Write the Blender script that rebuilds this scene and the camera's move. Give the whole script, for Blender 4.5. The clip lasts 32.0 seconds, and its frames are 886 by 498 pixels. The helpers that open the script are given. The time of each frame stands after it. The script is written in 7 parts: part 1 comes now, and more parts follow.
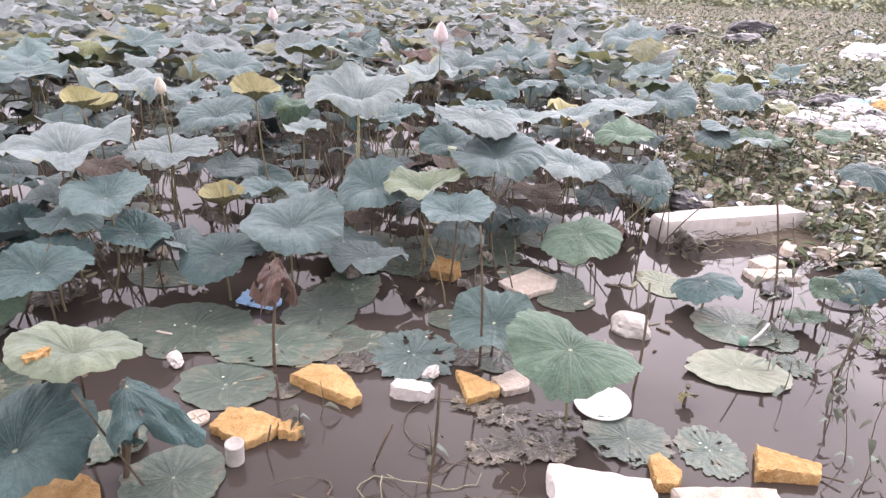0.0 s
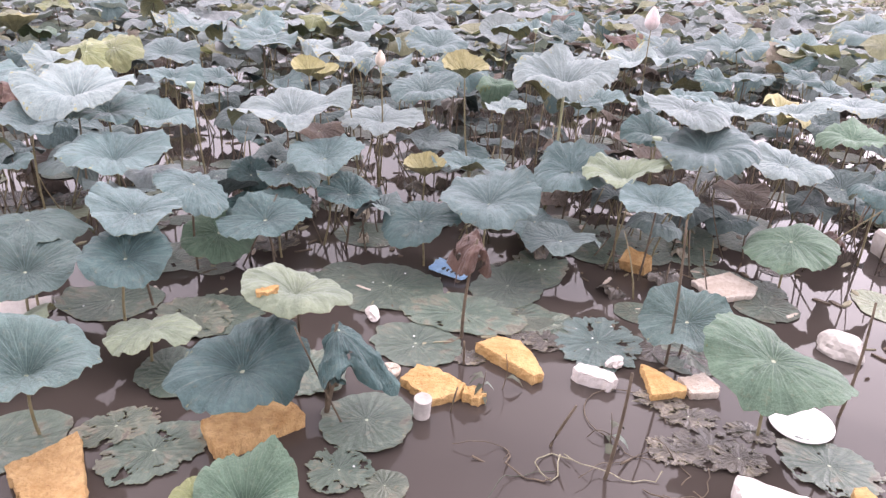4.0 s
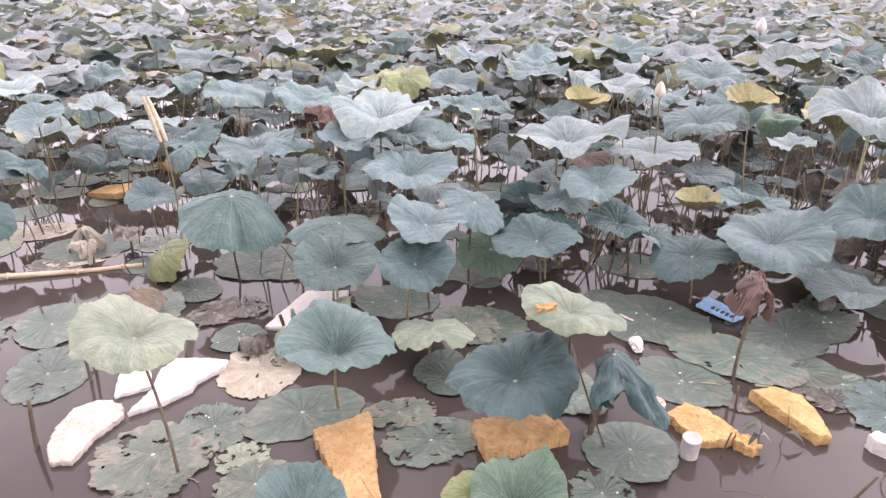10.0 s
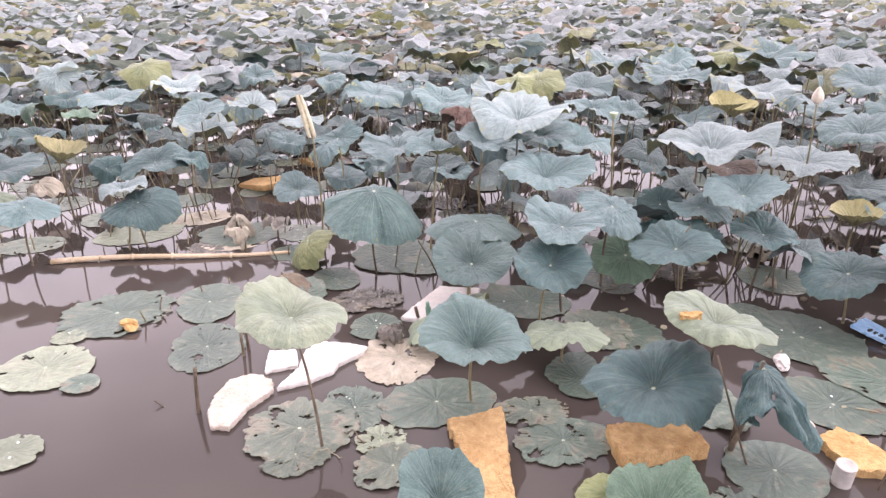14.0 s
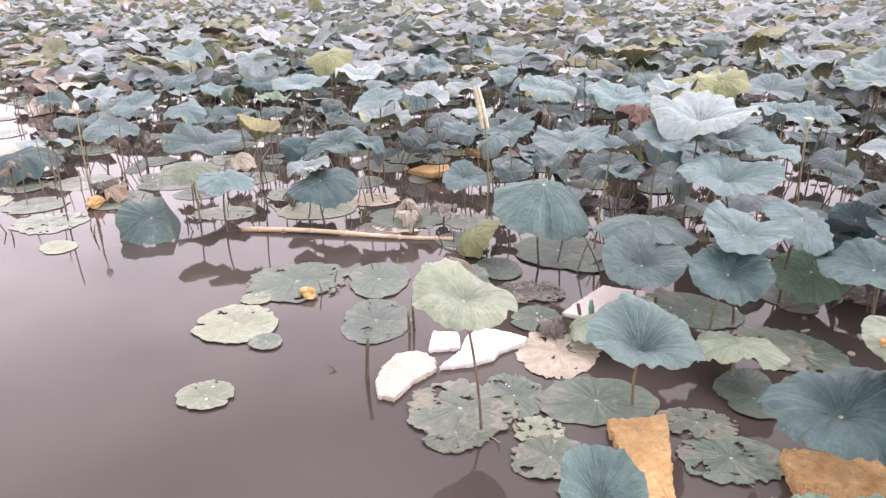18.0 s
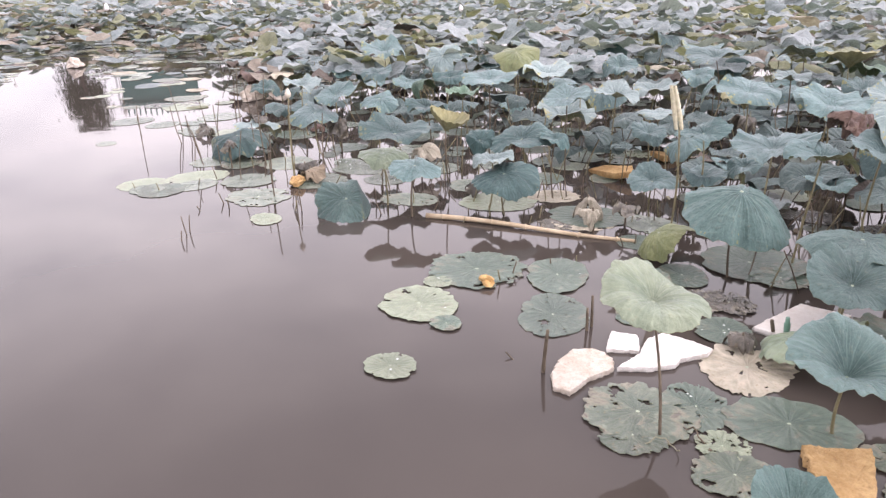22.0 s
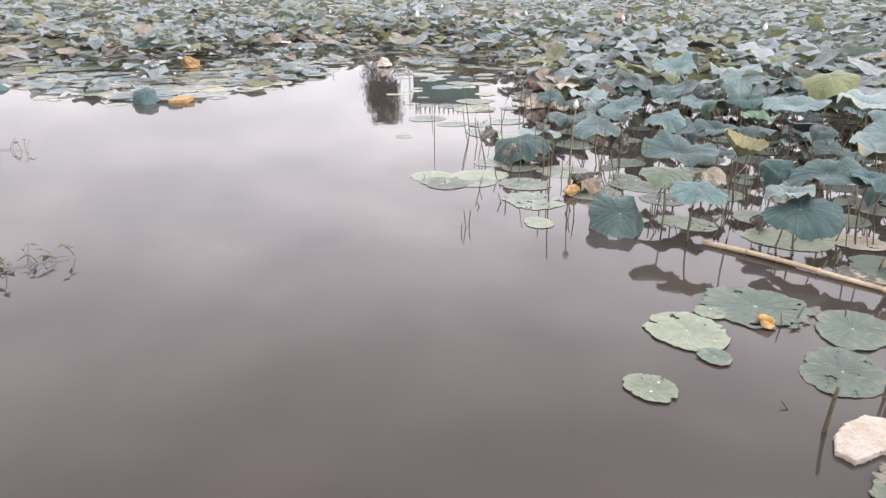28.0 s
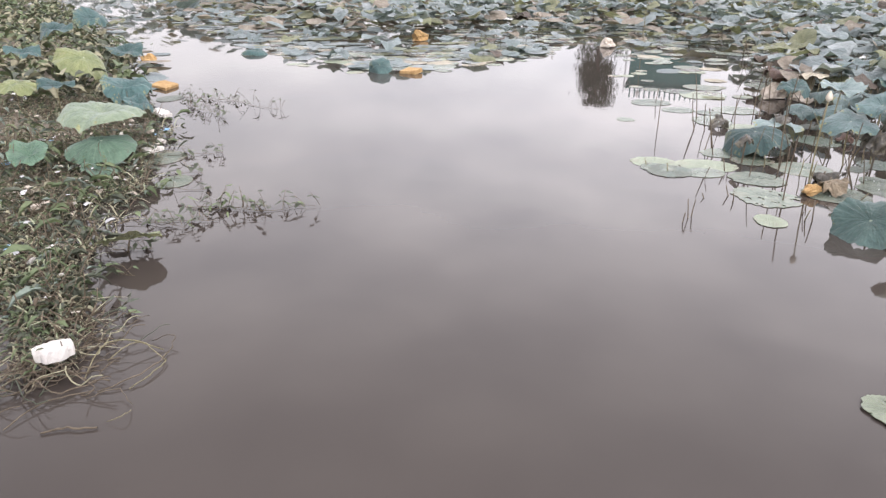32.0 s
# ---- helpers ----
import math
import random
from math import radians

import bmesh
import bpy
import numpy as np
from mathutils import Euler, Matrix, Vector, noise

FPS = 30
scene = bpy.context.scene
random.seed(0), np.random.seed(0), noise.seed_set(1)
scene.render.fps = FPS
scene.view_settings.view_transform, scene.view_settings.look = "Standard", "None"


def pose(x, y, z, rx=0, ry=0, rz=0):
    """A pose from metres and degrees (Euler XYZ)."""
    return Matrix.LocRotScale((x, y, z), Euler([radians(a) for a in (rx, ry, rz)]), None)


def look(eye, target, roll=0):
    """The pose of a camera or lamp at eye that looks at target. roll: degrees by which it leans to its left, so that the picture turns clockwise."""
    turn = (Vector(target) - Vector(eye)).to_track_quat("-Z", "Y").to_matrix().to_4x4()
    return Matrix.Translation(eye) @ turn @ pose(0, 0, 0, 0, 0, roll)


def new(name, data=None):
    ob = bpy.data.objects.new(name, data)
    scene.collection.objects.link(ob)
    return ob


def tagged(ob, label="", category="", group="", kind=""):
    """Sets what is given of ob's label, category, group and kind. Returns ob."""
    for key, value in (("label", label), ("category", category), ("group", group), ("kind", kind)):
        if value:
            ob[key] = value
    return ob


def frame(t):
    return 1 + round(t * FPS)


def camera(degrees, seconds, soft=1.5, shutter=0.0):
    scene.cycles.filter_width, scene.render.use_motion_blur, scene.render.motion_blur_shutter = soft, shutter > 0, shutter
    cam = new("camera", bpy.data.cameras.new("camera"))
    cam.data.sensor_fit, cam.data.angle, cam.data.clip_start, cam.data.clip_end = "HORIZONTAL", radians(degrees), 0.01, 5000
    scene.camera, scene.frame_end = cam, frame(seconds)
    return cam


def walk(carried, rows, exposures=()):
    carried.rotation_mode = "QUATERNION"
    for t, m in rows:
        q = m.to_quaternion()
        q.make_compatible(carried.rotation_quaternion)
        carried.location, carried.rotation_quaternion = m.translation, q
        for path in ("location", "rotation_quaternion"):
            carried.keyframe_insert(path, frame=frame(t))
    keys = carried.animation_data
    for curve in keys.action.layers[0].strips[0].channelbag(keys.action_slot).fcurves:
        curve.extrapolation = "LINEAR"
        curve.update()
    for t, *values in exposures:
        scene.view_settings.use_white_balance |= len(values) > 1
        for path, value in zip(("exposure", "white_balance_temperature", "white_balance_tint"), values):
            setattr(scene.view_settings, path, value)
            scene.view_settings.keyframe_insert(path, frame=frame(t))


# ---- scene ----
cam = camera(65.86, 32.0, soft=1.4)
# seconds, eye, then yaw, pitch and lean in degrees
PATH = [
    (0.0, -0.008, 0.016, 1.390, -0.06, -22.31, 2.50),
    (0.5, -0.011, 0.013, 1.399, 2.51, -22.14, 2.30),
    (1.0, -0.023, 0.007, 1.393, 4.11, -21.87, 2.20),
    (1.5, -0.035, -0.002, 1.390, 6.11, -21.39, 1.80),
    (2.0, -0.040, -0.011, 1.393, 8.46, -21.40, 1.70),
    (2.5, -0.050, -0.019, 1.386, 10.13, -21.28, 1.60),
    (3.0, -0.066, -0.026, 1.382, 12.25, -22.20, 1.80),
    (3.5, -0.074, -0.028, 1.374, 13.11, -24.11, 2.40),
    (4.0, -0.101, -0.033, 1.377, 15.13, -24.23, 3.10),
    (4.5, -0.133, -0.048, 1.366, 18.04, -24.39, 3.70),
    (6.5, -0.169, -0.086, 1.377, 26.41, -23.33, 2.80),
    (7.0, -0.182, -0.098, 1.385, 28.08, -22.90, 2.20),
    (7.5, -0.174, -0.099, 1.381, 29.96, -22.33, 1.10),
    (8.0, -0.187, -0.113, 1.386, 31.61, -21.56, 0.50),
    (8.5, -0.184, -0.120, 1.386, 31.95, -21.31, 0.00),
    (9.0, -0.184, -0.126, 1.390, 33.22, -21.56, -0.20),
    (9.5, -0.191, -0.143, 1.384, 34.65, -22.08, 0.10),
    (10.0, -0.210, -0.160, 1.375, 36.07, -22.34, 0.50),
    (10.5, -0.217, -0.162, 1.379, 37.58, -22.61, 0.10),
    (11.0, -0.234, -0.174, 1.376, 39.08, -22.73, 0.20),
    (11.5, -0.240, -0.184, 1.381, 40.85, -21.90, -0.30),
    (12.0, -0.238, -0.193, 1.371, 41.66, -21.72, -0.40),
    (12.5, -0.239, -0.196, 1.358, 42.82, -21.74, -0.70),
    (13.0, -0.243, -0.208, 1.362, 44.24, -21.65, -0.60),
    (13.5, -0.248, -0.231, 1.368, 45.31, -21.77, -0.40),
    (15.5, -0.263, -0.277, 1.361, 50.13, -22.31, -0.20),
    (16.0, -0.270, -0.290, 1.357, 51.78, -22.27, 0.20),
    (16.5, -0.275, -0.297, 1.355, 53.68, -22.58, 0.10),
    (17.0, -0.280, -0.314, 1.358, 56.06, -22.83, 0.00),
    (17.5, -0.282, -0.323, 1.359, 57.67, -22.52, -0.10),
    (18.0, -0.286, -0.339, 1.362, 59.36, -22.28, -0.30),
    (18.5, -0.290, -0.345, 1.356, 61.63, -22.49, -0.30),
    (19.0, -0.296, -0.364, 1.358, 63.48, -22.55, -0.10),
    (19.5, -0.296, -0.376, 1.359, 64.94, -21.72, -0.50),
    (20.0, -0.292, -0.381, 1.360, 65.77, -21.07, -0.90),
    (20.5, -0.292, -0.394, 1.364, 67.66, -20.51, -1.20),
    (21.0, -0.293, -0.412, 1.356, 69.46, -21.09, -0.60),
    (21.5, -0.293, -0.431, 1.355, 72.03, -21.25, -0.80),
    (22.0, -0.288, -0.443, 1.348, 73.76, -22.21, -0.80),
    (22.5, -0.293, -0.450, 1.351, 75.61, -21.96, -0.70),
    (23.0, -0.293, -0.459, 1.349, 77.57, -21.71, -0.60),
    (23.5, -0.297, -0.467, 1.347, 79.74, -21.75, -0.60),
    (24.0, -0.292, -0.477, 1.349, 82.07, -21.28, -0.60),
    (24.5, -0.287, -0.488, 1.348, 83.42, -21.04, 0.00),
    (26.5, -0.266, -0.534, 1.341, 90.41, -20.38, -0.26),
    (27.0, -0.260, -0.542, 1.335, 92.27, -20.80, 0.32),
    (27.5, -0.252, -0.549, 1.339, 94.14, -21.44, 0.17),
    (28.0, -0.238, -0.560, 1.358, 95.80, -21.15, 0.12),
    (28.5, -0.206, -0.591, 1.374, 99.80, -20.78, 0.05),
    (29.0, -0.184, -0.609, 1.367, 102.21, -20.94, 0.40),
    (29.5, -0.176, -0.616, 1.368, 102.87, -21.38, 0.96),
    (30.0, -0.167, -0.632, 1.371, 105.50, -20.97, 0.55),
    (30.5, -0.154, -0.639, 1.366, 108.68, -21.23, 0.65),
    (31.0, -0.141, -0.647, 1.359, 110.58, -21.59, 0.42),
    (31.5, -0.135, -0.654, 1.353, 110.58, -22.64, 1.22),
    (32.0, -0.136, -0.669, 1.358, 112.95, -22.86, 0.39),
]
walk(cam, [(t, pose(x, y, z, 90 + pitch, 0, yaw) @ pose(0, 0, 0, 0, 0, lean)) for t, x, y, z, yaw, pitch, lean in PATH],
     exposures=[(0.0, -0.07, 6700, 26), (2.0, 0.02, 6680, 27), (4.0, 0.10, 6700, 29), (9.0, 0.08, 6750, 29), (13.0, 0.11, 6750, 29), (16.0, 0.10, 6750, 28), (19.0, 0.02, 6750, 26), (20.0, -0.11, 6700, 24), (22.0, -0.13, 6650, 22), (24.0, -0.20, 6600, 18), (28.0, -0.30, 6580, 15), (32.0, -0.33, 6560, 14)])

# ---- sky and light: a bright overcast day ----
world = bpy.data.worlds.new("overcast_sky")
scene.world = world
world.use_nodes = True
wn, wl = world.node_tree.nodes, world.node_tree.links
wn.clear()
w_out, w_bg = wn.new("ShaderNodeOutputWorld"), wn.new("ShaderNodeBackground")
w_sky = wn.new("ShaderNodeTexSky")
w_sky.sky_type, w_sky.sun_disc = "NISHITA", False
w_sky.sun_elevation, w_sky.sun_rotation = radians(64), radians(-60)
w_sky.air_density, w_sky.dust_density = 1.2, 3.0
w_dim = wn.new("ShaderNodeMix")
w_dim.data_type, w_dim.blend_type = "RGBA", "MULTIPLY"
w_dim.inputs[0].default_value = 1.0
w_dim.inputs[7].default_value = (0.11, 0.11, 0.11, 1)
w_co = wn.new("ShaderNodeTexCoord")
w_map = wn.new("ShaderNodeMapping")
w_map.inputs["Scale"].default_value = (1.0, 1.0, 2.6)
w_noise = wn.new("ShaderNodeTexNoise")
w_noise.inputs["Scale"].default_value, w_noise.inputs["Detail"].default_value, w_noise.inputs["Roughness"].default_value = 4.2, 6.0, 0.55
w_ramp = wn.new("ShaderNodeValToRGB")
w_ramp.color_ramp.elements[0].position, w_ramp.color_ramp.elements[1].position = 0.34, 0.66
w_ramp.color_ramp.elements[0].color, w_ramp.color_ramp.elements[1].color = (0.84, 0.845, 0.90, 1), (1.18, 1.16, 1.19, 1)
w_mix = wn.new("ShaderNodeMix")
w_mix.data_type = "RGBA"
w_mix.inputs[0].default_value = 0.86
wl.new(w_co.outputs["Generated"], w_map.inputs["Vector"])
wl.new(w_map.outputs["Vector"], w_noise.inputs["Vector"])
wl.new(w_noise.outputs["Fac"], w_ramp.inputs["Fac"])
wl.new(w_sky.outputs["Color"], w_dim.inputs[6])
wl.new(w_dim.outputs[2], w_mix.inputs[6])
# the cloud deck is thinner and brighter low over the pond
w_dot = wn.new("ShaderNodeVectorMath")
w_dot.operation = "DOT_PRODUCT"
SUN = Vector((-math.sin(radians(60)) * math.cos(radians(64)), math.cos(radians(60)) * math.cos(radians(64)), math.sin(radians(64))))
GLOW = Vector((-math.sin(radians(76)) * math.cos(radians(35)), math.cos(radians(76)) * math.cos(radians(35)), math.sin(radians(35))))
w_dot.inputs[1].default_value = GLOW
w_glow = wn.new("ShaderNodeMapRange")
w_glow.interpolation_type = "SMOOTHSTEP"
w_glow.inputs["From Min"].default_value, w_glow.inputs["From Max"].default_value = 0.45, 1.0
w_glow.inputs["To Min"].default_value, w_glow.inputs["To Max"].default_value = 1.16, 1.80
w_lit = wn.new("ShaderNodeVectorMath")
w_lit.operation = "SCALE"
wl.new(w_co.outputs["Generated"], w_dot.inputs[0])
wl.new(w_dot.outputs["Value"], w_glow.inputs["Value"])
wl.new(w_ramp.outputs["Color"], w_lit.inputs[0])
# and it darkens towards the zenith
w_sep = wn.new("ShaderNodeSeparateXYZ")
w_high = wn.new("ShaderNodeValToRGB")
w_high.color_ramp.interpolation = "EASE"
while len(w_high.color_ramp.elements) < 5:
    w_high.color_ramp.elements.new(0.5)
for el, (place, level) in zip(w_high.color_ramp.elements, ((0.0, 0.86), (0.14, 0.97), (0.34, 1.20), (0.72, 0.70), (1.0, 0.66))):
    el.position, el.color = place, (level, level, level, 1)
# the veiled sun brightens the cloud off to the side of the littered bank
w_veil = wn.new("ShaderNodeVectorMath")
w_veil.operation = "DOT_PRODUCT"
w_veil.inputs[1].default_value = (math.sin(radians(42)) * math.cos(radians(34)), math.cos(radians(42)) * math.cos(radians(34)), math.sin(radians(34)))
w_disc = wn.new("ShaderNodeMapRange")
w_disc.interpolation_type = "SMOOTHERSTEP"
w_disc.inputs["From Min"].default_value, w_disc.inputs["From Max"].default_value = 0.62, 1.0
w_disc.inputs["To Min"].default_value, w_disc.inputs["To Max"].default_value = 0.0, 2.2
w_sum = wn.new("ShaderNodeMath")
w_sum.operation = "ADD"
wl.new(w_co.outputs["Generated"], w_veil.inputs[0])
wl.new(w_veil.outputs["Value"], w_disc.inputs["Value"])
w_both = wn.new("ShaderNodeMath")
w_both.operation = "MULTIPLY"
wl.new(w_co.outputs["Generated"], w_sep.inputs[0])
wl.new(w_sep.outputs[2], w_high.inputs["Fac"])
wl.new(w_glow.outputs["Result"], w_both.inputs[0])
wl.new(w_high.outputs["Color"], w_both.inputs[1])
wl.new(w_both.outputs[0], w_sum.inputs[0])
wl.new(w_disc.outputs["Result"], w_sum.inputs[1])
wl.new(w_sum.outputs[0], w_lit.inputs["Scale"])
wl.new(w_lit.outputs["Vector"], w_mix.inputs[7])
wl.new(w_mix.outputs[2], w_bg.inputs["Color"])
w_bg.inputs["Strength"].default_value = 1.73
wl.new(w_bg.outputs["Background"], w_out.inputs["Surface"])

sun = new("sun", bpy.data.lights.new("sun", "SUN"))
sun.data.energy, sun.data.angle, sun.data.color = 0.8, radians(25), (1.0, 0.96, 0.9)
sun.matrix_world = look(SUN * 40, (0, 0, 0))


# ---- materials ----
def material(name):
    m = bpy.data.materials.new(name)
    m.use_nodes = True
    return m, m.node_tree.nodes, m.node_tree.links, m.node_tree.nodes["Principled BSDF"]


def node(nodes, kind, **values):
    n = nodes.new(kind)
    for key, value in values.items():
        n.inputs[key].default_value = value
    return n


def mix(nodes, links, fac, a, b, blend="MIX"):
    """Colour mix; each of fac, a and b is a socket or a value."""
    n = nodes.new("ShaderNodeMix")
    n.data_type, n.blend_type = "RGBA", blend
    for slot, value in ((0, fac), (6, a), (7, b)):
        if isinstance(value, bpy.types.NodeSocket):
            links.new(value, n.inputs[slot])
        else:
            n.inputs[slot].default_value = value if slot == 0 else (*value, 1)
    return n.outputs[2]


def maths(nodes, links, how, a, b=0.5, clamp=False):
    n = nodes.new("ShaderNodeMath")
    n.operation, n.use_clamp = how, clamp
    for slot, value in ((0, a), (1, b)):
        if isinstance(value, bpy.types.NodeSocket):
            links.new(value, n.inputs[slot])
        else:
            n.inputs[slot].default_value = value
    return n.outputs[0]


def ramp(nodes, links, fac, stops):
    n = nodes.new("ShaderNodeValToRGB")
    els = n.color_ramp.elements
    while len(els) < len(stops):
        els.new(0.5)
    for el, (place, colour) in zip(els, stops):
        el.position = place
        el.color = (*colour, 1) if len(colour) == 3 else colour
    links.new(fac, n.inputs["Fac"])
    return n.outputs["Color"]


def plain(name, colour, colour2, scale=8.0, rough=0.6, bump=0.2, detail=6.0, metal=0.0, fine=60.0, spread=0.12):
    """A surface with two colours in patches, finer grain, and relief."""
    m, n, l, p = material(name)
    co = n.new("ShaderNodeTexCoord").outputs["Object"]
    big = node(n, "ShaderNodeTexNoise", Scale=scale, Detail=detail, Roughness=0.6)
    small = node(n, "ShaderNodeTexNoise", Scale=fine, Detail=3.0)
    l.new(co, big.inputs["Vector"]), l.new(co, small.inputs["Vector"])
    rnd = n.new("ShaderNodeObjectInfo").outputs["Random"]
    c = ramp(n, l, big.outputs["Fac"], [(0.35, colour), (0.65, colour2)])
    g = maths(n, l, "MULTIPLY_ADD", small.outputs["Fac"], 0.5)
    g.node.inputs[2].default_value = 0.75
    c = mix(n, l, 1.0, c, g, "MULTIPLY")
    v = maths(n, l, "MULTIPLY_ADD", rnd, 2 * spread)
    v.node.inputs[2].default_value = 1 - spread
    c = mix(n, l, 1.0, c, v, "MULTIPLY")
    l.new(c, p.inputs["Base Color"])
    p.inputs["Roughness"].default_value, p.inputs["Metallic"].default_value = rough, metal
    b = node(n, "ShaderNodeBump", Strength=bump, Distance=0.01)
    l.new(small.outputs["Fac"], b.inputs["Height"])
    l.new(b.outputs["Normal"], p.inputs["Normal"])
    return m


def leaf_skin(name, base, base2, vein, edge, relief=1.0, blotch=0.08, rough=0.5, sheen=0.25, edge_amount=0.5, stain=(0.2, 0.16, 0.09), stain_amount=0.3, island=False, thin=0.0, decay=0.0):
    """Waxy lotus skin: the map's u runs round the leaf, v from the middle to the rim."""
    m, n, l, p = material(name)
    uv = n.new("ShaderNodeUVMap")
    sep = n.new("ShaderNodeSeparateXYZ")
    l.new(uv.outputs["UV"], sep.inputs[0])
    u, v = sep.outputs[0], sep.outputs[1]
    co = n.new("ShaderNodeTexCoord").outputs["Object"]
    rnd = n.new("ShaderNodeNewGeometry").outputs["Random Per Island"] if island else n.new("ShaderNodeObjectInfo").outputs["Random"]
    big = node(n, "ShaderNodeTexNoise", Scale=7.0, Detail=4.0)
    fine = node(n, "ShaderNodeTexNoise", Scale=45.0, Detail=5.0, Roughness=0.65)
    l.new(co, big.inputs["Vector"]), l.new(co, fine.inputs["Vector"])
    c = mix(n, l, ramp(n, l, big.outputs["Fac"], [(0.38, (0, 0, 0)), (0.62, (1, 1, 1))]), base, base2)
    mid = node(n, "ShaderNodeTexNoise", Scale=24.0, Detail=4.0, Roughness=0.6)
    l.new(co, mid.inputs["Vector"])
    c = mix(n, l, 1.0, c, ramp(n, l, mid.outputs["Fac"], [(0.3, (0.72, 0.74, 0.72)), (0.7, (1.18, 1.16, 1.16))]), "MULTIPLY")
    c = mix(n, l, maths(n, l, "MULTIPLY", ramp(n, l, mid.outputs["Fac"], [(0.56, (0, 0, 0)), (0.66, (1, 1, 1))]), blotch), c, (0.30, 0.32, 0.25))
    # soft streaks that run out from the hub, and a fine net of cells
    ray_co = n.new("ShaderNodeCombineXYZ")
    l.new(maths(n, l, "MULTIPLY", u, 34.0), ray_co.inputs[0]), l.new(maths(n, l, "MULTIPLY", v, 2.6), ray_co.inputs[1]), l.new(maths(n, l, "MULTIPLY", rnd, 50.0), ray_co.inputs[2])
    streak = node(n, "ShaderNodeTexNoise", Scale=1.0, Detail=4.0, Roughness=0.65)
    l.new(ray_co.outputs[0], streak.inputs["Vector"])
    c = mix(n, l, 1.0, c, ramp(n, l, streak.outputs["Fac"], [(0.3, (0.80, 0.83, 0.81)), (0.52, (1.0, 1.0, 1.0)), (0.74, (1.26, 1.22, 1.22))]), "MULTIPLY")
    net = node(n, "ShaderNodeTexVoronoi", Scale=95.0)
    net.feature = "DISTANCE_TO_EDGE"
    l.new(co, net.inputs["Vector"])
    c = mix(n, l, maths(n, l, "MULTIPLY", maths(n, l, "LESS_THAN", net.outputs["Distance"], 0.06), 0.16), c, vein)
    # pale veins that fade from the hub outwards, finer ones between them
    def lines(count, width, bend):
        k = maths(n, l, "FRACT", maths(n, l, "ADD", maths(n, l, "MULTIPLY", u, count), maths(n, l, "MULTIPLY", big.outputs["Fac"], bend)))
        d = maths(n, l, "ABSOLUTE", maths(n, l, "SUBTRACT", k, 0.5))
        return maths(n, l, "SUBTRACT", 1.0, maths(n, l, "DIVIDE", maths(n, l, "MULTIPLY", d, maths(n, l, "ADD", v, 0.05)), width), True)
    # paler towards the rim: thicker waxy bloom, and painted light on the funnel's rim
    bloom_and_light = maths(n, l, "MULTIPLY", maths(n, l, "MULTIPLY", v, v), maths(n, l, "MULTIPLY", streak.outputs["Fac"], 0.55), True)
    c = mix(n, l, bloom_and_light, c, vein)
    fade = maths(n, l, "SUBTRACT", 1.0, maths(n, l, "MULTIPLY", v, 0.85), True)
    ve = maths(n, l, "MULTIPLY", maths(n, l, "MULTIPLY", lines(21.0, 0.032, 1.0), fade), 0.8)
    ve2 = maths(n, l, "MULTIPLY", maths(n, l, "MULTIPLY", lines(63.0, 0.09, 2.5), maths(n, l, "GREATER_THAN", v, 0.3)), 0.22)
    ve = maths(n, l, "MAXIMUM", ve, ve2)
    c = mix(n, l, ve, c, vein)
    # worn, yellowing rim and stains
    rim = maths(n, l, "MULTIPLY_ADD", big.outputs["Fac"], 0.35)
    l.new(v, rim.node.inputs[2])
    some = maths(n, l, "MULTIPLY_ADD", maths(n, l, "FRACT", maths(n, l, "MULTIPLY", rnd, 7.31)), 1.3 * edge_amount)
    some.node.inputs[2].default_value = 0.1 * edge_amount
    c = mix(n, l, maths(n, l, "MULTIPLY", ramp(n, l, rim, [(1.08, (0, 0, 0)), (1.24, (1, 1, 1))]), some, True), c, edge)
    c = mix(n, l, maths(n, l, "MULTIPLY", ramp(n, l, fine.outputs["Fac"], [(0.58, (0, 0, 0)), (0.72, (1, 1, 1))]), stain_amount), c, stain)
    if decay:
        # tan and brown patches where the skin has rotted, mostly outwards
        rot = node(n, "ShaderNodeTexNoise", Scale=13.0, Detail=7.0, Roughness=0.68, Distortion=0.6)
        l.new(co, rot.inputs["Vector"])
        where = maths(n, l, "ADD", maths(n, l, "ADD", rot.outputs["Fac"], maths(n, l, "MULTIPLY", v, 0.12)), maths(n, l, "MULTIPLY", rnd, 0.10))
        c = mix(n, l, maths(n, l, "MULTIPLY", ramp(n, l, where, [(0.69, (0, 0, 0)), (0.75, (1, 1, 1))]), decay), c, (0.20, 0.18, 0.13))
        c = mix(n, l, maths(n, l, "MULTIPLY", ramp(n, l, where, [(0.76, (0, 0, 0)), (0.80, (1, 1, 1))]), decay), c, (0.07, 0.058, 0.046))
    dot = maths(n, l, "LESS_THAN", v, 0.035)
    c = mix(n, l, dot, c, (0.42, 0.48, 0.36))
    # field leaves differ less in tone, a flatness that imitates haze
    shade = maths(n, l, "MULTIPLY_ADD", rnd, 0.24 if island else 0.5)
    shade.node.inputs[2].default_value = 0.88 if island else 0.76
    c = mix(n, l, 1.0, c, shade, "MULTIPLY")
    l.new(c, p.inputs["Base Color"])
    p.inputs["Roughness"].default_value = rough
    p.inputs["Sheen Weight"].default_value, p.inputs["Sheen Roughness"].default_value = sheen, 0.5
    p.inputs["Sheen Tint"].default_value = (0.85, 0.93, 1.0, 1)
    # the skin swells between the veins
    wav = maths(n, l, "ABSOLUTE", maths(n, l, "SUBTRACT", maths(n, l, "FRACT", maths(n, l, "ADD", maths(n, l, "MULTIPLY", u, 21.0), big.outputs["Fac"])), 0.5))
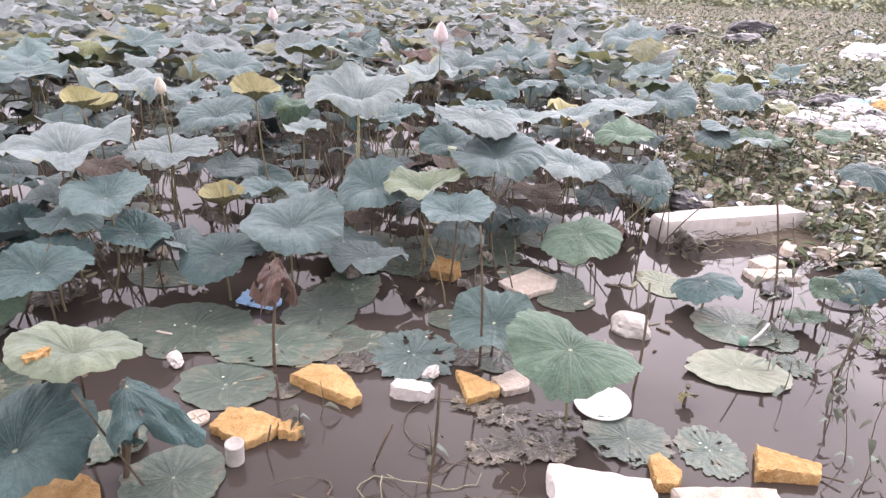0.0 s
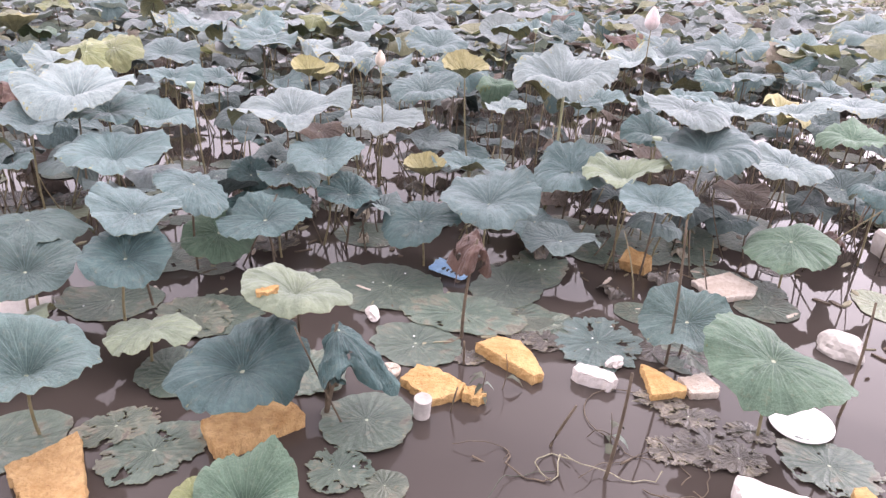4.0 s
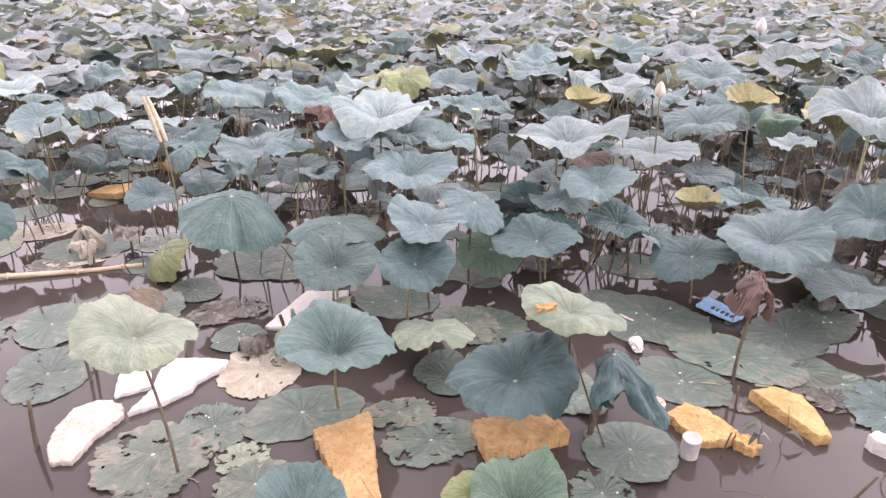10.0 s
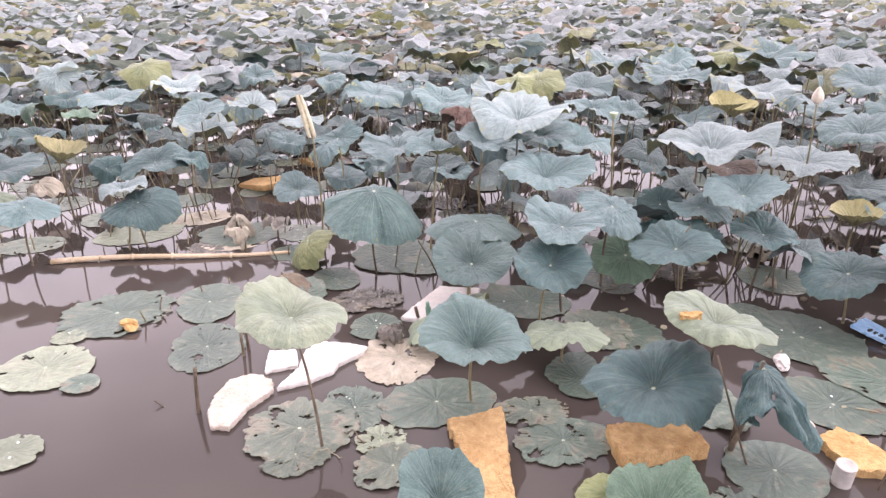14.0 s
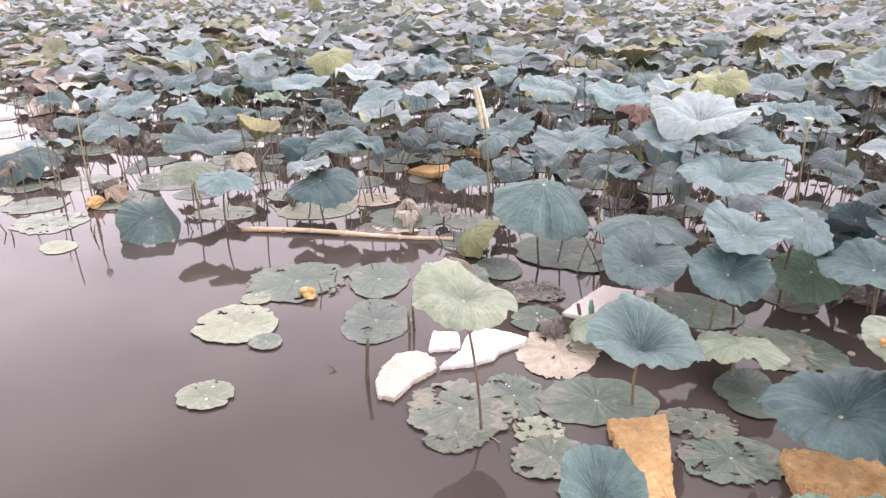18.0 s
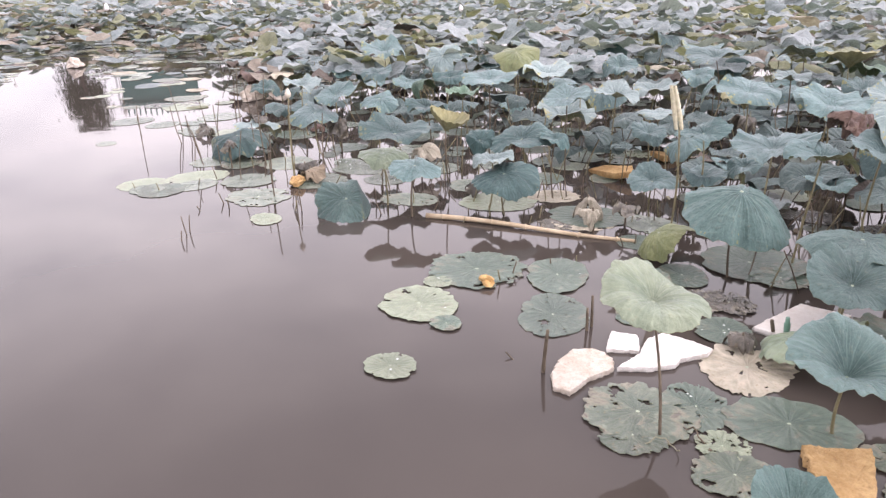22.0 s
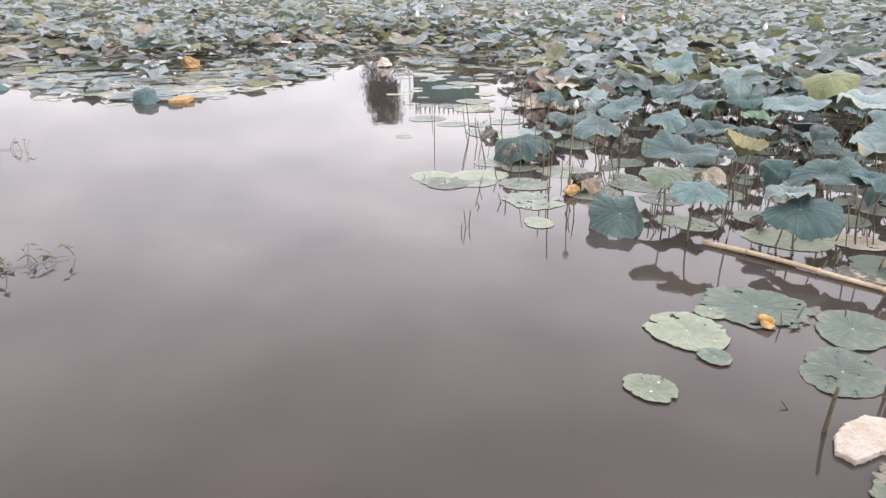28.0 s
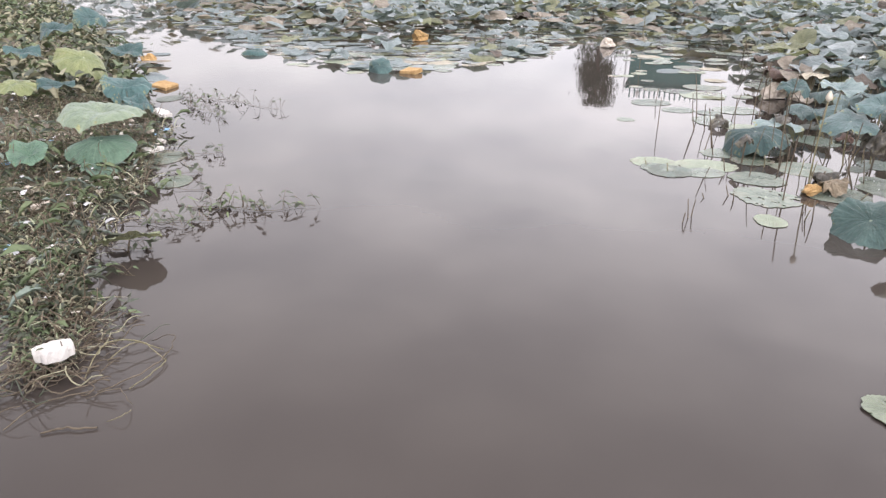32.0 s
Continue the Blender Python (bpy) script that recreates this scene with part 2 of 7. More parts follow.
    swell = maths(n, l, "MULTIPLY", maths(n, l, "MULTIPLY", wav, v), maths(n, l, "MULTIPLY", maths(n, l, "SUBTRACT", 1.08, v), 2.6))
    h = maths(n, l, "SUBTRACT", maths(n, l, "ADD", maths(n, l, "MULTIPLY", fine.outputs["Fac"], 0.75), maths(n, l, "MULTIPLY", mid.outputs["Fac"], 0.6)), swell)
    h = maths(n, l, "ADD", h, maths(n, l, "MULTIPLY", streak.outputs["Fac"], 0.9))
    b = node(n, "ShaderNodeBump", Strength=1.0 * relief, Distance=0.012)
    l.new(h, b.inputs["Height"])
    l.new(b.outputs["Normal"], p.inputs["Normal"])
    if thin:
        glow, blend = n.new("ShaderNodeBsdfTranslucent"), n.new("ShaderNodeMixShader")
        l.new(mix(n, l, 1.0, c, (1.3, 1.35, 1.0), "MULTIPLY"), glow.inputs["Color"])
        blend.inputs[0].default_value = thin
        l.new(p.outputs[0], blend.inputs[1]), l.new(glow.outputs[0], blend.inputs[2])
        l.new(blend.outputs[0], n["Material Output"].inputs["Surface"])
    return m


SKINS = {
    # top, underside
    "blue": (leaf_skin("leaf_blue_green", (0.050, 0.112, 0.110), (0.092, 0.166, 0.164), (0.22, 0.32, 0.315), (0.24, 0.24, 0.14), sheen=0.18, thin=0.12),
             leaf_skin("leaf_underside", (0.21, 0.25, 0.125), (0.27, 0.28, 0.13), (0.36, 0.33, 0.14), (0.30, 0.26, 0.13), sheen=0.15)),
    "pale": (leaf_skin("leaf_pale_blue", (0.138, 0.208, 0.210), (0.200, 0.272, 0.272), (0.42, 0.50, 0.48), (0.33, 0.35, 0.18), sheen=0.16, thin=0.15),
             leaf_skin("leaf_underside_pale", (0.25, 0.28, 0.17), (0.34, 0.33, 0.15), (0.42, 0.38, 0.16), (0.36, 0.28, 0.12), sheen=0.15)),
    "dark": (leaf_skin("leaf_dark_teal", (0.018, 0.058, 0.058), (0.034, 0.086, 0.084), (0.12, 0.22, 0.21), (0.14, 0.16, 0.09), sheen=0.07, thin=0.08),
             leaf_skin("leaf_underside_dark", (0.12, 0.16, 0.10), (0.15, 0.17, 0.10), (0.22, 0.22, 0.12), (0.2, 0.17, 0.09), sheen=0.1)),
    "teal": (leaf_skin("leaf_mid_teal", (0.030, 0.078, 0.069), (0.055, 0.113, 0.100), (0.20, 0.31, 0.29), (0.18, 0.20, 0.11), sheen=0.12, thin=0.1),
             leaf_skin("leaf_underside_teal", (0.15, 0.19, 0.10), (0.19, 0.21, 0.10), (0.26, 0.26, 0.12), (0.22, 0.19, 0.1), sheen=0.1)),
    "green": (leaf_skin("leaf_soft_green", (0.050, 0.118, 0.074), (0.080, 0.160, 0.102), (0.24, 0.36, 0.25), (0.28, 0.30, 0.14), sheen=0.1, thin=0.15),
              leaf_skin("leaf_underside_green", (0.085, 0.135, 0.06), (0.125, 0.175, 0.08), (0.19, 0.24, 0.11), (0.2, 0.2, 0.1), sheen=0.05)),
    "lime": (leaf_skin("leaf_young_green", (0.165, 0.225, 0.145), (0.225, 0.285, 0.185), (0.32, 0.38, 0.27), (0.30, 0.28, 0.14), sheen=0.25, thin=0.2), None),
    "fading": (leaf_skin("leaf_fading", (0.118, 0.162, 0.108), (0.168, 0.208, 0.138), (0.33, 0.37, 0.26), (0.27, 0.20, 0.095), edge_amount=0.95, sheen=0.1, stain_amount=0.45), None),
    "olive": (leaf_skin("leaf_olive", (0.15, 0.195, 0.07), (0.22, 0.255, 0.10), (0.34, 0.34, 0.17), (0.33, 0.25, 0.09), sheen=0.1), None),
    "yellow": (leaf_skin("leaf_yellow", (0.25, 0.235, 0.10), (0.33, 0.305, 0.145), (0.45, 0.42, 0.21), (0.40, 0.26, 0.09), sheen=0.05), None),
    "pad": (leaf_skin("pad_green", (0.046, 0.082, 0.063), (0.078, 0.116, 0.090), (0.16, 0.21, 0.16), (0.20, 0.18, 0.10), relief=0.45, blotch=0.32, rough=0.36, sheen=0.03, stain_amount=0.6, edge_amount=0.7, decay=0.55), None),
    "padpale": (leaf_skin("pad_pale_green", (0.17, 0.205, 0.145), (0.225, 0.255, 0.185), (0.36, 0.42, 0.29), (0.24, 0.24, 0.13), relief=0.6, blotch=0.32, rough=0.36, sheen=0.03, stain_amount=0.6, decay=0.35), None),
    # wet far pads: smoother, and lightened in colour to imitate the sky's sheen
    "padwet": (leaf_skin("pad_wet_sheen", (0.125, 0.158, 0.128), (0.180, 0.212, 0.172), (0.26, 0.30, 0.23), (0.20, 0.18, 0.10), relief=0.4, blotch=0.3, rough=0.24, sheen=0.03, stain_amount=0.6, edge_amount=0.5, decay=0.4), None),
    "padold": (leaf_skin("pad_old", (0.056, 0.084, 0.062), (0.096, 0.120, 0.088), (0.17, 0.19, 0.14), (0.22, 0.15, 0.09), relief=0.45, blotch=0.32, rough=0.42, sheen=0.05, stain_amount=0.8, edge_amount=0.9, decay=0.75), None),
    "rotten": (leaf_skin("leaf_rotten", (0.048, 0.046, 0.040), (0.086, 0.076, 0.065), (0.15, 0.13, 0.10), (0.10, 0.07, 0.05), relief=0.35, rough=0.25, sheen=0.02, stain_amount=0.5, decay=0.8), None),
    "torn": (leaf_skin("leaf_torn_teal", (0.052, 0.104, 0.096), (0.090, 0.148, 0.138), (0.20, 0.28, 0.26), (0.16, 0.15, 0.10), rough=0.4, sheen=0.05, stain_amount=0.5, decay=0.4), None),
    "dead": (leaf_skin("leaf_dead_red", (0.085, 0.045, 0.038), (0.16, 0.088, 0.072), (0.2, 0.14, 0.1), (0.22, 0.15, 0.09), rough=0.7, sheen=0.1, stain_amount=0.6), None),
    "brown": (leaf_skin("leaf_dry_brown", (0.125, 0.092, 0.062), (0.235, 0.185, 0.130), (0.32, 0.26, 0.18), (0.34, 0.29, 0.20), rough=0.7, sheen=0.05, stain_amount=0.7), None),
    "husk": (leaf_skin("leaf_husk_tan", (0.31, 0.275, 0.205), (0.44, 0.40, 0.32), (0.5, 0.45, 0.36), (0.28, 0.19, 0.10), rough=0.7, sheen=0.05, stain_amount=0.7), None),
}
for kind in ("yellow", "husk", "brown", "dead"):
    SKINS[kind] = (SKINS[kind][0], SKINS[kind][0])
UNDER = SKINS["blue"][1]
SPOKEN = {
    "blue": "blue-green waxy lotus leaf on a thin stalk", "pale": "pale silvery lotus leaf with a ruffled rim on its stalk",
    "teal": "deep teal lotus leaf with pale radiating veins", "dark": "dark teal lotus leaf shaded under taller ones", "green": "soft green lotus leaf held low over the water",
    "lime": "young light green lotus leaf with yellowing rim", "olive": "olive lotus leaf showing its dull underside",
    "yellow": "yellowed lotus leaf curled into a small cup", "dead": "withered reddish-brown lotus leaf hanging on its stalk",
    "fading": "fading light green lotus leaf with a browned rim",
    "husk": "dried tan lotus leaf crumpled on its stalk",
    "pad": "green lotus leaf floating flat on muddy water", "padpale": "pale green round lotus pad floating on the pond",
    "padwet": "wet lotus pad lying level, sky sheen in its pale colour",
    "torn": "torn teal lotus leaf sagging onto the water",
    "padold": "worn yellowish floating lotus pad with torn holes", "rotten": "rotten brown lotus leaf lying on the water",
}

drop_mat = plain("water_bead", (0.62, 0.66, 0.64), (0.7, 0.74, 0.72), scale=30, rough=0.06, bump=0.0)
hub_mat = plain("leaf_hub", (0.40, 0.45, 0.33), (0.50, 0.54, 0.42), scale=40, rough=0.6, bump=0.05)
stalk_pale = plain("stalk_pale_green", (0.28, 0.29, 0.16), (0.40, 0.39, 0.24), scale=14, rough=0.6)
stalk_mat = plain("stalk_green_brown", (0.17, 0.15, 0.08), (0.27, 0.235, 0.135), scale=20, rough=0.6)
dry_stalk_mat = plain("stalk_dry_brown", (0.085, 0.065, 0.045), (0.16, 0.125, 0.085), scale=20, rough=0.75)


def foam(name, colour, colour2, dirt, dirt_amount=0.5, pit=0.9):
    """Crumbling foam: mottled, soiled in patches, pitted at two scales."""
    m, n, l, p = material(name)
    co = n.new("ShaderNodeTexCoord").outputs["Object"]
    big = node(n, "ShaderNodeTexNoise", Scale=16.0, Detail=8.0, Roughness=0.72)
    patch = node(n, "ShaderNodeTexNoise", Scale=42.0, Detail=5.0, Roughness=0.7)
    pits = node(n, "ShaderNodeTexVoronoi", Scale=150.0)
    for q in (big, patch, pits):
        l.new(co, q.inputs["Vector"])
    c = ramp(n, l, big.outputs["Fac"], [(0.36, colour), (0.62, colour2)])
    c = mix(n, l, maths(n, l, "MULTIPLY", ramp(n, l, patch.outputs["Fac"], [(0.50, (0, 0, 0)), (0.68, (1, 1, 1))]), dirt_amount), c, dirt)
    v = maths(n, l, "MULTIPLY_ADD", n.new("ShaderNodeObjectInfo").outputs["Random"], 0.2)
    v.node.inputs[2].default_value = 0.9
    c = mix(n, l, 1.0, c, v, "MULTIPLY")
    l.new(c, p.inputs["Base Color"])
    p.inputs["Roughness"].default_value = 0.92
    h = maths(n, l, "ADD", maths(n, l, "MULTIPLY", pits.outputs["Distance"], 0.5), maths(n, l, "MULTIPLY", big.outputs["Fac"], 1.6))
    b = node(n, "ShaderNodeBump", Strength=pit, Distance=0.008)
    l.new(h, b.inputs["Height"])
    l.new(b.outputs["Normal"], p.inputs["Normal"])
    return m


foam_yellow = foam("foam_yellow", (0.46, 0.27, 0.095), (0.66, 0.44, 0.20), (0.34, 0.19, 0.07))
foam_orange = foam("foam_orange", (0.43, 0.25, 0.095), (0.64, 0.43, 0.205), (0.29, 0.16, 0.065), 0.6)
foam_white = foam("foam_white", (0.63, 0.59, 0.555), (0.72, 0.69, 0.655), (0.50, 0.43, 0.36), 0.35, 0.4)
foam_cream = foam("foam_cream", (0.52, 0.44, 0.355), (0.70, 0.64, 0.57), (0.38, 0.28, 0.19), 0.5, 0.7)
plastic_white = plain("plastic_white", (0.66, 0.645, 0.63), (0.74, 0.725, 0.71), scale=6, rough=0.35, bump=0.05)
plastic_grey = plain("plastic_grey", (0.40, 0.38, 0.35), (0.50, 0.48, 0.44), scale=20, rough=0.45, bump=0.15)
plastic_blue = plain("plastic_blue", (0.22, 0.42, 0.66), (0.32, 0.52, 0.72), scale=6, rough=0.4, bump=0.1)
plastic_black = plain("plastic_black", (0.015, 0.015, 0.018), (0.035, 0.035, 0.04), scale=6, rough=0.35, bump=0.3)
plastic_green = plain("plastic_green", (0.13, 0.26, 0.20), (0.19, 0.33, 0.26), scale=6, rough=0.4, bump=0.1)
bamboo_mat = plain("bamboo_dry", (0.47, 0.35, 0.22), (0.62, 0.50, 0.35), scale=9, rough=0.55, bump=0.2)
bag_white = plain("bag_white", (0.46, 0.46, 0.48), (0.64, 0.63, 0.64), scale=8, rough=0.5, bump=0.1)
petal_pink = plain("petal_pink", (0.76, 0.62, 0.61), (0.82, 0.76, 0.74), scale=10, rough=0.55, bump=0.1)
petal_cream = plain("petal_cream", (0.62, 0.56, 0.46), (0.74, 0.66, 0.55), scale=20, rough=0.55, bump=0.1)
petal_white = plain("petal_white", (0.80, 0.75, 0.74), (0.88, 0.86, 0.85), scale=10, rough=0.5, bump=0.1)
weed_pale = plain("weed_pale", (0.26, 0.285, 0.18), (0.39, 0.41, 0.28), scale=2, rough=0.7)
weed_dark = plain("weed_dark", (0.05, 0.062, 0.040), (0.095, 0.105, 0.070), scale=12, rough=0.6)
weed_blue = plain("weed_bluish", (0.14, 0.185, 0.155), (0.22, 0.26, 0.21), scale=6, rough=0.6)
weed_mat = plain("weed_green", (0.075, 0.112, 0.050), (0.16, 0.195, 0.095), scale=3, rough=0.6)
weed_dry = plain("weed_dry", (0.22, 0.205, 0.135), (0.37, 0.35, 0.24), scale=3, rough=0.8)
soil_mat = plain("bank_mud", (0.11, 0.09, 0.068), (0.19, 0.16, 0.12), scale=1.2, rough=0.85, bump=0.8, fine=20)

# muddy water, mirror-still with faint ripples
water_mat, n_, l_, p_ = material("muddy_water")
co_ = n_.new("ShaderNodeTexCoord").outputs["Object"]
mud_ = node(n_, "ShaderNodeTexNoise", Scale=0.7, Detail=4.0)
l_.new(co_, mud_.inputs["Vector"])
l_.new(ramp(n_, l_, mud_.outputs["Fac"], [(0.35, (0.054, 0.045, 0.040)), (0.65, (0.068, 0.057, 0.050))]), p_.inputs["Base Color"])
p_.inputs["Roughness"].default_value, p_.inputs["IOR"].default_value = 0.03, 1.333
rip_ = node(n_, "ShaderNodeTexNoise", Scale=5.0, Detail=2.0)
l_.new(co_, rip_.inputs["Vector"])
bmp_ = node(n_, "ShaderNodeBump", Strength=0.02, Distance=0.02)
l_.new(rip_.outputs["Fac"], bmp_.inputs["Height"])
l_.new(bmp_.outputs["Normal"], p_.inputs["Normal"])


# ---- mesh helpers ----
def mesh_of(name, verts, faces, mats, smooth=True, uvs=None, slots=None):
    me = bpy.data.meshes.new(name)
    me.from_pydata([tuple(v) for v in verts], [], faces)
    for m in mats:
        me.materials.append(m)
    if slots is not None:
        me.polygons.foreach_set("material_index", slots)
    if uvs is not None:
        layer = me.uv_layers.new(name="UVMap")
        loops = np.empty(len(me.loops), dtype=np.int32)
        me.loops.foreach_get("vertex_index", loops)
        layer.data.foreach_set("uv", np.asarray(uvs, dtype=np.float32)[loops].ravel())
    me.polygons.foreach_set("use_smooth", [smooth] * len(me.polygons))
    me.update()
    return me


def part(name, me, parent, label=""):
    ob = new(name, me)
    ob.parent = parent
    return tagged(ob, label=label)


def turn_to(normal, spin=0.0):
    """A turn whose z axis is the normal."""
    return Vector(normal).to_track_quat("Z", "Y").to_matrix().to_4x4() @ Matrix.Rotation(spin, 4, "Z")


def blade_data(rng, r, cup=0.18, ruf=0.09, hole=0.0, rings=10, segs=60, long=1.0, thick=0.0035, notch=True, fold=0.0, flat=1.0, jag=0.0, flop=0.0, hang=0.0, curl=0.0, ribs=1.0, saddle=0.0):
    """A lotus blade: a funnel with a dimpled hub and a crimped, ruffled rim, two skins thick. Returns verts, faces, uvs, slots."""
    ph = [rng.uniform(0, 6.28) for _ in range(10)]
    k1, k2, k3 = rng.choice((2, 3)), rng.choice((4, 5)), rng.choice((7, 8, 9))
    off = Vector((rng.uniform(-50, 50), rng.uniform(-50, 50), 0))
    raised = flat > 0.9
    droop = rng.uniform(0.0, 0.10) * 1.9 if raised else 0.0
    pleat = ribs * 0.085 if raised and segs >= 60 else 0.05 if raised and segs >= 40 else 0.0
    wave = 1.0 if segs >= 84 or not raised else 1.35
    hx, hy, hang = math.cos(ph[8]), math.sin(ph[8]), hang or rng.uniform(0.35, 0.6)
    verts, uvs = [], []
    spokes = []
    for j in range(segs + 1):
        a = 2 * math.pi * j / segs
        c, s_ = math.cos(a), math.sin(a)
        wild = noise.noise(Vector((7 * c, 7 * s_, 1)) + off)
        rim = 1 + 0.045 * math.sin(2 * a + ph[0]) + 0.03 * math.sin(3 * a + ph[1]) + 0.015 * math.sin(11 * a + ph[2]) + 0.035 * wild + 0.018 * noise.noise(Vector((19 * c, 19 * s_, 6)) + off)
        rim -= 0.014 * abs(math.sin(10.5 * a + ph[9]))
        if jag:
            rim += jag * (noise.noise(Vector((6 * c, 6 * s_, 0)) + off) + 0.6 * noise.noise(Vector((15 * c, 15 * s_, 4)) + off)) - 0.02
        if notch:
            rim -= 0.10 * math.exp(-((a - math.pi) / 0.16) ** 2)
        crimp = noise.noise(Vector((4 * c, 4 * s_, 3)) + off)
        spokes.append((a, c * rim, s_ * rim * long, ruf * 0.7 * math.sin(k1 * a + ph[3]), wave * ruf * 0.55 * math.sin(k2 * a + ph[4]), wave * ruf * 0.4 * math.sin(k3 * a + ph[5]) + 0.18 * ruf * math.sin(14 * a + 5 * crimp) * (1 + crimp) + 0.06 * noise.noise(Vector((10 * c, 10 * s_, 9)) + off),
                       (pleat * (abs(math.sin(10.5 * a + 0.6 * crimp)) - 0.62) * (1 + 0.8 * wild) + 0.022 * math.sin(9 * a + ph[6])) if raised else 0.012 * math.sin(9 * a + ph[6]),
                       1 + 0.9 * math.sin(a + ph[7])))
    for i in range(rings + 1):
        s = i / rings
        # a funnel: steep round the hub, levelling out and drooping at the rim
        rise = cup * (0.45 * s + 0.55 * (1 - (1 - s) ** 2.3) - 0.5) if cup >= 0 else cup * (s ** (2.2 if cup > -0.4 else 1.3) - 0.5)
        rise -= curl * s ** 5
        if raised:
            rise -= 0.05 * math.exp(-(s / 0.2) ** 2)
        for a, cx, cy, r1, r2, r3, rib, sag in spokes:
            x, y = s * cx, s * cy
            z = rise - droop * sag * s ** 5 + s * s * (r1 + saddle * math.cos(2 * a) + s * r2 + s * s * r3) + rib * s * (1.3 - 0.75 * s) + 0.06 * noise.noise(Vector((x * 2.2, y * 2.2, 0)) + off) * s
            if fold:
                # the sides droop from a ridge
                t = abs(y)
                z -= fold * (t ** 1.6) * (1.0 + 0.35 * math.sin(4 * x + ph[7]))
                y *= 1 - 0.42 * fold * t
            if flop:
                # one side hangs down past a crease
                t = x * hx + y * hy - hang
                if t > 0:
                    z -= flop * 1.5 * t
                    x, y = x - hx * t * 0.55 * flop, y - hy * t * 0.55 * flop
            verts.append((r * x, r * y, r * z * flat))
            uvs.append((a / (2 * math.pi), s))
    if thick:
        per_ = segs + 1
        verts += [(x, y, z - thick * (1 - 0.7 * (k // per_) / rings)) for k, (x, y, z) in enumerate(verts)]
        uvs += uvs
    faces, slots = [], []
    per = segs + 1
    for side in (0, 1) if thick else (0,):
        for i in range(rings):
            for j in range(segs):
                if hole and i > 1:
                    s, a = (i + 0.5) / rings, 2 * math.pi * (j + 0.5) / segs
                    q = noise.noise(Vector((3.1 * s * math.cos(a), 3.1 * s * math.sin(a), 2)) + off) + 0.45 * noise.noise(Vector((9 * s * math.cos(a), 9 * s * math.sin(a), 5)) + off)
                    if q + 0.35 * (s - 0.75) > 0.62 - 0.9 * hole:
                        continue
                b = side * per * (rings + 1)
                f = [b + i * per + j, b + (i + 1) * per + j, b + (i + 1) * per + j + 1, b + i * per + j + 1]
                faces.append(f if side == 0 else f[::-1])
                slots.append(side)
    return verts, faces, uvs, slots


def tube(points, radii, sides=6):
    """Vertices and faces of a tapered tube along the points."""
    verts, faces = [], []
    pts = [Vector(p) for p in points]
    for i, p in enumerate(pts):
        d = (pts[min(i + 1, len(pts) - 1)] - pts[max(i - 1, 0)]).normalized()
        ax = d.cross(Vector((0, 0, 1)) if abs(d.z) < 0.95 else Vector((1, 0, 0))).normalized()
        ay = d.cross(ax)
        for k in range(sides):
            a = 2 * math.pi * k / sides
            verts.append(p + radii[i] * (math.cos(a) * ax + math.sin(a) * ay))
    for i in range(len(pts) - 1):
        for k in range(sides):
            k2 = (k + 1) % sides
            faces.append((i * sides + k, i * sides + k2, (i + 1) * sides + k2, (i + 1) * sides + k))
    faces.append(tuple(range(sides))[::-1])
    faces.append(tuple((len(pts) - 1) * sides + k for k in range(sides)))
    return verts, faces


def bent(a, b, rng, bow=0.05, n=7):
    a, b = Vector(a), Vector(b)
    side = Vector((rng.uniform(-1, 1), rng.uniform(-1, 1), 0)) * bow * (b - a).length
    return [a.lerp(b, i / (n - 1)) + side * math.sin(math.pi * i / (n - 1)) for i in range(n)]


def joined(name, bits, mats, smooth=True):
    """One mesh of several (verts, faces, slot)."""
    verts, faces, slots = [], [], []
    for v, f, s in bits:
        k = len(verts)
        verts.extend(v)
        faces.extend([tuple(i + k for i in q) for q in f])
        slots.extend([s] * len(f))
    return mesh_of(name, verts, faces, mats, smooth, slots=slots)


COUNT = [0]
HUB = mesh_of("hub", [(0.0062 * q * math.cos(k * 0.785), 0.0062 * q * math.sin(k * 0.785), h) for q, h in ((1.0, 0.0), (0.8, 0.0014), (0.35, 0.002)) for k in range(8)],
              [(i * 8 + k, i * 8 + (k + 1) % 8, i * 8 + 8 + (k + 1) % 8, i * 8 + 8 + k) for i in (0, 1) for k in range(8)] + [tuple(range(16, 24))], (hub_mat,))


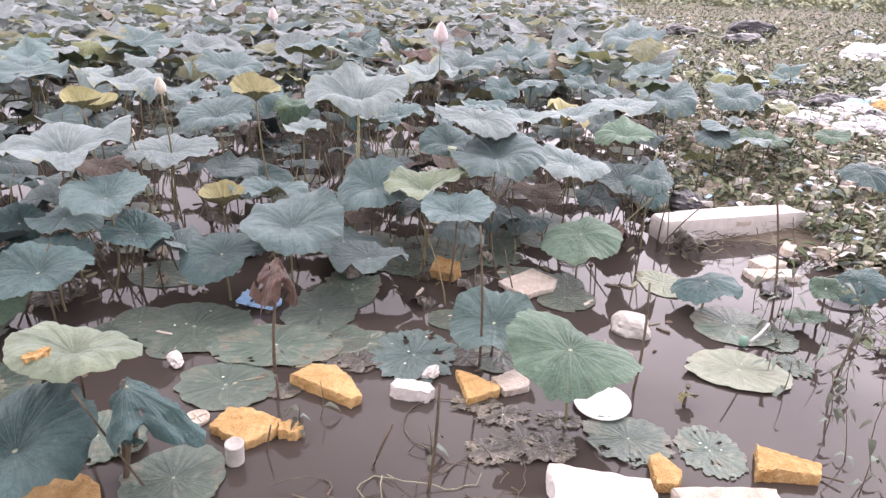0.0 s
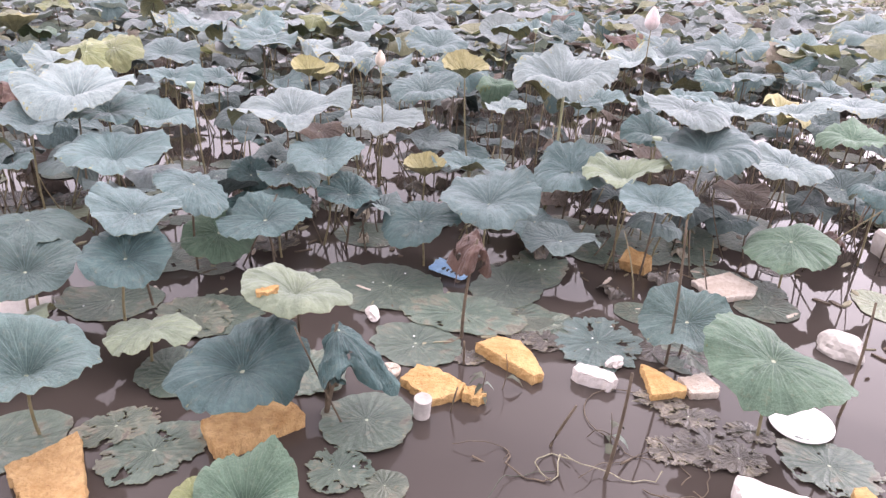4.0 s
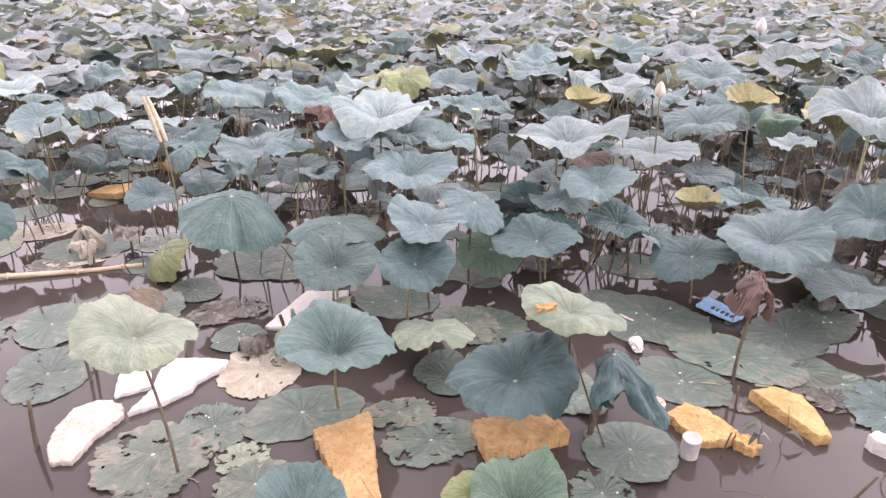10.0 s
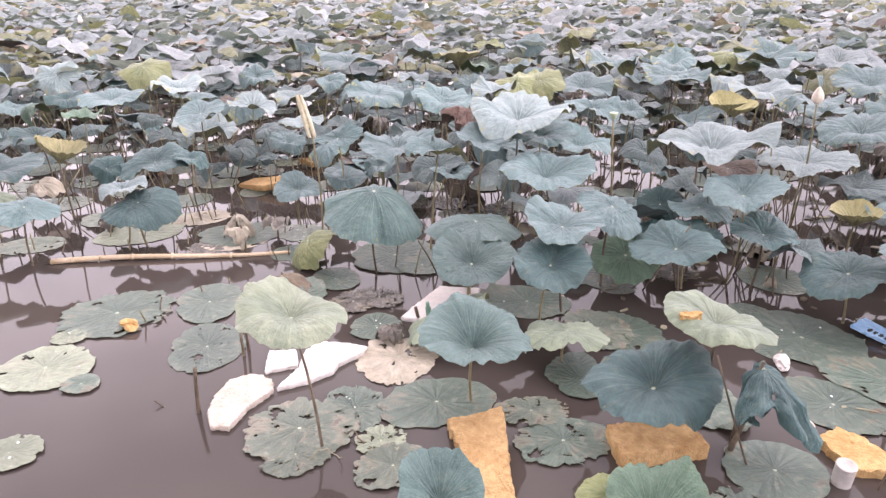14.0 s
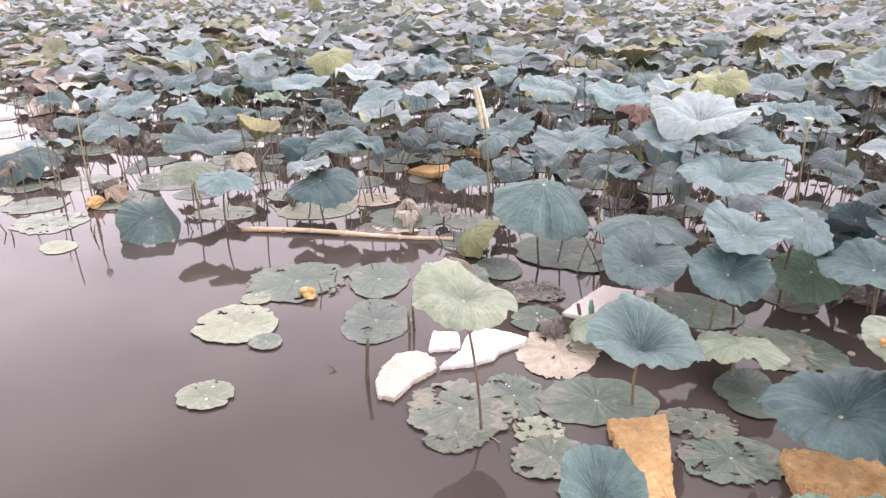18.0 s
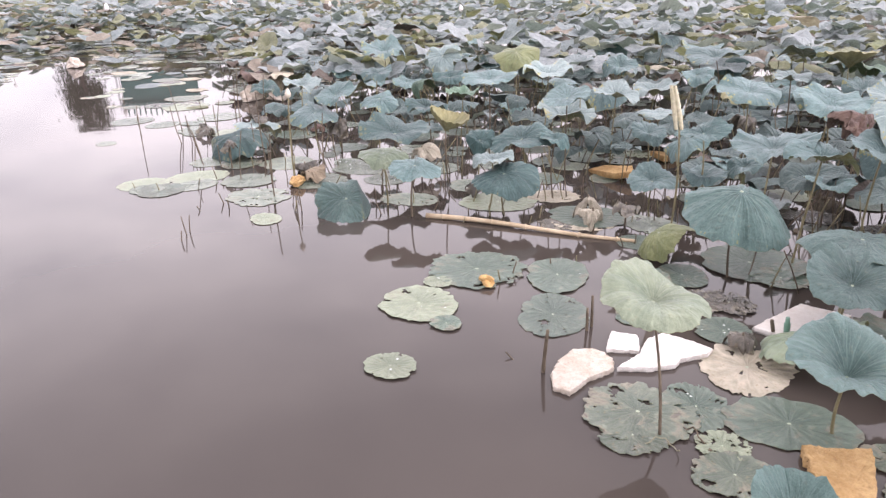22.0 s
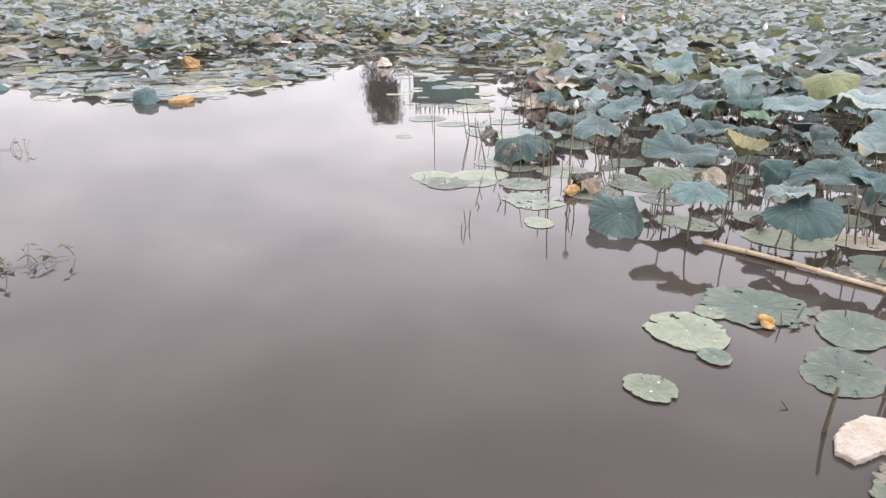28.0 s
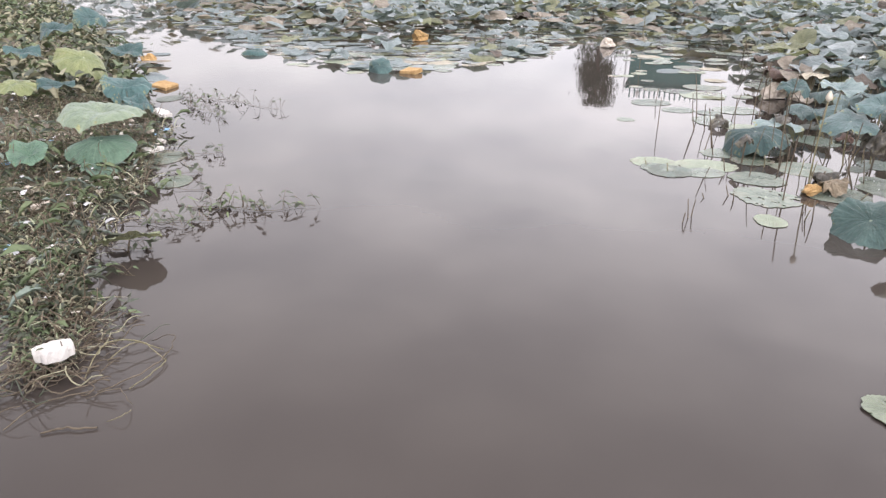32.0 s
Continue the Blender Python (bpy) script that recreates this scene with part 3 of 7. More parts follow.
def leaf(kind, x, y, z, r, nx, ny, cup=0.2, ruf=0.09, hole=0.0, lean=0.10, label="", fold=0.0, spin=None, flop=0.0, stout=False, curl=0.0, fx=None, fy=None, long=1.0, axis=None, ribs=1.0, saddle=None):
    """A lotus leaf held over the water: blade and stalk."""
    COUNT[0] += 1
    rng = random.Random(1000 + COUNT[0])
    near = math.hypot(x, y) < 4.6
    if math.hypot(x, y) > 2.6 and cup > 0:
        nx, ny = 0.55 * nx, 0.55 * ny
    normal = Vector((nx, ny, math.sqrt(max(0.02, 1 - nx * nx - ny * ny))))
    top, under = SKINS[kind]
    v, f, uv, slots = blade_data(rng, r, cup, ruf, hole, rings=12 if near else 8, segs=84 if near else 42, fold=fold, flop=flop, curl=curl, long=long, ribs=ribs, saddle=0.11 * math.sin(7.3 * COUNT[0]) if saddle is None else saddle)
    turn = turn_to(normal, rng.uniform(0, 6.28) if spin is None else radians(spin))
    if axis is not None:
        along = Vector((math.cos(radians(axis)), math.sin(radians(axis)), 0))
        along = (along - normal * along.dot(normal)).normalized()
        turn = Matrix((along, normal.cross(along), normal)).transposed().to_4x4()
    foot = Vector((x - 0.25 * z * nx + rng.uniform(-lean, lean) * z, y - 0.25 * z * ny + rng.uniform(-lean, lean) * z, 0.0))
    if fx is not None:
        foot = Vector((fx, fy, 0.0))
    thing = tagged(new("lotus_leaf"), label or SPOKEN[kind], "lotus leaf", "lotus leaves in the pond")
    thing.matrix_world = Matrix.Translation(foot)
    blade = part("blade", mesh_of("blade", v, f, (top, under or UNDER), True, uv, slots), thing)
    blade.matrix_local = Matrix.Translation(Vector((x, y, z)) - foot) @ turn
    if math.hypot(x, y) < 3.4:
        part("hub", HUB, blade, "pale round hub where the veins meet").matrix_local = pose(0, 0, v[0][2] + 0.0008)
    neck = Vector((x, y, z)) - foot + normal * (v[0][2] - 0.003)
    sv, sf = tube(bent((0, 0, -0.06), neck, rng, 0.06), [q * (1.7 if stout else 1.0) for q in (0.0058, 0.0056, 0.0053, 0.005, 0.0047, 0.0044, 0.004)])
    part("stalk", mesh_of("stalk", sv, sf, (stalk_pale if stout else stalk_mat if rng.random() < 0.6 else dry_stalk_mat,)), thing)
    return thing


def drop_mesh(q):
    """A bead of water: a small flat dome."""
    verts, faces = [], []
    for rad, h in ((1.0, 0.0), (0.8, 0.35), (0.4, 0.55)):
        verts += [(q * rad * math.cos(c * 1.047), q * rad * math.sin(c * 1.047), q * h) for c in range(6)]
    faces += [(i * 6 + c, i * 6 + (c + 1) % 6, i * 6 + 6 + (c + 1) % 6, i * 6 + 6 + c) for i in (0, 1) for c in range(6)]
    faces.append(tuple(12 + c for c in range(6)))
    return mesh_of("water_drop", verts, faces, (drop_mat,))


DROPS = [drop_mesh(q) for q in (0.0028, 0.004, 0.0055)]


def pad(kind, x, y, r, long=1.0, spin=0.0, hole=0.0, z=0.006):
    """A lotus leaf that floats flat, beaded with water, its stalk going down."""
    COUNT[0] += 1
    rng = random.Random(5000 + COUNT[0])
    old = kind in ("rotten", "padold")
    far = math.hypot(x, y) > 3.4
    fine = hole > 0.05 and math.hypot(x, y) < 3.2
    v, f, uv, slots = blade_data(rng, r, 0.02, 0.02 if not old else 0.05, hole, rings=18 if fine else 10, segs=120 if fine else 64, long=long, thick=0.0012 if far else 0.003, flat=0.07 if far else 0.28 if not old else 0.4, jag=0.20 if kind in ("rotten", "torn") else 0.03 if not hole else 0.05 if hole < 0.1 else 0.10, flop=0 if hole or far else rng.choice((0, 0, -0.8, -1.4)), hang=rng.uniform(0.72, 0.86))
    low = min(q[2] for q in v)
    thing = tagged(new("floating_lotus_leaf"), SPOKEN[kind], "lotus leaf", "floating lotus leaves")
    thing.matrix_world = pose(x, y, 0.001 - 0.5 * low + 0.0005 * (COUNT[0] % 7) if far else 0.002 - (0.62 if kind != "rotten" else 0.7) * low + 0.0006 * (COUNT[0] % 9), 0, 0, spin)
    part("blade", mesh_of("blade", v, f, (SKINS[kind][0], UNDER), True, uv, slots), thing)
    sv, sf = tube(bent((0, 0, -0.003), (rng.uniform(-0.1, 0.1), rng.uniform(-0.1, 0.1), -0.3), rng, 0.1, 5), [0.004] * 5, 6)
    part("stalk", mesh_of("stalk", sv, sf, (stalk_mat,)), thing)
    if not old and rng.random() < 0.45:
        top = max(q[2] for q in v[:len(v) // 2])
        for _ in range(rng.choice((1, 2, 3, 4))):
            a, d = rng.uniform(0, 6.28), r * rng.uniform(0.1, 0.75)
            part("water_drop", rng.choice(DROPS), thing).matrix_local = pose(d * math.cos(a), d * math.sin(a) * long, 0.35 * top + 0.001)
    return thing


# ---- the pond and its banks ----
WATER = [(-1.2, -2.2), (-1.5, -2.44), (-1.9, -2.89), (-2.25, -3.19), (-2.73, -3.57), (-4.05, -4.45), (-4.64, -4.98), (-5.75, -6.38), (-8.5, -8.9), (-9.9, -11.2), (-12.8, -14.2), (-13.0, -12.8), (-10.7, -9.5), (-9.6, -8.3),
         (-8.64, -6.25), (-8.3, -5.06), (-9.3, -4.2), (-11.2, -3.6), (-13.6, -3.8), (-14.8, -3.4), (-14.4, -2.8), (-12.4, -2.4), (-8.2, -1.5), (-6.8, -0.9), (-5.6, -1.06), (-5.2, -1.34), (-4.2, -0.48), (-4.0, 0.0),
         (-3.9, 0.55), (-3.35, 1.4), (-3.1, 1.1), (-3.3, 0.4), (-2.9, 0.1), (-2.7, 0.55), (-2.2, 0.5), (-1.9, 0.45), (-1.5, 0.6), (-0.9, 0.6), (0.4, 1.2), (1.2, 1.6), (1.0, 0.5), (-0.6, -0.6)]


def inside(x, y, poly):
    hit = False
    for (x1, y1), (x2, y2) in zip(poly, poly[1:] + poly[:1]):
        if (y1 > y) != (y2 > y) and x < (x2 - x1) * (y - y1) / (y2 - y1) + x1:
            hit = not hit
    return hit


RIGHT = [(2.6, 2.2), (2.1, 3.3), (1.25, 3.6), (1.2, 4.2), (2.3, 7.4), (4.2, 17), (9, 45), (19, 95), (90, 95), (90, -8), (3, -6), (0.9, -1.2), (1.3, 0.6)]
LEFT = [(-1.0, -2.95), (-1.28, -2.72), (-1.55, -2.74), (-1.75, -2.86), (-1.86, -3.02), (-2.15, -3.36), (-2.35, -3.48), (-2.68, -3.70), (-3.22, -4.02), (-3.59, -4.36), (-4.27, -4.83), (-4.75, -5.2), (-5.5, -6.4), (-8.2, -9.2), (-30, -40), (3, -40), (3, -3.4)]


def edge_distance(x, y, poly):
    best = 1e9
    for (x1, y1), (x2, y2) in zip(poly, poly[1:] + poly[:1]):
        dx, dy = x2 - x1, y2 - y1
        s = max(0, min(1, ((x - x1) * dx + (y - y1) * dy) / (dx * dx + dy * dy)))
        best = min(best, math.hypot(x - x1 - s * dx, y - y1 - s * dy))
    return best


def ground_height(x, y):
    """The pond's bed, and the banks that rise out of it."""
    h = -0.35
    if inside(x, y, RIGHT):
        d = edge_distance(x, y, RIGHT)
        h = -0.02 + min(0.10, 0.12 * d) + 0.018 * max(0, d - 1.0) + 0.05 * noise.noise(Vector((x * 0.8, y * 0.8, 0))) + 0.02 * noise.noise(Vector((x * 4, y * 4, 3)))
    elif inside(x, y, LEFT):
        d = edge_distance(x, y, LEFT)
        h = -0.03 + min(0.10, 0.10 * d) + 0.010 * max(0, d - 1.0) + 0.04 * noise.noise(Vector((x * 0.8, y * 0.8, 0))) + 0.02 * noise.noise(Vector((x * 4, y * 4, 3)))
    far = math.hypot(x + 5, y - 5)
    if far > 58:
        h = max(h, min(0.7, -0.2 + 0.12 * (far - 58)))
    return h


def grid_axis():
    near = [-12 + 0.2 * i for i in range(120)]
    out = [-2500, -700, -250, -120, -90] + [-75 + 3 * i for i in range(21)]
    return sorted(set([round(a, 3) for a in out + near + [12 + 3 * i for i in range(22)] + [90, 120, 250, 700, 2500]]))


axis = grid_axis()
verts = [(x, y, ground_height(x, y)) for x in axis for y in axis]
m_ = len(axis)
faces = [(i * m_ + j, (i + 1) * m_ + j, (i + 1) * m_ + j + 1, i * m_ + j + 1) for i in range(m_ - 1) for j in range(m_ - 1)]
tagged(new("ground", mesh_of("ground", verts, faces, (soil_mat,))), "dark mud of the pond bed and its littered banks", "ground", kind="structure")
wv = [(x, y, 0.0) for x in (-95, 95) for y in (-95, 95)]
tagged(new("water", mesh_of("water", wv, [(0, 2, 3, 1)], (water_mat,))), "still muddy brown pond water mirroring a cloudy sky", "water", kind="structure")

# ---- lotus leaves near the walk ----
leaf("blue", -2.19, 2.28, 0.50, 0.237, 0.20, -0.15, cup=.4)
leaf("blue", -1.82, 1.93, 0.42, 0.171, 0.24, -0.06, cup=.2)
leaf("teal", -2.18, 1.79, 0.36, 0.211, 0.01, 0.05, cup=-.15)
leaf("teal", -1.99, 1.575, 0.31, 0.165, 0.32, -0.16, cup=.3)
leaf("dark", -1.74, 1.76, 0.32, 0.159, 0.31, -0.23, cup=.25)
leaf("blue", -1.81, 2.27, 0.40, 0.156, 0.45, 0.08, cup=-.2)
leaf("dark", -1.51, 2.31, 0.30, 0.189, -0.10, -0.39, cup=.15)
leaf("green", -1.77, 2.36, 0.16, 0.153, 0.40, -0.34, cup=-.1)
leaf("blue", -1.44, 2.75, 0.46, 0.177, 0.12, -0.31, cup=.25)
leaf("dark", -1.32, 2.74, 0.30, 0.153, 0.09, -0.26, cup=.2)
leaf("blue", -1.65, 2.78, 0.33, 0.152, -0.04, -0.11, cup=.05)
leaf("pale", -1.75, 3.04, 0.58, 0.317, -0.09, -0.19, cup=.35, ruf=.16)
leaf("pale", -1.44, 3.47, 0.47, 0.240, 0.01, -0.15, cup=.15)
leaf("pale", -2.56, 2.51, 0.68, 0.266, 0.10, -0.06, cup=.4, ruf=.15)
leaf("blue", -2.49, 2.61, 0.58, 0.193, 0.14, -0.11, cup=.2)
leaf("blue", -2.55, 2.23, 0.60, 0.147, 0.31, -0.22, cup=.3)
leaf("blue", -2.71, 2.07, 0.55, 0.164, 0.21, 0.03, cup=.3, ruf=.13, flop=.5)
leaf("blue", -3.48, 2.87, 0.60, 0.193, 0.26, -0.01, cup=.3, ruf=.13, flop=.5)
leaf("olive", -3.64, 3.78, 0.58, 0.189, 0.22, -0.43, cup=-.3, ruf=.16)
leaf("blue", -3.39, 4.27, 0.56, 0.239, 0.25, -0.34, cup=.2)
leaf("blue", -2.67, 3.36, 0.60, 0.174, 0.15, -0.20, cup=.3, ruf=.13, flop=.5)
leaf("pale", -3.84, 5.19, 0.60, 0.307, 0.24, -0.08, cup=.3, ruf=.14)
leaf("blue", -3.05, 5.00, 0.62, 0.242, 0.18, -0.35, cup=.3, ruf=.13, flop=.5)
leaf("blue", -3.16, 7.25, 0.57, 0.405, 0.10, -0.34, cup=.3, ruf=.13, flop=.5)
leaf("pale", -2.19, 4.69, 0.60, 0.224, -0.08, -0.14, cup=.3, ruf=.14)
leaf("yellow", -2.03, 3.78, 0.62, 0.104, 0.15, -0.35, cup=.5, ruf=.03, curl=-.28, ribs=.35)
leaf("blue", -2.76, 3.94, 0.50, 0.125, 0.30, -0.47, cup=.3, ruf=.13, flop=.5)
leaf("yellow", -4.97, 4.49, 0.60, 0.210, 0.10, -0.09, cup=.5, ruf=.03, curl=-.28, ribs=.35)
leaf("blue", -5.65, 4.66, 0.60, 0.293, 0.15, -0.13, cup=.3, ruf=.13, flop=.5)
leaf("blue", -2.52, 3.02, 0.45, 0.201, 0.10, 0.04, cup=.3, ruf=.13, flop=.5)
leaf("pale", -0.47, 3.50, 0.78, 0.266, -0.07, -0.20, cup=.55, ruf=.12, stout=True)
leaf("blue", -0.36, 3.30, 0.38, 0.210, -0.07, -0.42, cup=.2)
leaf("lime", -0.10, 3.19, 0.42, 0.199, -0.22, -0.15, cup=.45, ruf=.12)
leaf("blue", 0.05, 2.90, 0.40, 0.169, -0.17, -0.25, cup=.25)
leaf("blue", 0.25, 3.43, 0.53, 0.256, -0.25, -0.18, cup=.22, ruf=.1)
leaf("pale", 0.67, 3.63, 0.45, 0.202, -0.02, -0.26, cup=.15)
leaf("pale", 0.15, 3.65, 0.67, 0.221, 0.10, -0.19, cup=.12)
leaf("pale", 0.45, 4.19, 0.58, 0.151, 0.06, -0.28, cup=.3, ruf=.14)
leaf("dark", 0.00, 3.85, 0.48, 0.161, -0.05, -0.46, cup=.25)
leaf("pale", 0.76, 4.23, 0.60, 0.187, -0.37, -0.10, cup=.3, ruf=.14)
leaf("blue", -0.66, 2.77, 0.36, 0.232, -0.04, -0.23, cup=.28)
leaf("dark", -0.95, 2.70, 0.24, 0.187, 0.05, -0.33, cup=.15)
leaf("blue", -0.49, 3.10, 0.15, 0.173, 0.00, 0.03, cup=.0)
leaf("blue", -0.89, 3.33, 0.32, 0.200, -0.24, -0.04, cup=.3, ruf=.13, flop=.5)
leaf("dark", -1.11, 3.91, 0.24, 0.243, -0.02, -0.20, cup=.25, ruf=.12, flop=.6)
leaf("yellow", -1.09, 3.18, 0.30, 0.114, -0.00, -0.18, cup=.5, ruf=.03, curl=-.28, ribs=.35)
leaf("blue", -1.33, 3.91, 0.57, 0.208, 0.03, -0.27, cup=.3)
leaf("yellow", -1.02, 3.62, 0.74, 0.126, 0.01, -0.29, cup=.5, ruf=.03, curl=-.28, ribs=.35)
leaf("blue", 0.80, 7.96, 0.50, 0.267, 0.06, -0.53, cup=.2)
leaf("blue", 0.16, 6.77, 0.60, 0.381, -0.02, -0.16, cup=.3, ruf=.13, flop=.5)
leaf("blue", -1.84, 5.85, 0.57, 0.270, 0.07, -0.43, cup=.25)
leaf("pale", -0.18, 5.69, 0.60, 0.252, 0.04, -0.18, cup=.3, ruf=.14)
leaf("blue", -1.10, 8.51, 0.55, 0.239, 0.10, -0.97, cup=.3, ruf=.13, flop=.5)
leaf("blue", -0.33, 4.44, 0.50, 0.175, -0.09, -0.19, cup=.3, ruf=.13, flop=.5)
leaf("pale", -0.89, 4.15, 0.45, 0.141, -0.07, -0.08, cup=.3, ruf=.14)
leaf("green", 0.65, 3.08, 0.24, 0.203, -0.17, -0.24, cup=-.08, ribs=.5)
leaf("teal", 0.20, 2.32, 0.16, 0.174, -0.11, -0.32, cup=.08, ruf=.12)
leaf("green", 0.42, 1.94, 0.29, 0.218, 0.02, -0.14, cup=.14, ruf=.07, fold=.28, axis=-30, ribs=.4)
lime_leaf = leaf("lime", -1.02, 1.665, 0.375, 0.166, 0.13, 0.15, cup=.26, ruf=.04, curl=.12, ribs=.35, saddle=.10, axis=167)
leaf("dark", -1.09, 1.44, 0.22, 0.222, 0.16, -0.13, cup=.26, ruf=.10, curl=.16, long=.80, axis=70, saddle=0)
leaf("teal", -1.60, 1.18, 0.265, 0.190, 0.20, -0.04, cup=.5, ruf=.07, saddle=.08, axis=150)
leaf("lime", -1.55, 1.62, 0.14, 0.153, -0.13, 0.14, cup=-.1)
leaf("green", -0.86, 1.06, 0.105, 0.125, 0.03, -0.02, cup=.35, ruf=.05, fold=-.7, axis=28)
leaf("teal", -1.245, 0.685, 0.13, 0.150, 0.26, -0.14, cup=.10, ruf=.03, fold=-.95, long=.62, axis=150, saddle=0)
leaf("blue", 1.78, 5.70, 0.50, 0.255, -0.16, -0.51, cup=.25)
leaf("blue", 2.51, 6.17, 0.46, 0.251, -0.19, -0.44, cup=.25)
leaf("blue", 1.92, 4.90, 0.36, 0.151, -0.27, -0.45, cup=.1)
leaf("blue", 2.22, 8.90, 0.70, 0.414, -0.14, -0.33, cup=.3)
leaf("dark", 1.22, 3.99, 0.18, 0.134, -0.07, -0.53, cup=.25, ruf=.12, flop=.6)
leaf("green", 1.14, 4.41, 0.45, 0.198, -0.06, -0.21)
leaf("dark", 1.19, 2.83, 0.12, 0.159, -0.17, 0.09, cup=-.25)
leaf("dark", 1.91, 2.89, 0.13, 0.128, -0.25, -0.23, cup=-.2)
leaf("dark", 2.64, 4.25, 0.30, 0.165, -0.08, -0.25, cup=-.2)
leaf("blue", 1.10, 5.89, 0.55, 0.148, -0.14, -0.44, cup=.3, ruf=.13, flop=.5)
leaf("blue", 1.72, 6.26, 0.60, 0.227, -0.14, -0.23, cup=.3, ruf=.13, flop=.5)
leaf("blue", 1.27, 5.70, 0.50, 0.162, -0.14, -0.29, cup=.3, ruf=.13, flop=.5)
leaf("blue", 0.08, 6.14, 0.62, 0.271, -0.04, -0.26, cup=.3, ruf=.13, flop=.5)
leaf("blue", 0.70, 6.98, 0.62, 0.265, -0.08, -0.33, cup=.3, ruf=.13, flop=.5)
leaf("blue", 1.34, 7.64, 0.60, 0.274, -0.10, -0.27, cup=.3, ruf=.13, flop=.5)
leaf("dark", 0.40, 5.25, 0.58, 0.149, 0.05, -0.52, cup=.25, ruf=.12, flop=.6)
leaf("blue", -0.90, 7.11, 0.62, 0.170, 0.12, -0.96, cup=.3, ruf=.13, flop=.5)
leaf("green", 3.01, 5.37, 0.30, 0.134, -0.15, -0.31)
leaf("green", 1.63, 2.67, 0.20, 0.072, -0.49, -0.73)
leaf("green", 1.58, 2.67, 0.06, 0.086, -0.27, 0.01)
leaf("green", 2.55, 5.31, 0.25, 0.155, -0.08, -0.24)
leaf("blue", -2.93, 6.53, 0.62, 0.288, 0.15, -0.32, cup=.3, ruf=.13, flop=.5)
leaf("blue", -2.96, 4.89, 0.60, 0.249, 0.15, -0.18, cup=.3, ruf=.13, flop=.5)
leaf("olive", -3.32, 6.47, 0.60, 0.156, 0.19, -0.35, cup=-.3, ruf=.16)
leaf("yellow", -2.09, 4.04, 0.55, 0.121, 0.16, -0.22, cup=.5, ruf=.03, curl=-.28, ribs=.35)
leaf("blue", -2.24, 9.09, 0.60, 0.432, 0.04, -0.27, cup=.3, ruf=.13, flop=.5)
leaf("dark", -1.72, 2.55, 0.22, 0.116, 0.33, -0.26, cup=.25, ruf=.12, flop=.6)
leaf("dark", -1.56, 2.54, 0.26, 0.136, 0.31, -0.27, cup=.2, ruf=.13)
leaf("dark", -1.85, 2.78, 0.30, 0.111, 0.52, -0.73, cup=.2)
leaf("fading", -1.89, 0.69, 0.435, 0.174, 0.14, 0.13, cup=.26, ruf=.05, curl=.12, ribs=.6, fx=-1.757, fy=0.674, saddle=.13, axis=205)
leaf("teal", -2.70, 1.64, 0.38, 0.245, 0.16, -0.04, cup=-.46, ruf=.08, saddle=0)
leaf("yellow", -4.24, 0.745, 0.475, 0.128, 0.30, 0.36, cup=.55, ruf=.03, curl=-.30, saddle=.12, axis=80, fx=-4.36, fy=0.80)
leaf("dark", -4.87, 0.56, 0.33, 0.240, 0.29, -0.01, cup=.15)
leaf("lime", -4.24, 0.342, 0.33, 0.150, 0.15, 0.02, cup=-.25)
leaf("blue", -4.00, 0.475, 0.305, 0.150, 0.25, 0.05, cup=-.15)
leaf("teal", -4.15, 0.09, 0.10, 0.185, 0.48, -0.20, cup=-.15, ruf=.12, flop=.9)
leaf("dark", -3.83, 0.96, 0.26, 0.189, 0.14, -0.23, cup=-.1)
leaf("pale", -3.97, 0.94, 0.32, 0.131, 0.03, 0.02, cup=.3, ruf=.14)
leaf("dark", -4.19, 1.21, 0.38, 0.206, 0.12, -0.61, cup=.1)
leaf("dark", -4.39, 1.01, 0.34, 0.098, 0.87, -0.11, cup=.25, ruf=.12, flop=.6)
leaf("blue", -5.83, 0.29, 0.45, 0.158, 0.48, -0.50, cup=.2)
leaf("blue", -5.73, 0.11, 0.32, 0.193, 0.19, 0.05, cup=-.1)
leaf("dark", -5.81, -0.49, 0.15, 0.24, 0.16, -0.20, cup=-.3, ruf=.16, flop=.9)
leaf("blue", -4.47, 1.65, 0.56, 0.163, 0.25, -0.44, cup=.1)
leaf("pale", -4.50, 2.04, 0.55, 0.166, 0.29, 0.00, cup=.3, ruf=.14)
leaf("blue", -3.53, 1.74, 0.24, 0.137, 0.29, -0.40, cup=.2)
leaf("blue", -3.90, 1.93, 0.42, 0.106, 0.52, -0.04, cup=.3, ruf=.13, flop=.5)
leaf("dark", -3.48, 2.00, 0.50, 0.149, 0.08, -0.34, cup=.1)
leaf("blue", -2.97, 2.02, 0.54, 0.199, -0.03, -0.23, cup=.2)
leaf("blue", -4.05, 2.75, 0.60, 0.212, 0.25, -0.09, cup=.15)
leaf("blue", -4.82, 2.90, 0.60, 0.129, 0.62, -0.34, cup=.3, ruf=.13, flop=.5)
leaf("blue", -5.61, 3.66, 0.62, 0.272, 0.10, -0.31, cup=.2)
leaf("blue", -3.58, 2.93, 0.60, 0.194, 0.38, -0.16, cup=.2)
leaf("olive", -3.52, 3.90, 0.60, 0.185, 0.02, -0.50, cup=-.3, ruf=.16)
leaf("blue", -3.31, 2.16, 0.34, 0.100, 0.20, -0.66, cup=.3, ruf=.13, flop=.5)
leaf("blue", -3.45, 2.02, 0.26, 0.126, 0.03, -0.09, cup=.3, ruf=.13, flop=.5)
leaf("blue", -5.24, 1.38, 0.60, 0.219, 0.26, -0.08, cup=.2)
leaf("pale", -5.33, 1.91, 0.60, 0.205, 0.17, 0.01, cup=.3, ruf=.14)
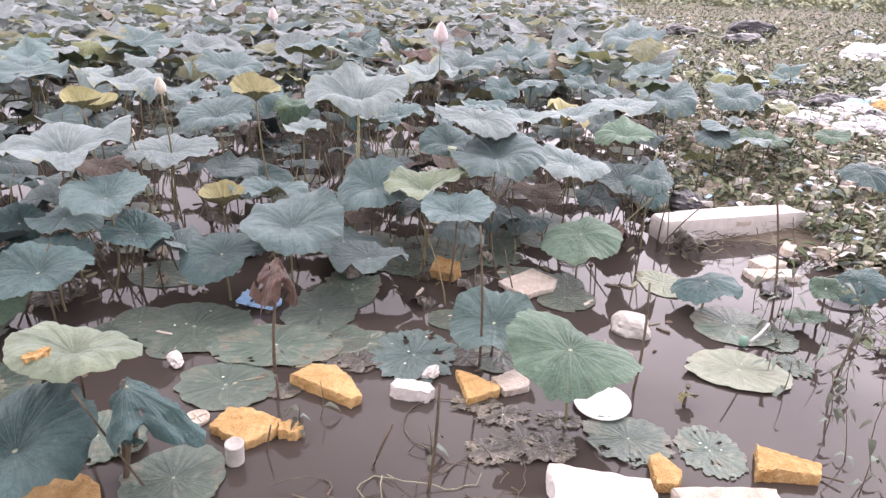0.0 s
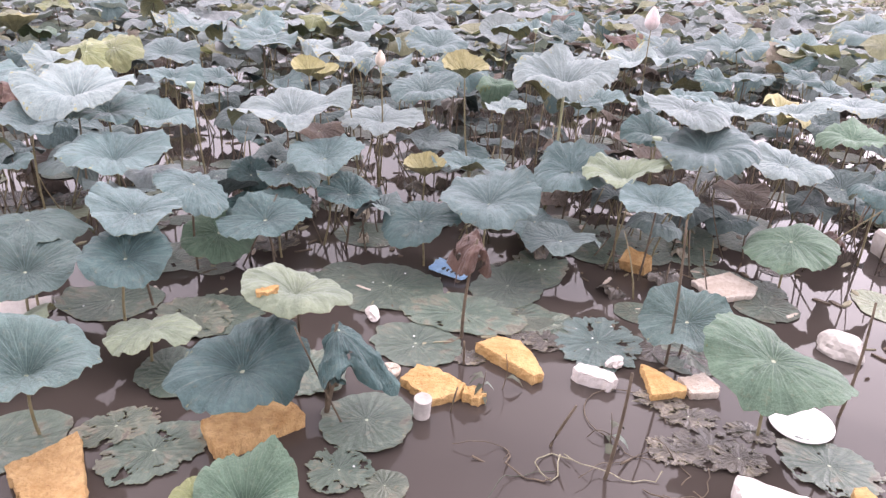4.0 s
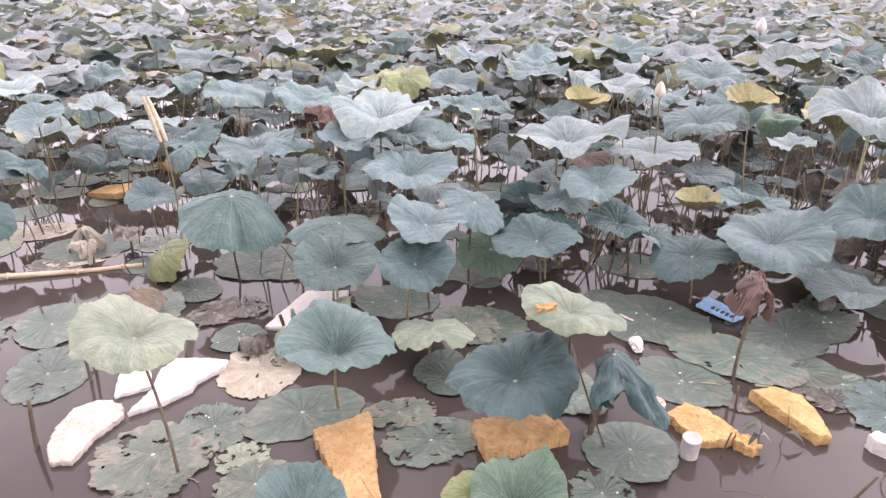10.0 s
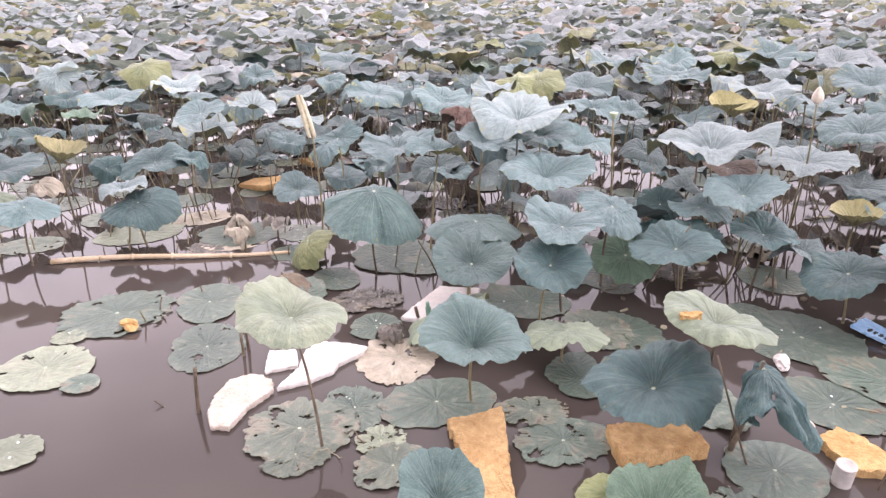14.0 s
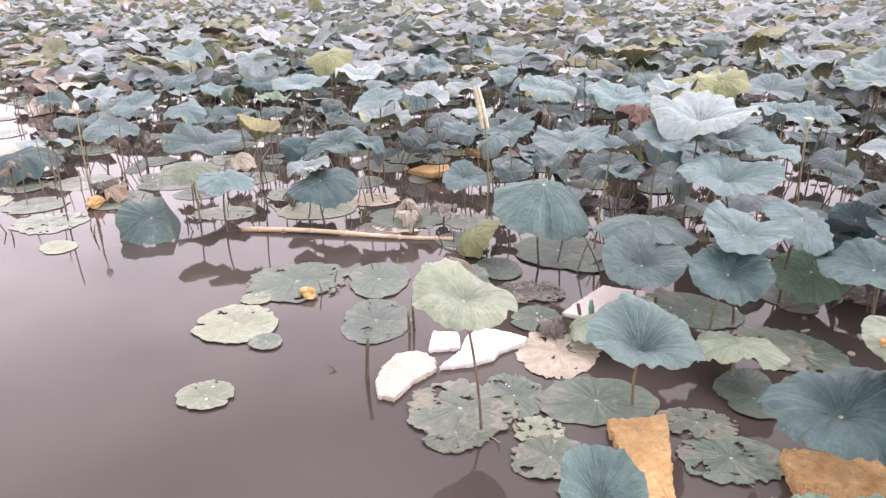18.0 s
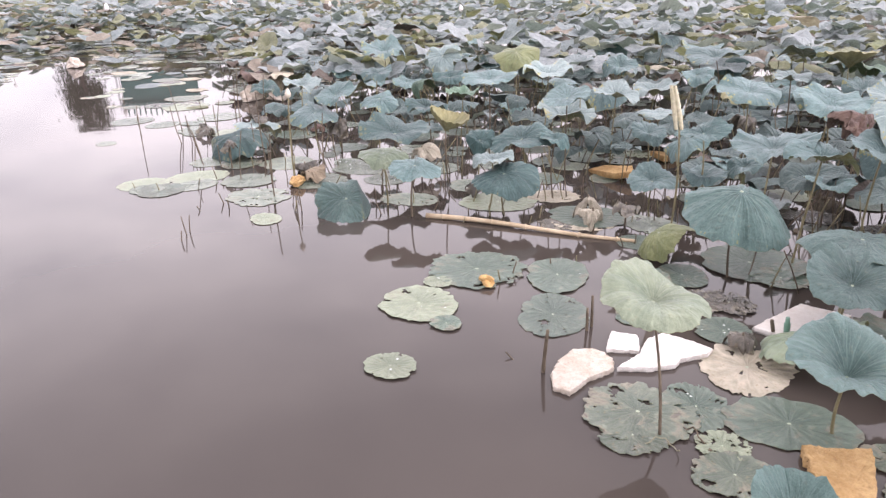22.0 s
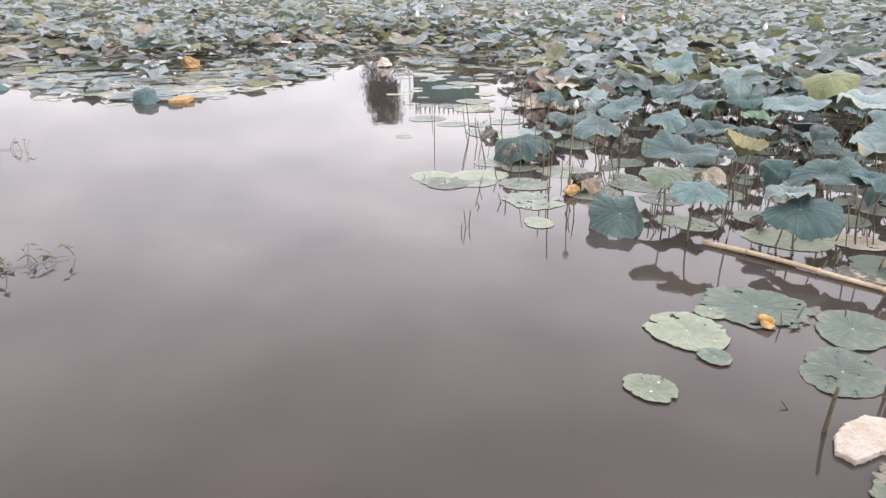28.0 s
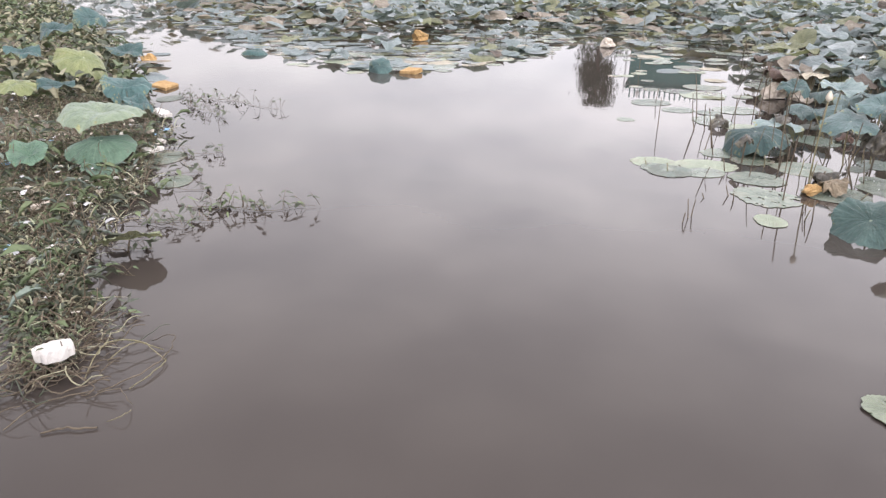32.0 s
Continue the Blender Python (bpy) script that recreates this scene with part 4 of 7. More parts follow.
leaf("blue", -5.95, 0.66, 0.58, 0.138, 0.29, -0.02, cup=.3, ruf=.13, flop=.5)
leaf("blue", -7.48, 1.05, 0.60, 0.247, 0.30, -0.12, cup=.3, ruf=.13, flop=.5)
leaf("olive", -6.49, 2.11, 0.60, 0.223, 0.33, -0.13, cup=-.3, ruf=.16)
leaf("blue", -5.47, 2.62, 0.60, 0.148, 0.66, -0.39, cup=.3, ruf=.13, flop=.5)
leaf("dark", -6.10, 1.33, 0.50, 0.144, 0.54, -0.14, cup=.25, ruf=.12, flop=.6)
leaf("dark", -5.33, 0.91, 0.40, 0.167, 0.25, -0.03, cup=.25, ruf=.12, flop=.6)
leaf("blue", -5.65, 0.61, 0.40, 0.150, 0.33, -0.02, cup=-.3, ruf=.16)
leaf("pale", -6.42, 0.09, 0.45, 0.161, 0.24, 0.03, cup=.3, ruf=.14)
leaf("dark", -7.35, -0.18, 0.30, 0.156, 0.30, 0.05, cup=.25, ruf=.12, flop=.6)
leaf("lime", -2.01, 1.44, 0.10, 0.198, -0.40, -0.19, cup=-.1)
leaf("olive", -0.987, 1.055, 0.08, 0.085, 0.10, -0.10, cup=-.1, ruf=.05)
leaf("olive", -3.00, 1.45, 0.14, 0.165, -0.30, -0.55, cup=-.1, fold=.5, axis=20)
leaf("dark", -4.02, 1.36, 0.40, 0.103, 0.16, -0.08, cup=.25, ruf=.12, flop=.6)
leaf("pale", -4.51, 3.49, 0.58, 0.137, 0.19, -0.23, cup=.3, ruf=.14)
leaf("pale", -3.55, 3.41, 0.60, 0.168, 0.03, -0.13, cup=.3, ruf=.14)
leaf("lime", -3.70, -4.84, 0.365, 0.305, 0.02, 0.16, cup=.14, curl=.16, ruf=.05)
leaf("green", -3.47, -4.64, 0.18, 0.225, 0.09, 0.12, cup=-.3)
leaf("green", -3.04, -4.80, 0.20, 0.131, 0.43, 0.22, cup=.3, ruf=.13, flop=.5)
leaf("olive", -5.59, -7.20, 0.35, 0.274, 0.10, 0.52, cup=-.3, ruf=.16)
leaf("dark", -6.76, -7.85, 0.30, 0.235, 0.24, 0.31, cup=.3, ruf=.13, flop=.5)
leaf("dark", -5.04, -6.03, 0.25, 0.242, 0.12, 0.21, cup=.3, ruf=.13, flop=.5)
leaf("dark", -4.72, -5.57, 0.18, 0.136, 0.13, 0.43, cup=.3, ruf=.13, flop=.5)
leaf("olive", -4.40, -6.67, 0.30, 0.153, 0.12, 0.29, cup=-.3, ruf=.16)
leaf("green", -3.25, -4.45, 0.08, 0.111, 0.04, 0.22)
leaf("olive", -2.40, -3.30, 0.10, 0.155, -0.44, -0.52, cup=.05, ruf=.08, long=.62, axis=118, fx=-2.44, fy=-3.38, label="olive lotus leaf leaning out low over the water")
leaf("dark", -8.25, -5.02, 0.09, 0.170, 0.45, 0.30, cup=-.2, flop=.9)
leaf("dark", -9.05, -7.60, 0.05, 0.200, 0.10, 0.15, cup=-.2, flop=.6)
leaf("dark", -4.55, -6.36, 0.30, 0.154, 0.18, 0.33, cup=.3, ruf=.13, flop=.5)
leaf("dark", -5.85, -8.48, 0.35, 0.199, 0.20, 0.36, cup=.3, ruf=.13, flop=.5)
leaf("dark", -7.64, -10.14, 0.40, 0.251, 0.24, 0.36, cup=.3, ruf=.13, flop=.5)
leaf("dark", -9.44, -11.43, 0.40, 0.301, 0.27, 0.35, cup=.3, ruf=.13, flop=.5)

# floating leaves
pad("pad", -1.98, 1.92, 0.187, 0.91, 20)
pad("pad", -1.53, 1.98, 0.165, 0.97, 20, hole=.1)
pad("pad", -1.70, 1.10, 0.205, 0.73, 63)
pad("pad", -1.27, 1.24, 0.164, 0.74, 63, hole=.25)
pad("padold", -1.44, 1.29, 0.133, 0.63, 57, hole=.3)
pad("pad", -1.50, 1.60, 0.094, 1.35, 20)
pad("pad", -0.75, 1.57, 0.147, 1.05, 20)
pad("pad", -0.74, 1.34, 0.101, 0.92, 20, hole=.35)
pad("padold", -0.60, 1.33, 0.073, 0.85, 20)
pad("pad", -0.99, 1.75, 0.084, 1.35, 20)
pad("pad", -0.75, 2.05, 0.188, 0.79, -3)
pad("pad", -1.00, 2.45, 0.238, 0.91, 1)
pad("pad", -0.64, 2.33, 0.269, 0.60, -2, hole=.05)
pad("pad", -0.52, 2.64, 0.167, 1.31, -5)
pad("torn", -0.10, 2.30, 0.172, 1.15, 1, hole=.2)
pad("pad", 0.62, 1.84, 0.153, 0.81, -5, hole=.1)
pad("padpale", 1.15, 2.29, 0.190, 0.85, -9)
pad("pad", 1.27, 2.66, 0.183, 1.05, -5)
pad("pad", 0.87, 1.80, 0.113, 1.13, -5, hole=.2)
pad("pad", -0.42, 2.91, 0.144, 1.35, 1, hole=.3)
pad("pad", -0.15, 3.33, 0.176, 1.35, 1, hole=.1)
pad("rotten", 0.28, 1.80, 0.115, 0.85, 1, hole=.35)
pad("rotten", 0.17, 1.75, 0.080, 0.85, 1, hole=.4)
pad("rotten", 0.22, 1.94, 0.095, 0.67, 9, hole=.42)
pad("rotten", 0.36, 1.78, 0.09, 0.80, 9, hole=.4)
pad("rotten", 0.13, 2.00, 0.088, 0.65, 9, hole=.4)
pad("rotten", 0.41, 1.93, 0.08, 0.67, 1, hole=.45)
pad("padpale", 1.08, 3.07, 0.125, 1.28, 1)
pad("rotten", -0.38, 2.24, 0.064, 0.94, 1, hole=.3)
pad("rotten", -0.29, 2.24, 0.075, 1.07, 1, hole=.4)
pad("pad", 1.39, 2.34, 0.067, 1.35, 1, hole=.3)
pad("pad", 1.40, 2.56, 0.108, 1.00, -7, hole=.2)
pad("pad", -1.05, 1.74, 0.106, 1.31, 1, hole=.15)
pad("pad", 0.30, 3.57, 0.127, 1.35, 1, hole=.2)
pad("pad", 0.56, 3.65, 0.161, 1.18, 1, hole=.2)
pad("pad", 0.26, 3.32, 0.164, 0.80, 1, hole=.3)
pad("rotten", -0.54, 2.03, 0.060, 0.88, 1, hole=.4)
pad("pad", 0.60, 3.04, 0.083, 1.35, 1, hole=.3)
pad("padpale", -4.10, 1.03, 0.241, 0.86, 63)
pad("pad", -3.15, 0.56, 0.250, 0.86, 63, hole=.12)
pad("pad", -2.97, 0.90, 0.155, 1.28, 63)
pad("padpale", -2.88, 0.20, 0.176, 1.00, 60, hole=.04)
pad("padpale", -2.42, -0.03, 0.105, 0.86, 73, hole=.03)
pad("pad", -2.67, 0.26, 0.065, 1.06, 71)
pad("pad", -2.61, 0.71, 0.154, 1.27, 63, hole=.08)
pad("pad", -1.87, 0.88, 0.107, 1.35, 63, hole=.22)
pad("padold", -1.90, 0.68, 0.195, 0.82, 63, hole=.20)
pad("padold", -1.80, 0.60, 0.115, 0.87, 63, hole=.28)
pad("pad", -2.81, 1.85, 0.224, 1.13, 63)
pad("pad", -2.78, 1.45, 0.123, 1.10, 63)
pad("pad", -2.27, 1.29, 0.117, 0.94, 63)
pad("rotten", -2.52, 1.36, 0.114, 1.02, 63, hole=.35)
pad("rotten", -2.47, 1.47, 0.101, 1.15, 63, hole=.4)
pad("pad", -3.67, 1.43, 0.234, 0.85, 63)
pad("padpale", -4.17, 1.23, 0.162, 0.90, 63)
pad("padwet", -4.49, 0.96, 0.131, 1.06, 63)
pad("pad", -3.22, 1.50, 0.137, 0.79, 63)
pad("padpale", -1.67, 0.83, 0.088, 0.89, 63, hole=.35)
pad("padold", -1.55, 0.78, 0.125, 0.81, 63, hole=.16)
pad("padpale", -3.07, 0.34, 0.070, 0.93, 63)
pad("padold", -1.61, 1.93, 0.137, 1.23, 63, hole=.15)
pad("pad", -1.43, 1.56, 0.102, 1.18, 63)
pad("pad", -2.50, 1.02, 0.072, 1.35, 63)
pad("padpale", -5.24, -1.15, 0.174, 0.92, 113)
pad("padpale", -5.30, -0.79, 0.229, 0.76, 113)
pad("padwet", -5.74, -0.65, 0.227, 0.72, 113)
pad("padwet", -5.10, -0.81, 0.178, 0.66, 113)
pad("padwet", -4.69, -0.40, 0.199, 1.05, 113, hole=.3)
pad("padpale", -4.23, -0.38, 0.087, 1.35, 113)
pad("padwet", -5.09, -0.45, 0.192, 0.89, 113)
pad("padwet", -5.49, -0.15, 0.202, 1.04, 113)
pad("padwet", -4.94, 0.01, 0.216, 0.91, 113)
pad("padwet", -5.33, 0.30, 0.114, 1.35, 113)
pad("padwet", -7.61, -1.49, 0.207, 0.94, 113)
pad("padpale", -8.26, -1.03, 0.249, 0.88, 113)
pad("padwet", -6.92, -0.84, 0.183, 1.35, 113)
pad("padwet", -7.54, -0.66, 0.225, 0.94, 113)
pad("padwet", -6.66, -1.59, 0.090, 1.00, 113)
pad("padpale", -6.70, -0.50, 0.224, 0.96, 113)
pad("padwet", -7.33, -1.18, 0.169, 0.88, 113)
pad("padold", -3.43, -3.99, 0.116, 1.26, 113)
pad("padold", -3.86, -4.47, 0.146, 1.25, 113)
pad("padold", -5.68, -6.15, 0.137, 1.35, 113)
pad("padwet", -9.07, -7.71, 0.176, 1.35, 113)
pad("padwet", -4.86, 0.05, 0.147, 0.78, 63)
pad("padwet", -5.14, 0.35, 0.218, 0.74, 63)
pad("padwet", -4.32, 0.52, 0.208, 0.60, 63, hole=.1)
pad("padwet", -4.99, 0.87, 0.202, 0.81, 63)
pad("pad", -2.61, 1.86, 0.134, 0.90, 20, hole=.2)
pad("rotten", -1.69, 2.67, 0.126, 0.83, 20, hole=.3)
pad("rotten", -2.58, 3.40, 0.159, 1.08, 20, hole=.3)
pad("pad", -0.32, 3.27, 0.189, 1.00, 20, hole=.15)
pad("rotten", 0.58, 3.81, 0.153, 1.30, 20, hole=.3)
pad("pad", 0.29, 3.58, 0.134, 1.24, 20, hole=.3)
pad("rotten", -0.94, 4.31, 0.171, 0.89, 20, hole=.3)
pad("pad", -0.05, 3.49, 0.090, 1.35, 20, hole=.3)

# ---- the field behind: lotus leaves by chance, thinning into distance ----
field = random.Random(77)
KINDS = ["blue"] * 50 + ["pale"] * 18 + ["dark"] * 10 + ["olive"] * 8 + ["green"] * 6 + ["yellow"] * 3 + ["husk"] * 3 + ["dead"] * 2
taken = [(o.matrix_world.translation.x, o.matrix_world.translation.y) for o in scene.objects if o.name.startswith("lotus_leaf")]


def clear(x, y, gap):
    return all((x - a) ** 2 + (y - b) ** 2 > gap * gap for a, b in taken)


def in_field(x, y):
    return not inside(x, y, WATER) and not inside(x, y, RIGHT) and not inside(x, y, LEFT)


PADS_ONLY = [(-5.3, -1.4), (-8.2, -1.7), (-12.6, -2.6), (-13.2, -0.9), (-7.5, -0.2), (-6.0, -0.35), (-5.2, -0.45)]


# the part of the field whose leaves are placed one by one
PLACED = [(-6.0, -1.2), (-6.3, 0.2), (-4.9, 1.7), (-3.6, 2.2), (-2.4, 2.3), (-1.6, 2.6), (-0.4, 3.2), (1.3, 3.5), (1.6, 1.2), (-1.2, 0.4), (-4.0, -0.8)]


def head_room(x, y, z):
    """Leaves stand lower towards the open water."""
    return min(z, 0.03 + 0.20 * edge_distance(x, y, WATER))


made, tries = 0, 0
while made < 150 and tries < 9000:
    tries += 1
    ang, dist = radians(field.uniform(-22, 108)), field.uniform(3.4, 8.5)
    x, y = -0.15 - dist * math.sin(ang), -0.3 + dist * math.cos(ang)
    if not in_field(x, y) or inside(x, y, PADS_ONLY) or inside(x, y, PLACED) or edge_distance(x, y, WATER) < 0.45 or not clear(x, y, 0.30 + 0.02 * dist):
        continue
    kind = field.choice(KINDS)
    tilt, az = field.gauss(0.0, 0.30), field.uniform(0, 6.28)
    z = head_room(x, y, max(0.16, field.gauss(0.50, 0.12)))
    leaf(kind, x, y, z, field.uniform(0.13, 0.22), tilt * math.cos(az), tilt * math.sin(az), cup=field.choice((-0.15, 0.1, 0.2, 0.3, 0.4, 0.5)) if kind != "yellow" else 0.9, ruf=field.uniform(0.07, 0.16), fold=field.choice((0, 0, 0, 0.3, 0.7)), flop=field.choice((0, 0, 0.5, 1.0)))
    taken.append((x, y))
    made += 1


def field_mesh(spots, rings, segs, rng, kinds, calm=False):
    """Many simple blades in one mesh for each skin: spots of (x, y, z, r)."""
    forms = []
    for k in range(14):
        if calm:
            v, f, uv, _ = blade_data(rng, 1.0, rng.uniform(-0.2, 0.35), rng.uniform(0.05, 0.12), 0, rings, segs, thick=0, notch=False)
        else:
            v, f, uv, _ = blade_data(rng, 1.0, rng.uniform(0.0, 0.45), rng.uniform(0.08, 0.2), 0, rings, segs, thick=0, fold=rng.choice((0, 0, 0.4)), flop=rng.choice((0, 0, 0, 0.6)))
        forms.append((np.array(v), np.array(f), np.array(uv)))
    bags = {k: ([], [], [], 0) for k in set(kinds)}
    for x, y, z, r in spots:
        kind = rng.choice(kinds)
        v, f, uv = rng.choice(forms)
        tilt, az = rng.gauss(0, (0.30 if calm else 0.28) if z > 0.2 else 0.08 if z > 0.05 else 0.015), rng.uniform(0, 6.28)
        m = np.array((turn_to((tilt * math.cos(az), tilt * math.sin(az), 1), rng.uniform(0, 6.28))).to_3x3())
        vs, fs, us, k = bags[kind]
        vs.append((v * (1, 1, 0.08 if z < 0.05 else 1)) @ m.T * r + (x, y, z))
        fs.append(f + k)
        us.append(uv)
        bags[kind] = (vs, fs, us, k + len(v))
    for kind, (vs, fs, us, k) in bags.items():
        if vs:
            me = bpy.data.meshes.new("lotus_field")
            v, f, u = np.concatenate(vs), np.concatenate(fs), np.concatenate(us)
            me.vertices.add(len(v)), me.vertices.foreach_set("co", v.ravel())
            me.loops.add(f.size), me.loops.foreach_set("vertex_index", f.ravel().astype(np.int32))
            me.polygons.add(len(f)), me.polygons.foreach_set("loop_start", np.arange(0, f.size, 4, dtype=np.int32))
            me.polygons.foreach_set("use_smooth", [True] * len(f))
            layer = me.uv_layers.new(name="UVMap")
            layer.data.foreach_set("uv", u[f.ravel()].astype(np.float32).ravel())
            me.update(calc_edges=True)
            me.validate()
            me.materials.append(FIELD_SKINS[kind])
            tagged(new("lotus_field", me), "dense field of %s lotus leaves stretching to the far bank" % {"blue": "blue-green", "shade": "low shade-coloured", "dead": "withered brown"}.get(kind, kind), "lotus leaves", kind="stuff")


FIELD_SKINS = {
    "dead": leaf_skin("field_dead", (0.060, 0.048, 0.042), (0.110, 0.088, 0.074), (0.2, 0.15, 0.11), (0.2, 0.14, 0.09), sheen=0.05, rough=0.8, island=True),
    # darkened copy of the blue skin, standing in for shade under the canopy
    "shade": leaf_skin("field_painted_shade", (0.042, 0.078, 0.078), (0.070, 0.115, 0.112), (0.15, 0.20, 0.18), (0.16, 0.15, 0.09), sheen=0.15, rough=0.7, island=True),
    # the next four are paled and greyed: distance haze put into the colour
    "blue": leaf_skin("field_blue_hazed", (0.145, 0.186, 0.192), (0.218, 0.260, 0.268), (0.34, 0.40, 0.40), (0.28, 0.28, 0.18), sheen=0.2, rough=0.6, thin=0.2, island=True),
    "pale": leaf_skin("field_pale_hazed", (0.25, 0.285, 0.30), (0.335, 0.37, 0.385), (0.46, 0.50, 0.50), (0.34, 0.34, 0.2), sheen=0.2, rough=0.6, thin=0.2, island=True),
    "olive": leaf_skin("field_olive", (0.185, 0.20, 0.125), (0.265, 0.275, 0.175), (0.36, 0.36, 0.2), (0.3, 0.22, 0.1), sheen=0.12, rough=0.7, thin=0.25, island=True),
    "brown": leaf_skin("field_brown", (0.25, 0.21, 0.175), (0.38, 0.335, 0.285), (0.36, 0.31, 0.25), (0.24, 0.17, 0.12), sheen=0.05, rough=0.8, thin=0.2, island=True),
}
spots = []
for _ in range(5000):
    ang, dist = radians(field.uniform(-25, 150)), 7.0 + 13 * field.random() ** 0.8
    x, y = -0.15 - dist * math.sin(ang), -0.3 + dist * math.cos(ang)
    if in_field(x, y):
        if inside(x, y, PADS_ONLY) and field.random() < 0.93:
            continue
        z = max(0.1, field.gauss(0.50, 0.13)) if not inside(x, y, PADS_ONLY) else 0.007
        if edge_distance(x, y, WATER) < 2.0 and y < -1.6:
            z = 0.007 if field.random() < 0.85 else 0.2
        spots.append((x, y, head_room(x, y, z), field.uniform(0.11, 0.22)))
for _ in range(2600):
    ang, dist = radians(field.uniform(-22, 112)), 8.0 + 22 * field.random() ** 0.9
    x, y = -0.15 - dist * math.sin(ang), -0.3 + dist * math.cos(ang)
    if in_field(x, y) and not inside(x, y, PADS_ONLY):
        spots.append((x, y, head_room(x, y, field.uniform(0.08, 0.34)), field.uniform(0.10, 0.2)))
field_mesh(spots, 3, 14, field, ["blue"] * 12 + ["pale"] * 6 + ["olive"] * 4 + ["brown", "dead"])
# a shore of low pads and husks on the far side of the open water
shore = []
for _ in range(2000):
    ang, dist = radians(field.uniform(78, 128)), field.uniform(8.2, 17)
    x, y = -0.15 - dist * math.sin(ang), -0.3 + dist * math.cos(ang)
    if in_field(x, y) and edge_distance(x, y, WATER) < field.uniform(0.2, 2.6):
        if not (inside(x, y, PADS_ONLY) and field.random() < 0.75):
            shore.append((x, y, 0.003 + 0.004 * field.random(), field.uniform(0.10, 0.22)))
    elif inside(x, y, WATER) and edge_distance(x, y, WATER) < 0.5 * field.random() ** 3:
        shore.append((x, y, 0.003, field.uniform(0.07, 0.13)))

spots, low = [], []
for _ in range(25000):
    ang, dist = radians(field.uniform(-25, 150)), 18 + 44 * field.random() ** 0.75
    x, y = -0.15 - dist * math.sin(ang), -0.3 + dist * math.cos(ang)
    if in_field(x, y):
        spots.append((x, y, max(0.12, field.gauss(0.50, 0.14)), field.uniform(0.10, 0.22)))
# added low leaves cover dark water, softening contrast in place of haze
for _ in range(10500):
    ang, dist = radians(field.uniform(-24, 135)), 14 + 30 * field.random() ** 0.8
    x, y = -0.15 - dist * math.sin(ang), -0.3 + dist * math.cos(ang)
    if in_field(x, y) and not inside(x, y, PADS_ONLY):
        low.append((x, y, field.uniform(0.08, 0.34), field.uniform(0.12, 0.24)))
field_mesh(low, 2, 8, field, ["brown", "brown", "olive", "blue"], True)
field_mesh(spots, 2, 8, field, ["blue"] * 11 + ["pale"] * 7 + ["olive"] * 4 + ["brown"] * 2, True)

# a lower storey between the stalks, canopy shade put into its dark skin
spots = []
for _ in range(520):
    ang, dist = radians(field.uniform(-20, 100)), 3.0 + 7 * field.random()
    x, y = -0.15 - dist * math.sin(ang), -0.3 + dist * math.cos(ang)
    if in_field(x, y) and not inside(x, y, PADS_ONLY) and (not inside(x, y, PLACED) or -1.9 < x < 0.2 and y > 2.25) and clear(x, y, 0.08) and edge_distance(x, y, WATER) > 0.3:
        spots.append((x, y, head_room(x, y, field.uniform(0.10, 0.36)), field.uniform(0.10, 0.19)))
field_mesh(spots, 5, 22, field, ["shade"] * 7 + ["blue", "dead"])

# floating leaves and litter under the canopy
spots = []
for _ in range(1500):
    ang, dist = radians(field.uniform(-20, 125)), 2.6 + 17 * field.random() ** 1.3
    x, y = -0.15 - dist * math.sin(ang), -0.3 + dist * math.cos(ang)
    if math.hypot(x + 0.79, y - 2.66) < 0.22 or inside(x, y, PADS_ONLY) and field.random() < 0.6:
        continue
    if in_field(x, y) and not inside(x, y, PLACED) or (x > -2.2 and y > 2.1 and in_field(x, y)):
        spots.append((x, y, 0.003 + 0.004 * field.random(), field.uniform(0.07, 0.17)))


def flat_mesh(spots, rng, kinds, name, label):
    for kind in sorted(set(kinds)):
        bits_v, bits_f, bits_u, k = [], [], [], 0
        for x, y, z, r in spots:
            if rng.choice(kinds) != kind:
                continue
            v, f, uv, _ = blade_data(rng, r, 0.03, 0.05, rng.choice((0, 0.1, 0.3)), 4, 18, thick=0)
            bits_v.extend([(a + x, b + y, c * 0.10 + z) for a, b, c in v])
            bits_f.extend([tuple(i + k for i in q) for q in f])
            bits_u.extend(uv)
            k += len(v)
        tagged(new(name, mesh_of(name, bits_v, bits_f, (SKINS[kind][0],), True, bits_u)), label, "leaf litter", kind="stuff")


afloat = [(o.matrix_world.translation.x, o.matrix_world.translation.y) for o in scene.objects if o.name.startswith("floating_lotus_leaf")] + [(-2.02, 1.22), (-2.2, 1.0), (-2.25, 1.6), (-2.2, 0.6)]
made = 0
while made < 40:
    x, y = field.uniform(-6.6, -2.4), field.uniform(-0.9, 3.0)
    if in_field(x, y) and edge_distance(x, y, WATER) > 0.08 and all((x - a) ** 2 + (y - b) ** 2 > 0.055 for a, b in afloat):
        made += 1
        afloat.append((x, y))
        pad(field.choice(("pad", "padwet", "padwet", "padpale", "padold", "rotten")), x, y, field.uniform(0.09, 0.17), field.uniform(0.8, 1.15), field.uniform(0, 360), field.choice((0, 0.1, 0.2, 0.3)))
flat_mesh(spots, field, ["pad", "pad", "padwet", "pad", "padold", "rotten"], "leaf_litter", "old floating leaves and rotten litter under the lotus canopy")

flat_mesh(shore, field, ["padpale", "husk", "padwet", "padwet", "padold", "rotten"], "shore_pads", "low pads and tan husks along the far water edge")

